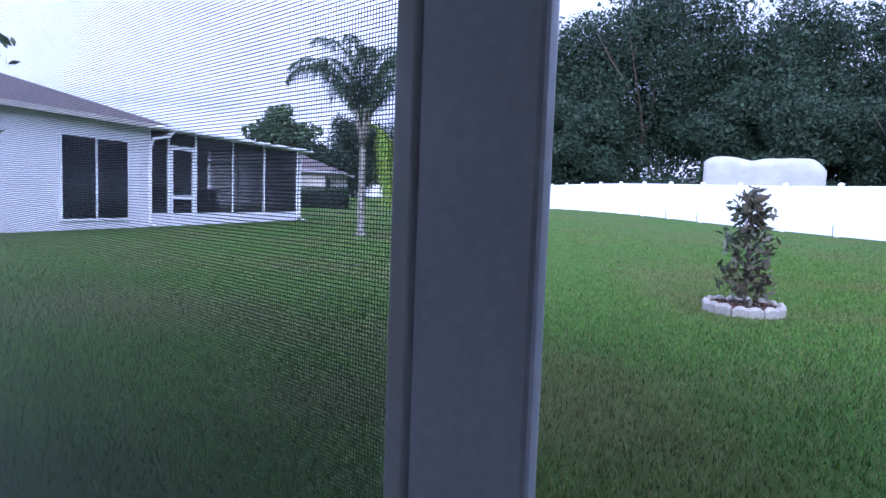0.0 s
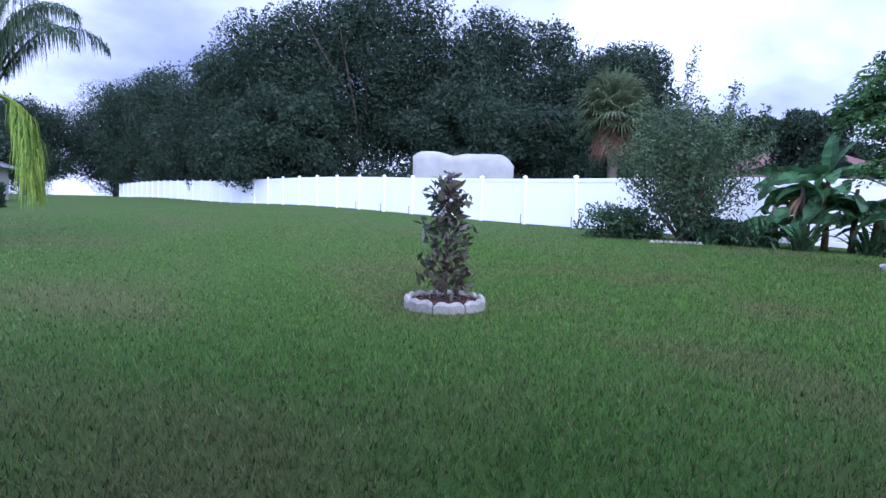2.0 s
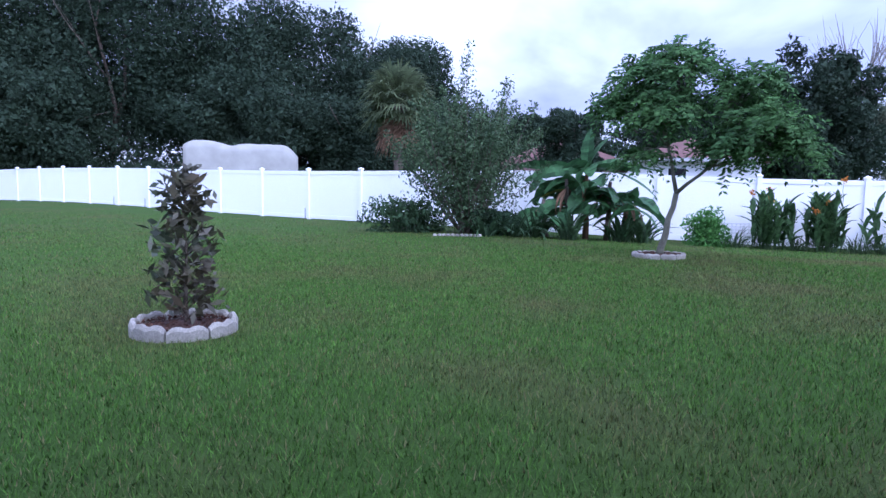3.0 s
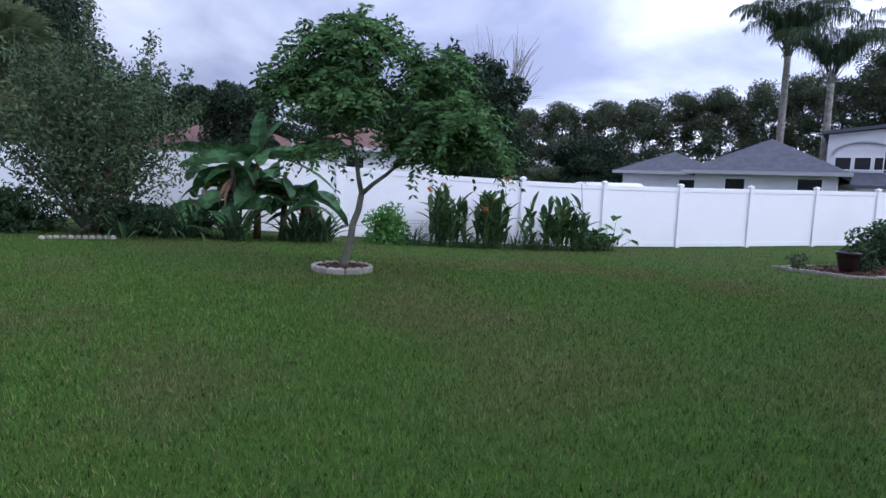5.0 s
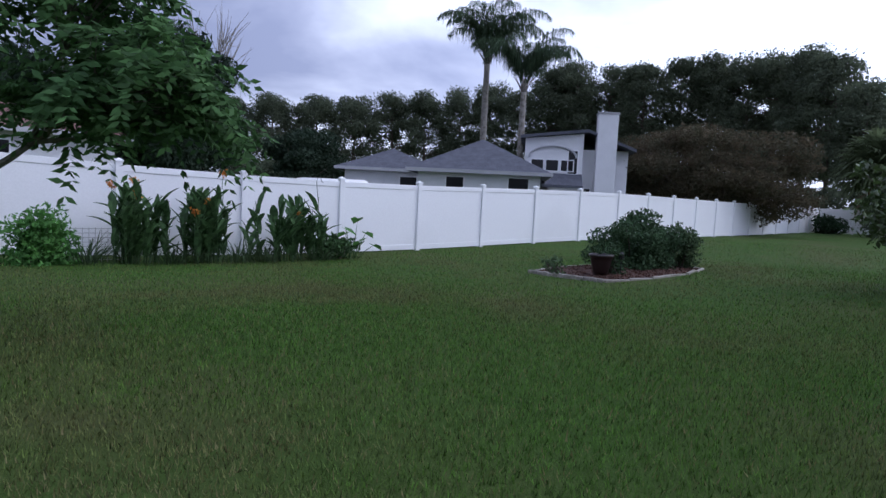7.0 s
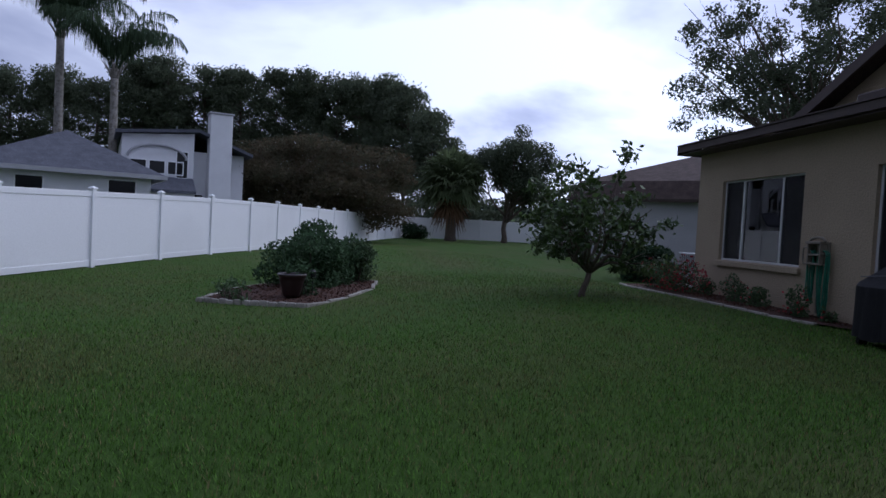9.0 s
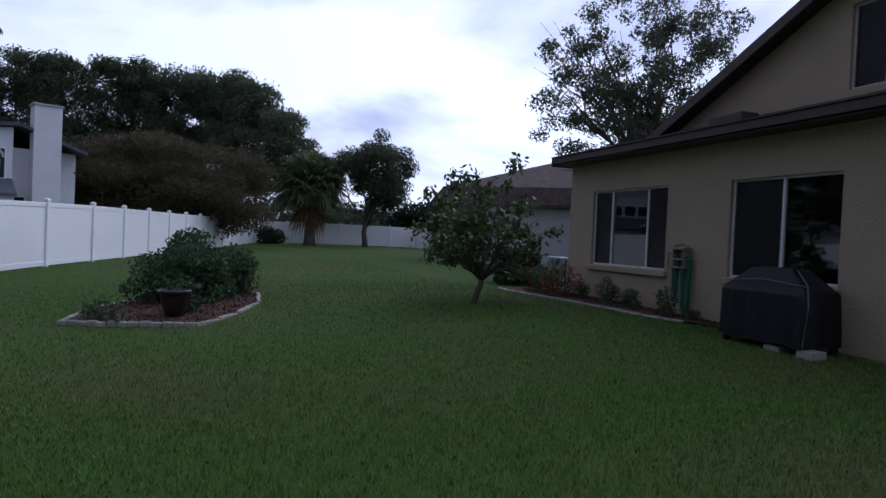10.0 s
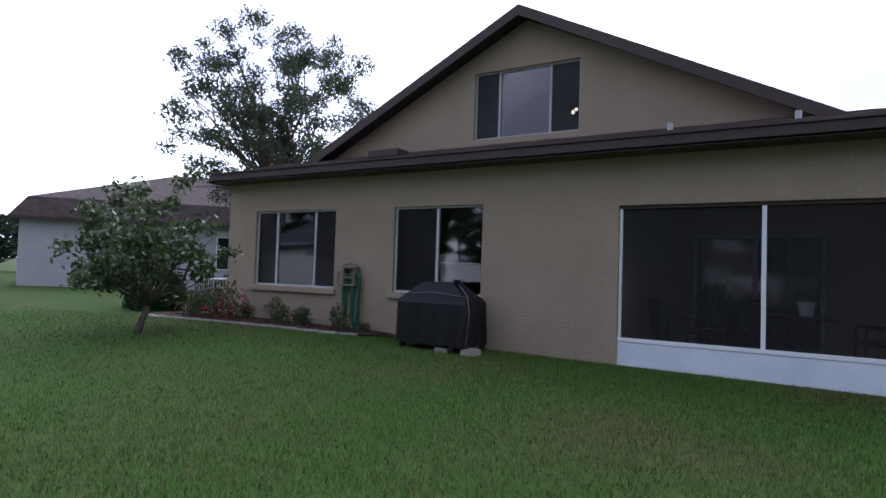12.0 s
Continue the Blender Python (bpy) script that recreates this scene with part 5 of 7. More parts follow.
broad_tree("understorey", "dark undergrowth behind the far fence", (62, -2, 0.2), 0.8, 0.1, (62, -2, 2.0), (3, 13, 2.4), 69, 14000, 0.3, 0.18, L_PINE, clumps=60, lobe=0.24, core=2500, far=True, category="thicket")
bare_tree((23.2, 32.5, 0), 10.6, 77)
broad_tree("leafy_tree", "small leafy tree behind the white house", (-25.3, 14.4, 0), 2.2, 0.12, (-25.3, 14.4, 3.8), (1.9, 1.6, 1.2), 75, 2600, 0.3, 0.12, L_SHRUB, clumps=24, lobe=0.36)
broad_tree("far_tree", "distant round dark tree beyond the houses", (-62, 44, 0), 2.5, 0.3, (-62, 44, 4.5), (5, 5, 3.2), 76, 8000, 0.5, 0.3, L_OAK, clumps=30)
for i, (x, y, r) in enumerate(((60, -12, 4), (66, -20, 5), (58, -22, 4), (70, -8, 5))):
    broad_tree("far_tree", "distant dark tree beyond the far fence", (x, y, 0), 2, 0.25, (x, y, 2.6), (r, r, 2.3), 80 + i, 5000, 0.45, 0.26, L_OAK, clumps=26)

# ---- plants in the yard ----
broad_tree("young_tree", "slender leafy young tree beside the porch", (-6.8, -0.9, 0), 1.1, 0.035, (-6.65, -0.75, 1.75), (0.75, 0.75, 0.8), 90, 700, 0.11, 0.055, L_CITRUS, clumps=16, lobe=0.4, limbs=8)
feather_palm("queen_palm", "young queen palm with arching green and yellowing fronds", (-11.75, 7.95, ground(-11.75, 7.95)), 2.2, 0.088, 14, 2.7, 91, yellow=3, arc=2.2, leaf_step=0.022, leaf_len=0.46, leaf_w=0.0085)


def ring_bed(cx, cy, r, n, seed, label, tall=1.0):
    z = ground(cx, cy)
    rng = random.Random(seed)
    t = thing("edging_ring", label, "garden edging", at=(cx, cy, z))
    for k in range(n):
        a0, a1 = 2 * math.pi * k / n + 0.02, 2 * math.pi * (k + 1) / n - 0.02
        bm = bmesh.new()
        m_ = 9
        sec = []
        h = (0.125 + 0.015 * rng.random()) * tall
        for i in range(m_ + 1):
            a = a0 + (a1 - a0) * i / m_
            top = h * (0.72 + 0.28 * abs(math.sin(math.pi * 2 * i / m_)) ** 0.6)
            sec.append([bm.verts.new((rr * math.cos(a), rr * math.sin(a), zz)) for rr, zz in ((r - 0.055, -0.04), (r, -0.04), (r + 0.004, top * 0.75), (r - 0.012, top), (r - 0.04, top), (r - 0.055, top * 0.8))])
        for s0, s1 in zip(sec, sec[1:]):
            for q in range(6):
                bm.faces.new((s0[q], s0[(q + 1) % 6], s1[(q + 1) % 6], s1[q]))
        bm.faces.new(sec[0][::-1]); bm.faces.new(sec[-1])
        bmesh.ops.recalc_face_normals(bm, faces=bm.faces)
        part("edging_stone", bm, M_EDGE, t)
    bm = bmesh.new()
    rr = r - 0.058
    c = bm.verts.new((0, 0, 0.085 * tall))
    ring = [bm.verts.new((rr * math.cos(2 * math.pi * k / 28), rr * math.sin(2 * math.pi * k / 28), 0.05 * tall)) for k in range(28)]
    for k in range(28):
        bm.faces.new((c, ring[k], ring[(k + 1) % 28]))
    s = tagged(link("mulch", bm, M_MULCH, smooth=True), "red-brown bark mulch inside the edging ring", "mulch", kind="stuff")
    s.location = (cx, cy, z)
    g = np.random.default_rng(seed)
    p = unit(g, 420)
    p = np.stack([p[:, 0] * rr * 0.95, p[:, 1] * rr * 0.95, 0.075 * tall + 0.02 * g.random(420)], 1)
    raw("mulch_chips", leaf_quads(g, p, 0.045, 0.016, droop=0), 4, M_CHIP, s)
    return t


ring_bed(-2.56, 5.85, 0.43, 8, 5, "ring of pale scalloped concrete edging stones round the magnolia")
ring_bed(3.46, 10.35, 0.42, 10, 6, "ring of pale scalloped edging stones round the leaning tree", 0.6)


def magnolia():
    z = ground(-2.56, 5.88) + 0.06
    rng = np.random.default_rng(7)
    t = thing("magnolia", "small magnolia sapling with dark glossy leaves", "young tree", at=(-2.56, 5.88, z))
    bm = bmesh.new()
    tube(bm, noisy_path(rng, (0, 0, -0.05), (0.02, 0, 1.28), 6, 0.012), [0.018, 0.017, 0.015, 0.012, 0.01, 0.007, 0.004], 7)
    pts, al = [], []
    for k in range(46):
        zz = 0.12 + 1.16 * (k / 45)
        a = k * 2.4
        reach = (0.30 if zz < 0.85 else 0.22 if zz > 0.95 else 0.16) * (0.75 + 0.4 * rng.random()) * (1 - 0.75 * max(0, (zz - 1.1) / 0.2))
        tip = np.array([math.cos(a) * reach, math.sin(a) * reach, zz + 0.08])
        tube(bm, [(0, 0, zz - 0.08), tip * (0.5, 0.5, 1) - (0, 0, 0.03), tip], [0.006, 0.005, 0.003], 4)
        for j in range(13):
            f = 0.30 + 0.75 * rng.random()
            p = np.array([tip[0] * f, tip[1] * f, zz - 0.08 + (tip[2] - zz + 0.08) * f]) + rng.normal(size=3) * 0.035
            pts.append(p); al.append([math.cos(a), math.sin(a), 0.4])
    part("stem", bm, M_BARK, t, smooth=True)
    raw("foliage", leaf_quads(rng, np.array(pts), 0.125, 0.052, droop=0.2, along=np.array(al) * 0.7), 4, L_MAG, t)


magnolia()


def leaning_tree():
    """A pale forked trunk leaning out of the ring, with flat sprays of bright leaves."""
    x, y = 3.46, 10.35
    z = ground(x, y) + 0.05
    rng = np.random.default_rng(8)
    t = thing("young_shade_tree", "leaning grey-trunked young tree with layered feathery green foliage", "tree", at=(x, y, z))
    bm = bmesh.new()
    fork = np.array([0.22, -0.08, 1.0])
    tube(bm, noisy_path(rng, (0, 0, -0.1), fork, 5, 0.012), [0.072, 0.06, 0.052, 0.047, 0.044, 0.042], 9)
    low = np.array([0.10, 0.02, 1.75])
    tube(bm, noisy_path(rng, fork, low, 3, 0.015), [0.036, 0.032, 0.028, 0.025], 7)
    arm = np.array([0.62, -0.35, 1.42])
    tube(bm, noisy_path(rng, fork, arm, 3, 0.015), [0.036, 0.030, 0.026, 0.022], 7)
    # clumps: offset across, offset behind, height, radii across and up, where the limb starts, number of sprays
    clumps = ((-0.42, 0.1, 3.00, 0.58, 0.42, low, 150), (0.12, 0.0, 3.20, 0.52, 0.36, low, 130), (-0.95, 0.2, 2.64, 0.42, 0.26, low, 80), (0.05, -0.2, 2.46, 0.54, 0.32, low, 110),
              (1.05, 0.1, 2.76, 0.48, 0.34, arm, 105), (1.36, -0.1, 2.14, 0.64, 0.36, arm, 150), (0.90, 0.1, 1.88, 0.48, 0.22, arm, 80), (-0.42, 0.0, 1.76, 0.34, 0.12, low, 32), (1.80, 0.1, 1.82, 0.30, 0.16, arm, 38))
    quads = []
    for across, behind, up_, rx, rz, s, n in clumps:
        n = int(n * 1.25)
        across, up_ = across + 0.08, up_ - 0.12
        c = np.array([across * 0.77 + behind * 0.64, -across * 0.64 + behind * 0.77, up_])
        r = np.array([rx, rx * 0.95, rz])
        limb = noisy_path(rng, s, c, 4, 0.03)
        tube(bm, limb, [0.022, 0.018, 0.014, 0.01, 0.006], 6)
        v = unit(rng, n) * (0.35 + 0.65 * rng.random((n, 1)))
        root = c + v * r
        for k in range(0, n, 4):
            tube(bm, [limb[2], (limb[2] + root[k]) / 2 + (0, 0, 0.03), root[k]], [0.009, 0.006, 0.003], 4)
        out = v * (1, 1, 0.5) + rng.normal(size=(n, 3)) * np.array([0.35, 0.35, 0.2])
        out[:, 2] += 0.35
        out /= np.linalg.norm(out, axis=1, keepdims=True)
        side = np.cross(out, (0, 0, 1.0))
        side /= np.linalg.norm(side, axis=1, keepdims=True) + 1e-6
        L = (0.34 + 0.20 * rng.random((n, 1)))
        for j in range(10):          # pairs of hanging leaflets along each arching leaf stalk
            u = (j + 0.6) / 10
            pos = root + out * L * (u - 0.2) - np.array([0, 0, 0.75]) * L * u * u
            for sgn in (-1, 1):
                ln = 0.118 * (0.6 + 0.8 * u * (1.2 - u)) * (0.75 + 0.5 * rng.random((n, 1)))
                d = side * sgn * 0.8 + out * 0.35 + rng.normal(size=(n, 3)) * 0.28 - np.array([0, 0, 0.45])
                d /= np.linalg.norm(d, axis=1, keepdims=True)
                w = np.cross(d, out + rng.normal(size=(n, 3)) * 0.5)
                w = w / (np.linalg.norm(w, axis=1, keepdims=True) + 1e-6) * 0.19
                quads.append(np.stack([pos, pos + d * ln * 0.45 - w * ln, pos + d * ln, pos + d * ln * 0.45 + w * ln], 1))
    part("trunk", bm, M_GREYBARK, t, smooth=True)
    raw("crown", np.concatenate(quads).reshape(-1, 3), 4, L_TREE2, t)


leaning_tree()


def tall_shrub():
    x, y = 0.8, 15.9
    z = ground(x, y)
    rng = np.random.default_rng(9)
    t = thing("tall_shrub", "tall loose shrub with wispy upright shoots by the fence", "shrub", at=(x, y, z))
    bm = bmesh.new()
    pts, al = [], []
    for k in range(64):
        a = rng.random() * 6.283
        rr = 2.2 * rng.random() ** 0.55
        h = (4.5 if rng.random() < 0.16 else 3.6) * (1 - 0.32 * (rr / 2.2) ** 2) * (0.72 + 0.33 * rng.random())
        tip = np.array([math.cos(a) * rr, math.sin(a) * rr * 0.8, h])
        p = noisy_path(rng, (math.cos(a) * 0.1, math.sin(a) * 0.1, -0.05), tip, 5, 0.06)
        tube(bm, p, [0.022, 0.018, 0.014, 0.010, 0.007, 0.003], 5)
        P = np.array(p)
        m = 310
        f = 0.22 + 0.78 * rng.random(m) ** 0.8
        i0 = np.minimum((f * 5).astype(int), 4)
        fr = (f * 5 - i0)[:, None]
        base = P[i0] * (1 - fr) + P[i0 + 1] * fr
        pts.append(base + rng.normal(size=(m, 3)) * (0.36 * (1.15 - f))[:, None])
    part("branchwork", bm, M_BARK, t)
    pts = np.concatenate(pts)
    raw("foliage", leaf_quads(rng, pts, 0.10, 0.042), 4, L_SHRUB, t)
    return t


tall_shrub()
bush("low_shrub", "dark low shrub at the foot of the fence", (-0.6, 16.2, ground(-0.6, 16.2)), (1.2, 0.9, 0.65), 41, 3500, 0.12, 0.05, L_BUSH)
bush("low_shrub", "dark low shrub at the foot of the fence", (1.5, 15.7, ground(1.5, 15.7)), (1.0, 0.7, 0.5), 42, 2600, 0.12, 0.05, L_HEDGE)
bush("bright_shrub", "rounded bright green herb clump in front of the fence", (6.95, 15.75, ground(6.95, 15.75)), (0.78, 0.65, 0.78), 43, 3600, 0.10, 0.05, L_BRIGHT, upright=0.6)


def strap_clump(name, label, base, seed, count, length, width, material, spread=0.4, rise=1.2, bend=1.6, category="plant", group=""):
    rng = np.random.default_rng(seed)
    t = thing(name, label, category, group, base)
    paths, ws = [], []
    for k in range(count):
        a = rng.random() * 6.283
        s = (math.cos(a) * spread * rng.random(), math.sin(a) * spread * rng.random(), 0.0)
        paths.append(arch(rng, s, a, rise + rng.normal() * 0.18, length * (0.7 + 0.5 * rng.random()), bend * (0.6 + 0.7 * rng.random())))
        ws.append(width * (0.7 + 0.6 * rng.random()))
    strip_leaves(rng, paths, ws, material, "leaves", t)
    return t


for i, (x, y) in enumerate(((1.9, 15.2), (2.4, 15.4), (1.2, 15.1))):
    strap_clump("bromeliad", "clump of arching dark strap leaves under the shrub", (x, y, ground(x, y)), 50 + i, 46, 0.95, 0.05, L_BUSH, 0.35, 1.0, 1.5, group="strap-leaved clumps")


def banana():
    x, y = 3.75, 15.6
    z = ground(x, y)
    rng = np.random.default_rng(10)
    t = thing("banana_plant", "banana clump with broad arching leaves and dry brown sheaths", "banana plant", at=(x, y, z))
    stems = [(-0.45, 0.0, 1.5), (0.05, 0.1, 1.8), (0.55, -0.05, 1.45), (1.05, 0.15, 1.15), (-0.95, 0.1, 1.0)]
    paths, ws, yel, yw, dead, dw = [], [], [], [], [], []
    for k, (sx, sy, h) in enumerate(stems):
        bm = bmesh.new()
        tube(bm, noisy_path(rng, (sx, sy, -0.05), (sx * 1.1, sy, h), 4, 0.02), [0.085, 0.075, 0.065, 0.055, 0.04], 9)
        part("stem", bm, L_DEAD if k % 2 else M_BARK, t, smooth=True)
        for j in range(6):
            paths.append(arch(rng, (sx * 1.1, sy, h * (0.85 - 0.08 * j)), j * 1.1 + k * 1.7, 0.25 + rng.normal() * 0.2, 0.85 + 0.4 * rng.random(), 0.8 + 0.5 * rng.random(), 12))
            ws.append(0.30 + 0.12 * rng.random())
        for j in range(7):
            a = rng.random() * 6.283
            dead.append(arch(rng, (sx * 1.05, sy, h * 0.85), a, -0.5, 0.75, 1.1, 6)); dw.append(0.09)
    crown = ((150, 0.14, 2.15, 0.22), (165, 0.02, 1.6, 0.45), (60, 1.46, 1.05, 0.2), (-30, 1.20, 0.95, 0.5), (-38, 0.14, 1.75, 0.4), (-50, 0.0, 2.0, 0.75), (-28, 0.3, 1.3, 0.8), (205, 0.5, 0.9, 1.2),
             (240, 0.25, 0.9, 1.4), (-100, 0.35, 0.9, 1.3), (80, 0.5, 1.4, 0.9), (110, 0.4, 1.5, 0.8))
    for az, rise, ln, bend in crown:
        paths.append(arch(rng, (0.05, 0.1, 1.75), radians(az), rise, ln, bend, 14)); ws.append(0.38 + 0.10 * rng.random())
    for k in range(22):          # older leaves hanging round the stems
        across = -0.9 + 2.3 * rng.random()
        start = (across * 0.77, -across * 0.64 + 0.3 * rng.normal(), 0.75 + 0.75 * rng.random())
        paths.append(arch(rng, start, rng.random() * 6.283, 0.3 + 0.3 * rng.normal(), 0.7 + 0.5 * rng.random(), 1.6, 10)); ws.append(0.24 + 0.12 * rng.random())
    yel.append(arch(rng, (-0.30, 0.15, 1.22), radians(150), -0.02, 0.85, 0.5, 10)); yw.append(0.30)
    strip_leaves(rng, paths, ws, L_BANANA, "leaves", t, 0.06, 0.9)
    tagged(strip_leaves(rng, yel, yw, L_BANANAY, "yellow_leaf", t), "one yellowing leaf")
    tagged(strip_leaves(rng, dead, dw, L_DEAD, "dead_leaves", t), "hanging dry brown leaves")


banana()
for i, (x, y) in enumerate(((4.6, 15.35), (5.2, 15.5), (3.2, 15.0), (2.6, 15.8))):
    strap_clump("ginger_clump", "clump of dark green leafy stems below the banana", (x, y, ground(x, y)), 55 + i, 34, 0.85, 0.09, L_BUSH, 0.3, 1.3, 1.2, group="leafy clumps below the banana")


def canna(x, y, seed, flowers, w):
    z = ground(x, y)
    rng = np.random.default_rng(seed)
    t = thing("canna_clump", "upright canna lilies with broad leaves and orange blooms by the fence", "canna lily", "cannas along the fence", (x, y, z))
    bm = bmesh.new()
    paths, ws, fl = [], [], []
    for k in range(36):
        sx, sy = rng.normal() * w * 0.46, rng.normal() * 0.16
        h = 0.62 + 0.85 * rng.random() ** 1.3
        tube(bm, [(sx, sy, -0.02), (sx * 1.12, sy, h * 0.5), (sx * 1.25, sy, h)], [0.011, 0.009, 0.006], 5)
        for j in range(5):
            a = rng.random() * 6.283
            paths.append(arch(rng, (sx * (1 + 0.03 * j), sy, 0.15 + h * 0.17 * j), a, 1.18 + rng.normal() * 0.20, 0.40 + 0.2 * rng.random(), 0.7, 6)); ws.append(0.095 + 0.06 * rng.random())
        if k < flowers:
            tube(bm, [(sx * 1.15, sy, h), (sx * 1.2, sy, h + 0.32)], [0.006, 0.004], 4)
            fl.append((sx * 1.2, sy, h + 0.34))
    tagged(part("stalk", bm, L_CANNA, t), kind="stuff")
    strip_leaves(rng, paths, ws, L_CANNA, "leaves", t)
    for f in fl:
        g = np.array(f) + rng.normal(size=(26, 3)) * 0.035
        raw("flower", leaf_quads(rng, g, 0.085, 0.04, droop=0.1, upright=0.5), 4, F_ORANGE, t, "orange bloom")
    rp = [arch(rng, (rng.normal() * w * 0.5, rng.normal() * 0.2, 0), rng.random() * 6.28, 1.2, 0.5, 1.4, 6) for _ in range(40)]
    strip_leaves(rng, rp, [0.02] * 40, L_SHRUB, "grassy_leaves", t)


canna(8.35, 15.35, 21, 3, 0.6)
canna(9.6, 15.0, 22, 4, 0.5)
canna(11.35, 14.45, 23, 1, 0.95)


for i, x in enumerate((7.6, 8.95, 10.2, 10.75, 12.0)):
    y = 15.55 - 0.33 * (x - 7.6)
    strap_clump("grassy_clump", "clump of thin grassy leaves between the cannas", (x, y, ground(x, y)), 260 + i, 60, 0.6, 0.022, L_SHRUB, 0.35, 1.15, 1.4, group="grassy clumps between the cannas")


def taro():
    x, y = 12.9, 13.95
    rng = np.random.default_rng(25)
    t = thing("taro_plant", "elephant ear plant with heart-shaped leaves on tall stalks", "plant", at=(x, y, ground(x, y)))
    bm = bmesh.new()
    quads = []
    for k, (dx, dy, h) in enumerate(((0.15, 0, 0.95), (0.55, 0.05, 0.6), (-0.3, 0, 0.62), (0.3, -0.1, 0.45), (-0.5, 0.1, 0.35), (0.0, -0.2, 0.4), (0.7, -0.1, 0.3), (-0.1, 0.15, 0.7))):
        tube(bm, [(dx * 0.2, dy * 0.2, -0.02), (dx * 0.6, dy * 0.6, h * 0.6), (dx, dy, h)], [0.012, 0.010, 0.007], 5)
        a = rng.random() * 6.28
        d, s = np.array([math.cos(a), math.sin(a), -0.5]), np.array([-math.sin(a), math.cos(a), 0.0])
        c = np.array([dx, dy, h])
        for sg in (1, -1):
            quads.append([c, c - d * 0.08 + s * sg * 0.10, c + d * 0.08 + s * sg * 0.15 + (0, 0, 0.03), c + d * 0.30])
    part("stalks", bm, L_CANNA, t)
    raw("leaves", np.array(quads).reshape(-1, 3), 4, L_BRIGHT, t)


taro()
bush("ground_shrub", "low leafy clump under the elephant ear", (12.5, 14.1, ground(12.5, 14.1)), (0.7, 0.35, 0.4), 44, 900, 0.12, 0.07, L_CANNA)


def wire_trellis():
    t = thing("wire_panel", "low grey wire mesh panel among the cannas", "wire fence", at=(7.75, 15.75, ground(7.75, 15.75)))
    bm = bmesh.new()
    for k in range(13):
        tube(bm, [(k * 0.1 - 0.6, 0, 0), (k * 0.1 - 0.6, 0, 0.62)], [0.005, 0.005], 4)
    for k in range(8):
        tube(bm, [(-0.6, 0.004, 0.04 + k * 0.08), (0.6, 0.004, 0.04 + k * 0.08)], [0.005, 0.005], 4)
    part("mesh_wires", bm, M_FRAME, t)
    t.rotation_euler[2] = radians(-18)


wire_trellis()


def fence_bits():
    p = thing("shepherd_hook", "thin dark metal garden hook leaning against the fence", "garden hook", at=(12.35, 14.45, ground(12.35, 14.45)))
    bm = bmesh.new()
    tube(bm, [(0.05, 0, -0.05), (-0.02, 0.05, 0.9), (-0.1, 0.1, 1.75), (-0.06, 0.1, 1.86), (0.03, 0.1, 1.86), (0.06, 0.1, 1.78), (0.12, 0.1, 1.76)], [0.007] * 7, 5)
    part("rod", bm, M_BLACK, p)
    (ax, ay), (bx, by) = FENCE[0], FENCE[1]
    d = math.hypot(bx - ax, by - ay)
    ux, uy = (bx - ax) / d, (by - ay) / d
    # thin black rods added for the dark upright lines at some post feet
    for k in (3, 4, 7, 8, 9):
        s = d - 2.56 * k
        x, y = ax + ux * s - uy * -0.10, ay + uy * s + ux * -0.10
        st = thing("fence_foot_line", "thin dark upright line at the fence foot", "stake", "stakes along the fence", (x, y, ground(x, y)))
        bm = bmesh.new()
        tube(bm, [(0, 0, -0.05), (0, 0, 0.42)], [0.012, 0.012], 5)
        part("rod", bm, M_BLACK, st)
    row = thing("edging_row", "short row of small pale scalloped edging stones", "garden edging", at=(0.55, 14.75, ground(0.55, 14.75)))
    for k in range(11):
        bm = bmesh.new()
        lathe(bm, [(0.05, -0.04), (0.05, 0.03), (0.04, 0.05), (0.012, 0.06)], 10, (0.105 * k - 0.6, 0.03 * math.sin(k * 0.5), 0))
        part("edging_stone", bm, M_EDGE, row)


fence_bits()


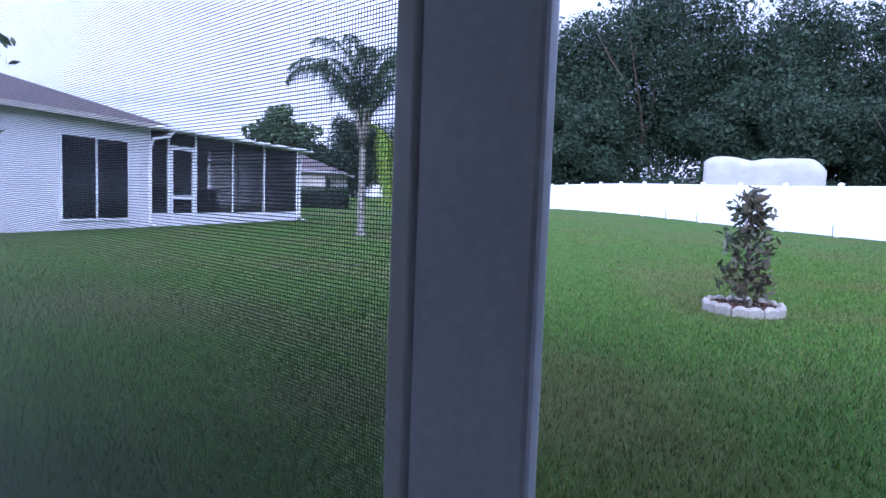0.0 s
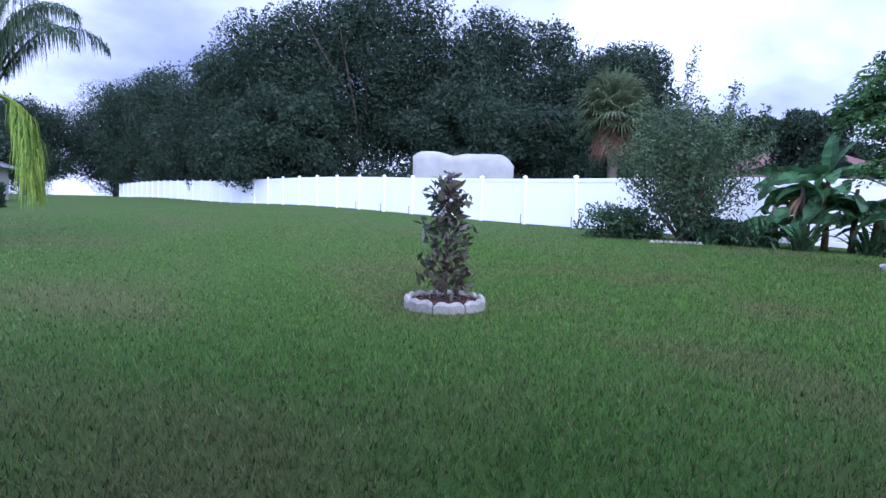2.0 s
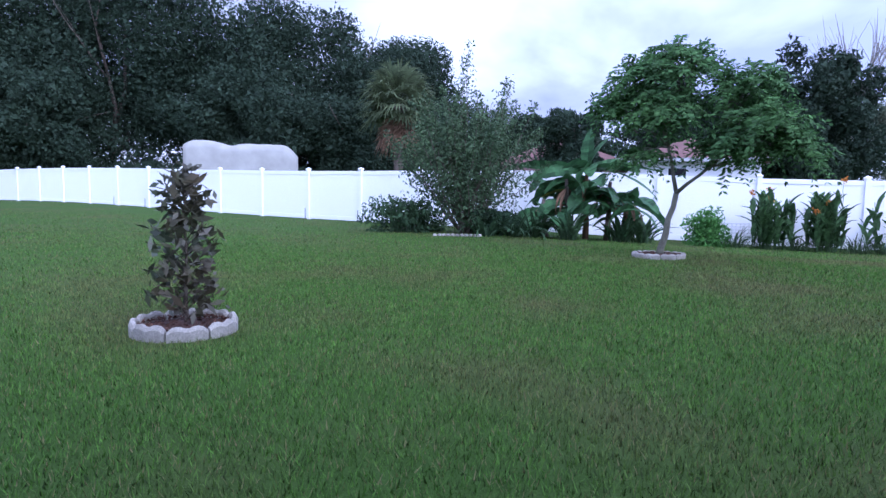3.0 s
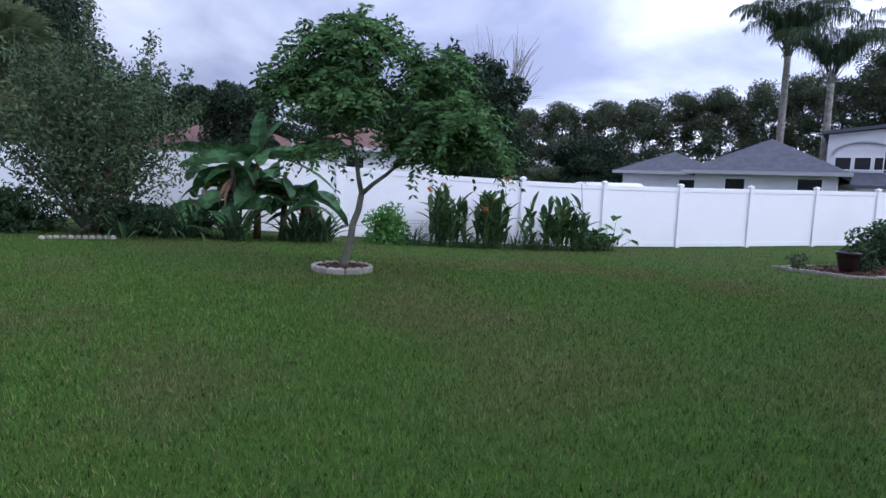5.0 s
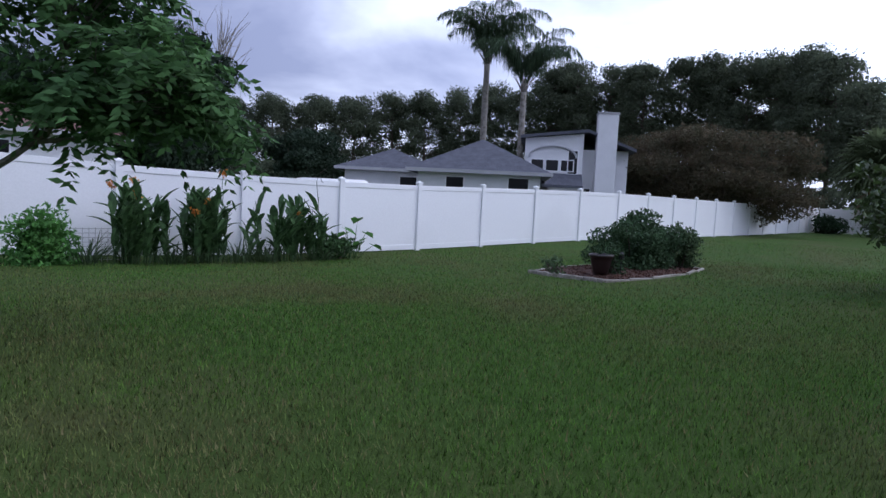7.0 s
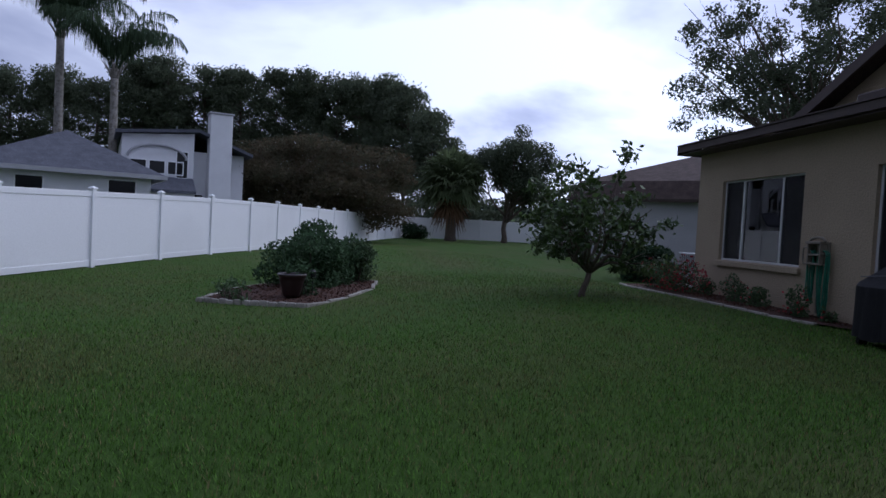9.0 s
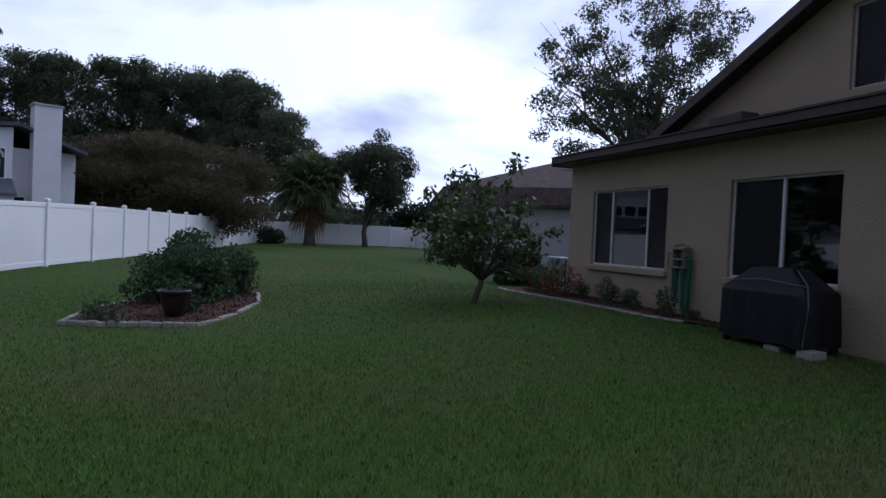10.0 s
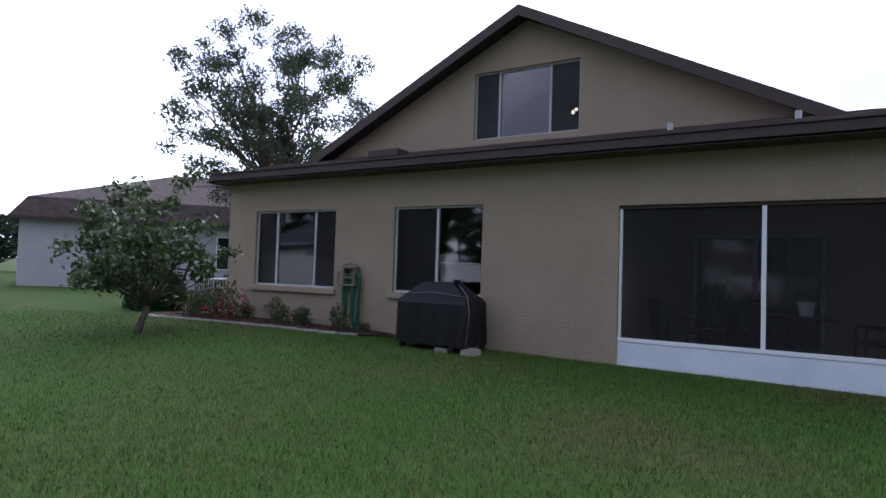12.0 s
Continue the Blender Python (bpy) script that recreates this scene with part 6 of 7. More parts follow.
# ---- planting bed on the lawn ----
def bed():
    pts = [(11.92, 7.72), (12.25, 8.55), (12.8, 9.45), (14.3, 9.35), (15.9, 8.6), (16.35, 7.4), (15.7, 6.62), (14.2, 6.75), (13.0, 7.15)]
    z = ground(13.5, 8) + 0.045
    bm = bmesh.new()
    cx, cy = sum(p[0] for p in pts) / len(pts), sum(p[1] for p in pts) / len(pts)
    c = bm.verts.new((cx, cy, z + 0.07))
    rim = [bm.verts.new((x, y, ground(x, y) + 0.02)) for x, y in pts]
    for k in range(len(rim)):
        bm.faces.new((c, rim[k], rim[(k + 1) % len(rim)]))
    bmesh.ops.subdivide_edges(bm, edges=bm.edges[:], cuts=5, use_grid_fill=True)
    g = np.random.default_rng(3)
    for v in bm.verts:
        v.co.z += g.normal() * 0.008
    s = tagged(link("mulch_bed", bm, M_MULCH, smooth=True), "raised bed of dark red-brown mulch on the lawn", "mulch bed", kind="stuff")
    n = 2600
    t0, t1 = g.random(n), g.random(n) ** 0.5
    k = g.integers(0, len(pts), n)
    P = np.array(pts)
    edge = P[k] * t0[:, None] + P[(k + 1) % len(pts)] * (1 - t0[:, None])
    xy = np.array([cx, cy]) + (edge - (cx, cy)) * t1[:, None]
    zz = np.array([ground(a, b) for a, b in xy]) + 0.03 + 0.085 * (1 - t1)
    raw("mulch_chips", leaf_quads(g, np.column_stack([xy, zz]), 0.06, 0.02, droop=0), 4, M_CHIP, s)
    curb = thing("bed_edging", "pale concrete edging round the mulch bed", "garden edging")
    for i in range(len(pts)):
        (x0, y0), (x1, y1) = pts[i], pts[(i + 1) % len(pts)]
        L = math.hypot(x1 - x0, y1 - y0)
        small = i in (0, 1)
        step = 0.15 if small else 0.62
        n_ = max(1, round(L / step))
        for j in range(n_):
            a = math.atan2(y1 - y0, x1 - x0)
            mx, my = x0 + (x1 - x0) * (j + 0.5) / n_, y0 + (y1 - y0) * (j + 0.5) / n_
            l2 = L / n_ / 2 - 0.006
            m = pose(mx, my, ground(mx, my), random.uniform(-4, 4), random.uniform(-2, 2), math.degrees(a) + random.uniform(-3, 3))
            hgt = 0.07 if small else 0.035
            part("edging_stone", boxes((-l2, l2, -0.035, 0.035, -0.05, hgt + random.uniform(-0.01, 0.012)), bevel=0.016, m=m), M_EDGE, curb)


bed()
bush("garden_bush", "rounded dense dark green bush in the mulch bed", (14.75, 7.85, ground(14.5, 7.8) + 0.08), (1.3, 1.05, 0.88), 45, 12000, 0.095, 0.042, L_BUSH, lobe=0.36, clumps=30)
bush("garden_bush", "loose taller green bush in the mulch bed", (15.4, 7.05, ground(15.4, 7.05) + 0.04), (0.42, 0.4, 0.85), 46, 1500, 0.10, 0.05, L_SHRUB, lobe=0.5, clumps=12)
for i, (x, y) in enumerate(((12.45, 8.75), (12.75, 8.95), (13.0, 9.1))):
    bush("seedling", "thin leggy seedling in the mulch bed", (x, y, ground(x, y) + 0.05), (0.2, 0.2, 0.28), 47 + i, 60, 0.09, 0.045, L_SHRUB, lobe=0.6, clumps=6, group="seedlings in the mulch bed")


def pot():
    x, y = 12.72, 8.02
    t = thing("plant_pot", "dark glazed flower pot with a rolled rim", "flower pot", at=(x, y, ground(x, y) + 0.075))
    bm = bmesh.new()
    lathe(bm, [(0.115, 0.0), (0.13, 0.04), (0.175, 0.22), (0.185, 0.28), (0.205, 0.29), (0.21, 0.325), (0.195, 0.335), (0.18, 0.32), (0.165, 0.24), (0.05, 0.235)], 28)
    part("pot_body", bm, M_POT, t, smooth=True)
    t.scale = (1.08, 1.08, 1.08)
    bm = bmesh.new()
    lathe(bm, [(0.168, 0.236), (0.165, 0.262), (0.05, 0.272)], 24)
    part("soil", bm, M_MULCH, t)
    bush("potted_plant", "slender leafy plant behind the pot", (13.02, 7.9, ground(13, 7.9) + 0.06), (0.3, 0.3, 0.5), 51, 420, 0.09, 0.04, L_BUSH, lobe=0.55, clumps=9, stems=5)
    b = thing("garden_lamp", "small dark garden stake lamp in the mulch", "garden light", at=(12.98, 7.72, ground(13, 7.7) + 0.03))
    bm = bmesh.new()
    tube(bm, [(0, 0, -0.03), (0, 0, 0.30)], [0.012, 0.012], 8)
    part("stake", bm, M_BLACK, b)
    bm = bmesh.new()
    lathe(bm, [(0.035, 0.30), (0.05, 0.32), (0.05, 0.40), (0.06, 0.405), (0.02, 0.44)], 14)
    part("lamp_head", bm, M_BLACK, b)


pot()


# ---- citrus, flower bed, grill, hose, cooler unit ----
def citrus():
    x, y = 13.07, 3.18
    z = ground(x, y)
    rng = np.random.default_rng(12)
    t = thing("citrus_tree", "small citrus tree with a leaning forked trunk and glossy leaves", "citrus tree", at=(x, y, z))
    bm = bmesh.new()
    fork = np.array([-0.03, -0.12, 0.42])
    tube(bm, noisy_path(rng, (0, 0, -0.08), fork, 4, 0.008), [0.075, 0.058, 0.052, 0.05, 0.048], 10)
    cl = []
    for k in range(11):
        a = k * 2.4
        rr = 1.25 * (0.45 + 0.55 * rng.random())
        e = np.array([math.cos(a) * rr, math.sin(a) * rr, 0.75 + 1.6 * rng.random() * (1 - 0.35 * rr)])
        p = noisy_path(rng, fork, e, 5, 0.06)
        tube(bm, p, [0.04, 0.033, 0.026, 0.02, 0.013, 0.005], 6)
        for j in range(9):
            q = e * (0.55 + 0.5 * rng.random()) + rng.normal(size=3) * np.array([0.26, 0.26, 0.24]) + (0, 0, 0.12)
            tube(bm, [p[3], q], [0.009, 0.003], 4)
            cl.append(q)
    part("trunk", bm, M_BARK, t, smooth=True)
    cl = np.array(cl)
    n = 4600
    pts = cl[rng.choice(len(cl), n)] + rng.normal(size=(n, 3)) * np.array([0.085, 0.085, 0.075])
    pts[:, 2] = np.maximum(pts[:, 2], 0.45)
    raw("crown", leaf_quads(rng, pts, 0.115, 0.058), 4, L_CITRUS, t)


citrus()


def flower_bed():
    edge = [(16.6, 0.9), (15.6, 1.15), (14.6, 1.15), (13.5, 1.02), (12.5, 0.85), (11.6, 0.70), (10.9, 0.45), (10.4, 0.06)]
    bm = bmesh.new()
    top = [bm.verts.new((x, y, ground(x, y) + 0.03)) for x, y in edge]
    low = [bm.verts.new((x, 0.003, ground(x, 0) + 0.06)) for x, y in edge]
    for k in range(len(edge) - 1):
        bm.faces.new((top[k], top[k + 1], low[k + 1], low[k]))
    bmesh.ops.subdivide_edges(bm, edges=bm.edges[:], cuts=4, use_grid_fill=True)
    s = tagged(link("mulch_strip", bm, M_MULCH, smooth=True), "strip of dark mulch along the house wall", "mulch bed", kind="stuff")
    g = np.random.default_rng(6)
    n = 1500
    x = 10.5 + 5.5 * g.random(n)
    y = g.random(n) * 0.8 * np.clip((x - 10.2) / 2.2, 0.1, 1)
    zz = np.array([ground(a, b) for a, b in zip(x, y)]) + 0.06
    raw("mulch_chips", leaf_quads(g, np.column_stack([x, y, zz]), 0.06, 0.02, droop=0), 4, M_CHIP, s)
    curb = thing("wall_bed_edging", "low pale concrete curb edging the wall bed", "garden edging")
    for (x0, y0), (x1, y1) in list(zip(edge, edge[1:]))[:6]:
        L = math.hypot(x1 - x0, y1 - y0)
        for j in range(2):
            mx, my = x0 + (x1 - x0) * (j + 0.5) / 2, y0 + (y1 - y0) * (j + 0.5) / 2
            m = pose(mx, my, ground(mx, my), 0, 0, math.degrees(math.atan2(y1 - y0, x1 - x0)) + random.uniform(-2, 2))
            part("edging_stone", boxes((-L / 4 + 0.008, L / 4 - 0.008, -0.04, 0.04, -0.05, 0.035), bevel=0.014, m=m), M_EDGE, curb)
    for i, (x, y, r, h, red) in enumerate(((14.35, 0.6, 0.70, 0.52, 420), (15.1, 0.7, 0.65, 0.45, 220), (13.0, 0.38, 0.30, 0.33, 25), (12.4, 0.35, 0.30, 0.26, 12), (11.45, 0.35, 0.26, 0.30, 45), (11.0, 0.2, 0.14, 0.16, 6), (13.9, 0.35, 0.2, 0.25, 10))):
        b = bush("flowering_shrub", "low flowering shrub with small red blooms against the wall", (x, y, ground(x, y) + 0.05), (r, r * 0.75, h), 150 + i, int(2600 * r), 0.055, 0.024, L_SHRUB, group="flowering shrubs along the wall")
        rng = np.random.default_rng(170 + i)
        pts, _ = lobes(rng, (0, 0, h * 0.65), (r, r * 0.75, h), 10, red, 0.5, inner=0.9)
        raw("bloom", leaf_quads(rng, np.maximum(pts, (-9, -9, 0.05)), 0.05, 0.04), 4, F_RED, b, "small red blooms")


flower_bed()


def grill():
    t = thing("covered_grill", "gas grill under a black vinyl cover with grey piping", "grill", at=(9.08, 0.62, ground(9.08, 0.62)))
    bm = bmesh.new()
    # a draped cover: sections along x, flared and folded towards the hem
    nx = 40
    secs = []
    W = 0.615
    for i in range(nx + 1):
        u = -1 + 2 * i / nx
        x = W * u
        e = max(0.0, abs(u) - 0.48) / 0.52
        top = 1.05 - 0.27 * e
        wav = 0.010 * math.sin(u * 11) + 0.006 * math.sin(u * 29 + 1)
        d = 0.33
        k_ = 0.17 * (1 - 0.85 * e)
        prof = [(-d - 0.03, 0.10), (-d - 0.01, 0.45), (-d + 0.01, 0.72), (-d + 0.01 + k_, top - 0.012), (0.0, top + 0.005), (d - 0.01 - k_, top - 0.012), (d - 0.005, 0.725), (d + 0.01 + wav, 0.45), (d + 0.03 + wav * 1.8, 0.10 + 0.015 * math.sin(u * 9))]
        secs.append([bm.verts.new((x * (1 + 0.03 * (1 - z)), y, z)) for y, z in prof])
    for a, b in zip(secs, secs[1:]):
        for k in range(len(a) - 1):
            bm.faces.new((a[k], a[k + 1], b[k + 1], b[k]))
    bm.faces.new(secs[0]); bm.faces.new(secs[-1][::-1])
    bmesh.ops.recalc_face_normals(bm, faces=bm.faces)
    for f in bm.faces:
        f.smooth = True
    for ed in bm.edges:          # the seams where the top meets the sides stay sharp
        za, zb = ed.verts[0].co.z, ed.verts[1].co.z
        if abs(ed.verts[0].co.y - ed.verts[1].co.y) < 0.02 and min(za, zb) > 0.7:
            ed.smooth = False
    part("cover", bm, M_COVER, t)
    bm = bmesh.new()
    tube(bm, [(-0.42, 0.20, 1.03), (-0.60, 0.25, 0.86), (-0.70, 0.345, 0.62), (-0.66, 0.365, 0.12)], [0.007] * 4, 5)
    part("piping", bm, M_PIPING, t)
    bm = bmesh.new()
    tube(bm, [(-0.62, 0.25, 0.84), (0.0, 0.30, 0.90), (0.62, 0.27, 0.84)], [0.006] * 3, 5)
    part("piping", bm, M_PIPING, t)
    for x in (-0.60, 0.55):
        for y in (-0.26, 0.26):
            bm = bmesh.new()
            tube(bm, [(x - 0.025, y, 0.06), (x + 0.025, y, 0.06)], [0.06, 0.06], 14)
            part("caster", bm, M_BLACK, t)
    part("paver", boxes((-0.78, -0.56, 0.10, 0.34, -0.03, 0.085), bevel=0.012), M_EDGE, t, "pale concrete block under the grill")
    part("paver", boxes((-0.32, -0.10, 0.12, 0.34, -0.03, 0.07), bevel=0.012), M_EDGE, t, "pale concrete block under the grill")
    bm = bmesh.new()
    tube(bm, [(-0.33, 0.1, 1.03), (-0.33, 0.1, 1.10)], [0.05, 0.055], 8)
    part("knob", bm, M_COVER, t)


grill()


def hose_hanger():
    t = thing("hose_hanger", "taupe plastic wall hanger with a coiled green garden hose", "garden hose", at=(11.42, 0.0, 0.5))
    part("back_plate", boxes((-0.16, 0.17, 0.003, 0.04, 0.42, 0.80), bevel=0.015), M_TAUPE, t)
    part("shelf_box", boxes((-0.13, 0.15, 0.04, 0.16, 0.44, 0.47), (-0.13, 0.15, 0.04, 0.16, 0.58, 0.61), (-0.13, -0.10, 0.04, 0.16, 0.47, 0.76), (0.12, 0.15, 0.04, 0.16, 0.47, 0.76), (-0.15, 0.17, 0.03, 0.18, 0.76, 0.80), bevel=0.008), M_TAUPE, t)
    bm = bmesh.new()
    tube(bm, [(0.17, 0.08, 0.45), (0.30, 0.08, 0.45), (0.32, 0.08, 0.5), (0.32, 0.08, 0.66), (0.30, 0.08, 0.70), (0.17, 0.08, 0.70)], [0.014] * 6, 7)
    part("guide_arm", bm, M_TAUPE, t)
    rng = np.random.default_rng(14)
    for k in range(9):
        bm = bmesh.new()
        right = k > 3
        cx, r = (-0.13, 0.062 + 0.008 * (k - 4)) if right else (0.11, 0.035 + 0.006 * k)
        drop = (0.86 if right else 0.66) + 0.10 * rng.random()
        y = 0.06 + 0.018 * (k % 4)
        pts = []
        for i in range(25):
            a = 2 * math.pi * i / 24
            sx = math.cos(a) * r * (1.0 if math.sin(a) > -0.6 else 1.2)
            sz = math.sin(a)
            pts.append((cx + sx + rng.normal() * 0.005, y + 0.012 * math.sin(a * 2 + k), (0.58 + 0.08 * sz) if sz > 0 else (0.58 + drop * sz)))
        tube(bm, pts, [0.0115] * 25, 7, cap=False)
        part("hose_coil", bm, M_HOSE, t, smooth=True)
    bm = bmesh.new()         # arched top of the hanger
    tube(bm, [(0.16 * math.cos(a), 0.10, 0.79 + 0.07 * math.sin(a)) for a in [math.pi * i / 10 for i in range(11)]], [0.022] * 11, 7)
    part("arched_top", bm, M_TAUPE, t, smooth=True)
    bm = bmesh.new()
    tube(bm, [(0.03, 0.03, 0.42), (0.03, 0.03, -0.30)], [0.013, 0.013], 7)
    part("water_pipe", bm, M_TAUPE, t)


hose_hanger()


def ac_unit():
    t = thing("air_conditioner", "grey outdoor air-conditioning unit with louvred sides beside the house", "air conditioner", at=(17.3, -1.5, ground(17.3, -1.5)))
    part("pad", boxes((-0.5, 0.5, -0.5, 0.5, -0.05, 0.08), bevel=0.01), M_SLAB, t)
    part("cabinet", boxes((-0.36, 0.36, -0.36, 0.36, 0.08, 0.80), bevel=0.03), M_DARK, t)
    part("top", boxes((-0.40, 0.40, -0.40, 0.40, 0.80, 0.86), bevel=0.02), M_FRAME, t)
    for k in range(9):
        x = -0.36 + 0.09 * k
        part("louvre", boxes((x - 0.018, x + 0.018, 0.365, 0.385, 0.10, 0.80), bevel=0.004), M_FRAME, t)
        part("louvre", boxes((-0.385, -0.365, x - 0.018, x + 0.018, 0.10, 0.80), bevel=0.004), M_FRAME, t)


ac_unit()


def hedge(name, label, x0, y0, x1, y1, w, h, seed, n, mat_):
    rng = np.random.default_rng(seed)
    t = thing(name, label, "hedge", at=((x0 + x1) / 2, (y0 + y1) / 2, ground((x0 + x1) / 2, (y0 + y1) / 2)))
    L = math.hypot(x1 - x0, y1 - y0)
    u = rng.random((n, 3))
    face = rng.integers(0, 5, n)
    jit = 0.06
    p = np.column_stack([(u[:, 0] - 0.5) * L, (u[:, 1] - 0.5) * w, u[:, 2] * h])
    p[face == 0, 2] = h; p[face == 1, 1] = w / 2; p[face == 2, 1] = -w / 2; p[face == 3, 0] = L / 2; p[face == 4, 0] = -L / 2
    p += rng.normal(size=(n, 3)) * jit
    p[:, 2] = np.maximum(p[:, 2], 0.03)
    a = math.atan2(y1 - y0, x1 - x0)
    R = np.array([[math.cos(a), -math.sin(a), 0], [math.sin(a), math.cos(a), 0], [0, 0, 1]])
    # near-black block inside: its colour gives the shade between the leaves
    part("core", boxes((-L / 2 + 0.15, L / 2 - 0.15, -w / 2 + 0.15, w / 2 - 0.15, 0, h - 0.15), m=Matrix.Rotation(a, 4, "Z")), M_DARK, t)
    raw("foliage", leaf_quads(rng, p @ R.T, 0.10, 0.055), 4, mat_, t)
    return t


hedge("clipped_hedge", "dark clipped hedge beside the house", 18.0, -0.4, 19.8, -1.2, 1.0, 0.85, 15, 6000, L_HEDGE)
hedge("clipped_hedge", "long clipped green hedge before the distant houses", -30.5, 18.6, -28.2, 20.9, 1.2, 1.1, 16, 5000, L_HEDGE)
hedge("clipped_hedge", "dark hedge near the far fence end", 47.0, -11.5, 50.5, -13.0, 1.4, 1.6, 17, 3500, L_HEDGE)
bush("fence_shrub", "dark shrub in the fence corner", (52.6, 3.0, ground(52.6, 3)), (1.3, 1.3, 0.9), 52, 2200, 0.2, 0.1, L_HEDGE)


# ---- porch furniture ----
def porch_things():
    tb = thing("porch_table", "round dark patio table on the porch", "table", at=(4.3, -2.1, 0.03))
    bm = bmesh.new()
    lathe(bm, [(0.55, 0.70), (0.56, 0.72), (0.55, 0.735), (0.1, 0.74)], 28)
    part("tabletop", bm, M_BLACK, tb)
    for a in (0.8, 2.4, 3.9, 5.5):
        bm = bmesh.new()
        tube(bm, [(0.4 * math.cos(a), 0.4 * math.sin(a), 0.0), (0.33 * math.cos(a), 0.33 * math.sin(a), 0.70)], [0.02, 0.02], 7)
        part("leg", bm, M_BLACK, tb)
    for x, y, r in ((3.3, -1.6, 100), (5.9, -1.3, -60)):
        c = thing("patio_chair", "dark metal patio armchair on the porch", "chair", "chairs on the porch")
        c.matrix_world = pose(x, y, 0.03, 0, 0, r)
        part("seat", boxes((-0.26, 0.26, -0.26, 0.26, 0.40, 0.46), bevel=0.02), M_BLACK, c)
        part("backrest", boxes((-0.26, 0.26, 0.24, 0.29, 0.46, 1.0), bevel=0.02, m=pose(0, 0, 0, -8, 0, 0)), M_BLACK, c)
        for sx in (-0.27, 0.27):
            part("armrest", boxes((sx - 0.025, sx + 0.025, -0.25, 0.27, 0.63, 0.66), bevel=0.01), M_BLACK, c)
            for sy in (-0.24, 0.24):
                part("leg", boxes((sx - 0.015, sx + 0.015, sy - 0.015, sy + 0.015, 0.0, 0.63)), M_BLACK, c)
    strap_clump("potted_agave", "spiky potted plant on the porch", (5.55, -2.4, 0.03), 18, 34, 0.75, 0.06, L_BUSH, 0.1, 1.2, 0.7).location.z = 0.45
    p = thing("planter", "plain dark planter under the spiky plant", "planter", at=(5.55, -2.4, 0.03))
    bm = bmesh.new()
    lathe(bm, [(0.13, 0), (0.17, 0.4), (0.19, 0.42), (0.05, 0.42)], 18)
    part("pot_body", bm, M_POT, p)
    bush("potted_fern", "leafy potted fern on the porch", (4.95, -2.7, 0.45), (0.3, 0.3, 0.35), 53, 500, 0.14, 0.05, L_BUSH, category="potted plant")
    p = thing("planter", "plain dark planter under the fern", "planter", at=(4.95, -2.7, 0.03))
    bm = bmesh.new()
    lathe(bm, [(0.13, 0), (0.17, 0.4), (0.19, 0.42), (0.05, 0.42)], 18)
    part("pot_body", bm, M_POT, p)
    b = thing("white_pot", "small white flower pot on the table", "flower pot", at=(4.2, -2.0, 0.77))
    bm = bmesh.new()
    lathe(bm, [(0.09, 0), (0.13, 0.2), (0.135, 0.21), (0.04, 0.19)], 18)
    part("pot_body", bm, M_ALU, b)
    ch = thing("chandelier", "small lit chandelier in the attic room", "lamp", at=(8.1, -2.9, 4.5))
    bm = bmesh.new()
    tube(bm, [(0, 0, 0.0), (0, 0, 0.8)], [0.01, 0.01], 6)
    for k in range(5):
        a = k * 1.2566
        tube(bm, [(0, 0, 0.0), (0.15 * math.cos(a), 0.15 * math.sin(a), -0.05), (0.2 * math.cos(a), 0.2 * math.sin(a), 0.03)], [0.008] * 3, 5)
    part("arms", bm, M_BLACK, ch)
    for k in range(5):
        a = k * 1.2566
        bm = bmesh.new()
        lathe(bm, [(0.012, 0.03), (0.028, 0.06), (0.02, 0.10), (0.004, 0.12)], 10, (0.2 * math.cos(a), 0.2 * math.sin(a), 0))
        part("bulb", bm, M_BULB, ch)


M_BULB = glow_mat("lit_bulb", (1.0, 0.85, 0.65), 12.0)
porch_things()


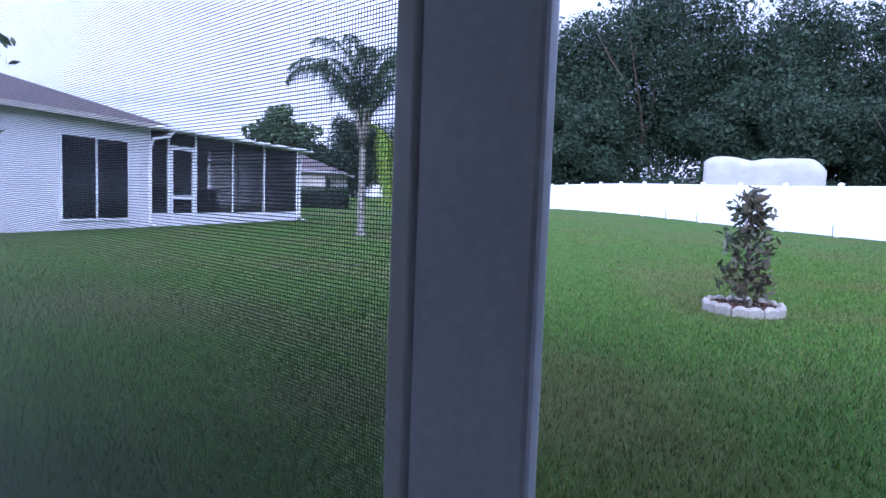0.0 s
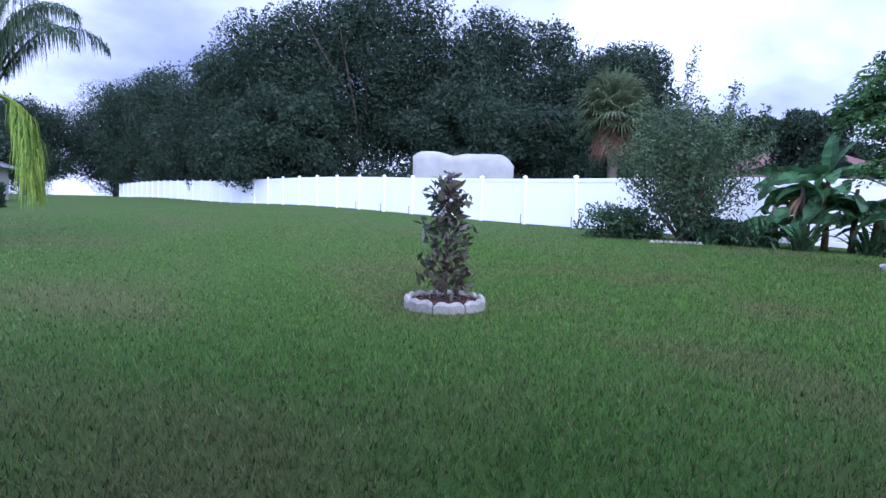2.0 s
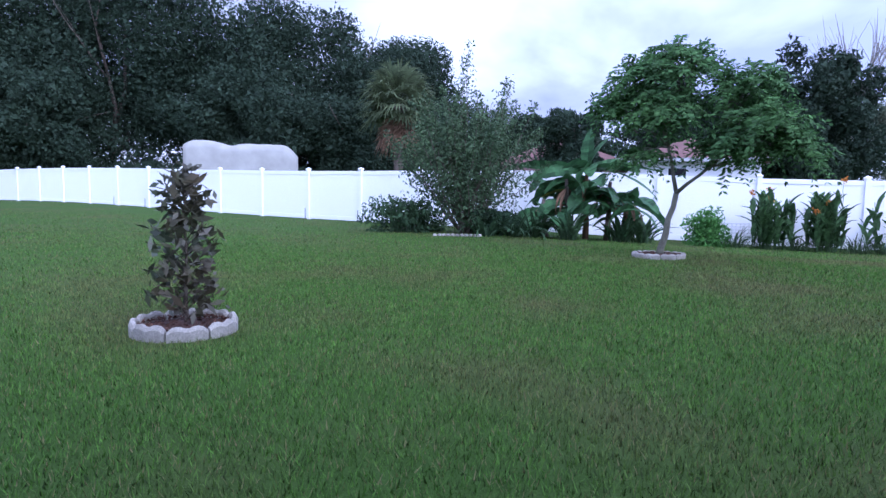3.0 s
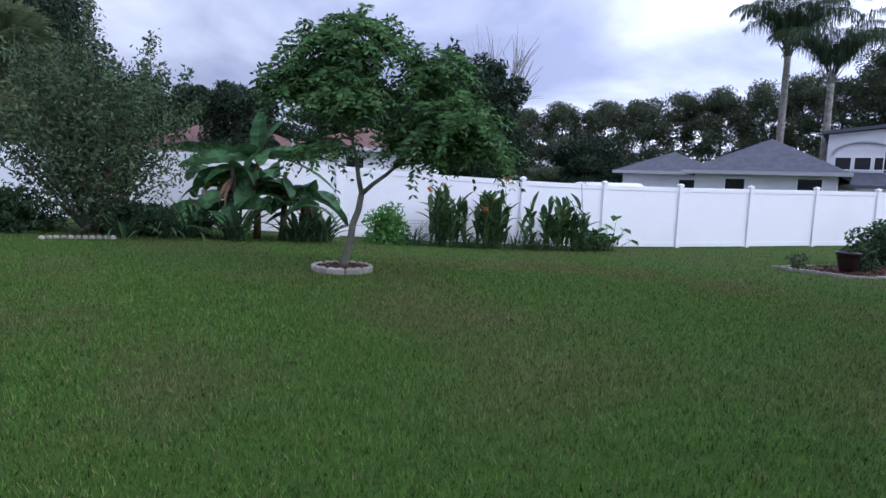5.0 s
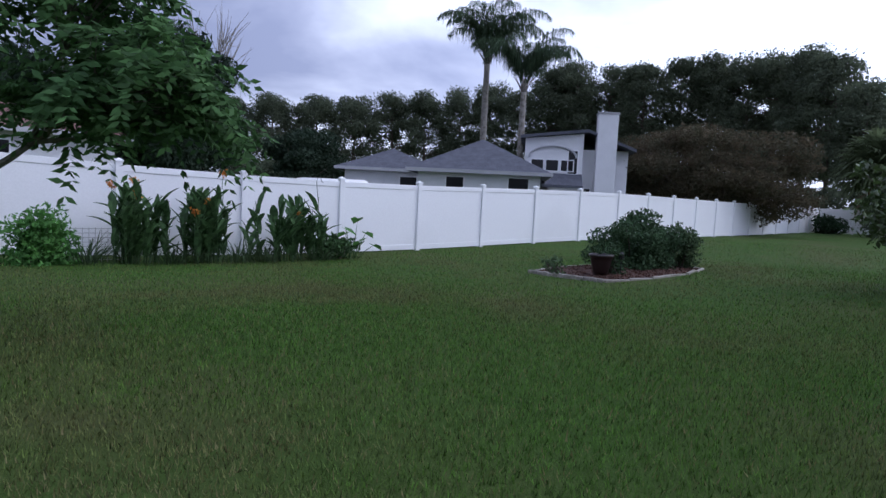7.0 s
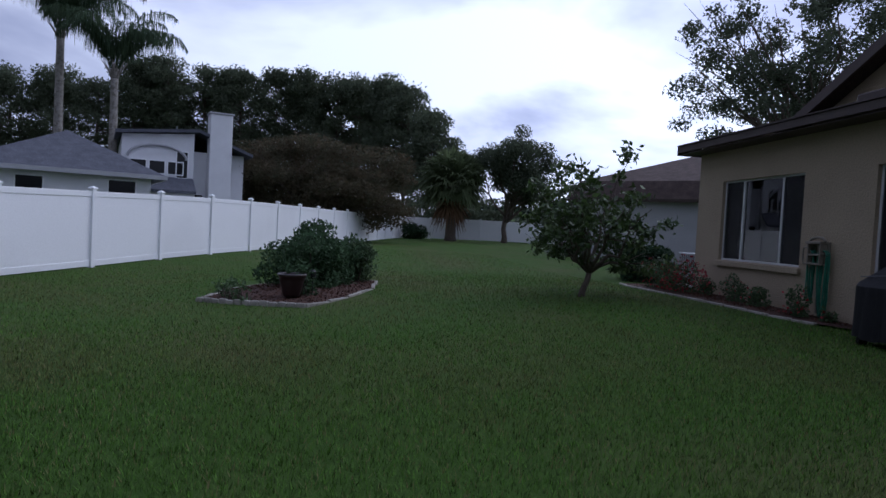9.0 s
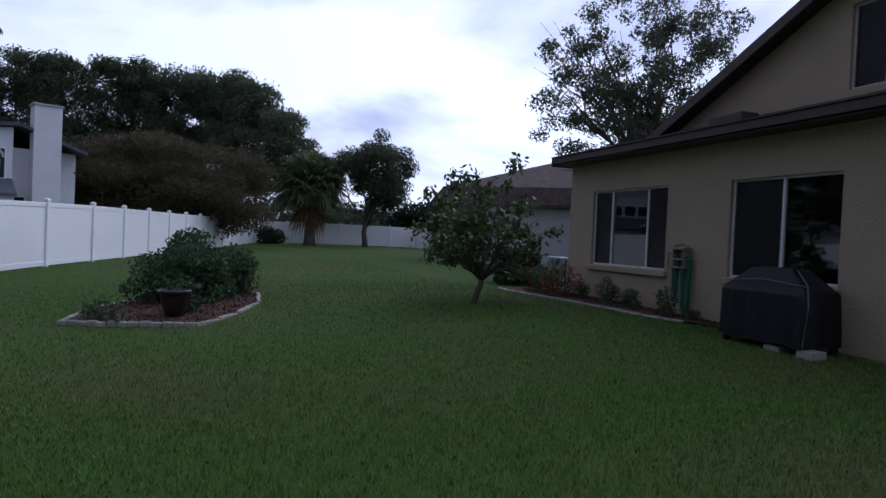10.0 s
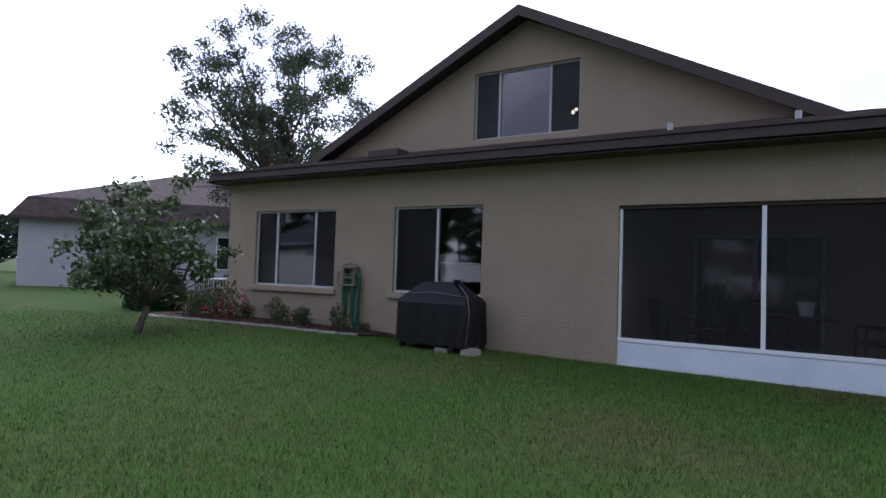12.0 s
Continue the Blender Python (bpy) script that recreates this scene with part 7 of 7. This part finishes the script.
# ---- grass blades where the walk passes ----
def grass():
    rng = np.random.default_rng(99)
    def field(n, x0, x1, y0, y1, h, w):
        x, y = x0 + (x1 - x0) * rng.random(n), y0 + (y1 - y0) * rng.random(n)
        keep = ~((y < 0.02) & (x > 0.5)) & ~((y < -1.1) & (x < 0.5))
        keep &= ((x + 2.56) ** 2 + (y - 5.88) ** 2 > 0.44 ** 2) & ((x - 3.46) ** 2 + (y - 10.35) ** 2 > 0.43 ** 2)
        keep &= ~((x > 10.4) & (y < 0.9 * np.clip((x - 10.2) / 2.2, 0, 1.2)))
        inbed = (np.abs(x - 14.1) < 2.0) & (np.abs(y - 8.05) < 1.25) & ((x - 11.95) * 0.85 > np.abs(y - 7.9) - 0.25)
        keep &= ~inbed
        rim = np.minimum(np.minimum(x - x0, x1 - x), np.minimum(y - y0 + 3.0, y1 - y)) / 3.5
        keep &= rng.random(n) < np.clip(rim, 0, 1)
        x, y = x[keep], y[keep]
        n = len(x)
        z = np.zeros(n)
        for a, b, hh, r in MOUNDS:
            z += hh * np.exp(-((x - a) ** 2 + (y - b) ** 2) / (2 * r * r))
        p = np.column_stack([x, y, z - 0.004])
        a = rng.random(n) * 6.283
        d = np.column_stack([np.cos(a), np.sin(a), np.zeros(n)])
        s = np.column_stack([-np.sin(a), np.cos(a), np.zeros(n)])
        L = (h * (0.55 + 0.7 * rng.random(n)))[:, None]
        lean = (0.25 + 0.75 * rng.random(n))[:, None]
        W = w * (0.7 + 0.6 * rng.random(n))[:, None]
        tip = p + d * L * lean * 0.8 + np.array([0, 0, 1.0]) * L * (1 - 0.35 * lean)
        return np.stack([p - s * W, p + s * W, tip], 1).reshape(-1, 3)
    near = field(760000, -6.0, 11.0, -1.1, 13.0, 0.052, 0.0025)
    mid_ = field(330000, -12.0, 20.0, -0.9, 17.0, 0.050, 0.0036)
    far = field(150000, -22.0, 34.0, 0.0, 26.0, 0.052, 0.0065)
    ob = raw("grass", np.concatenate([near, mid_, far]), 3, M_BLADE)
    tagged(ob, "short green lawn grass blades with dry patches", "grass", kind="stuff")


grass()
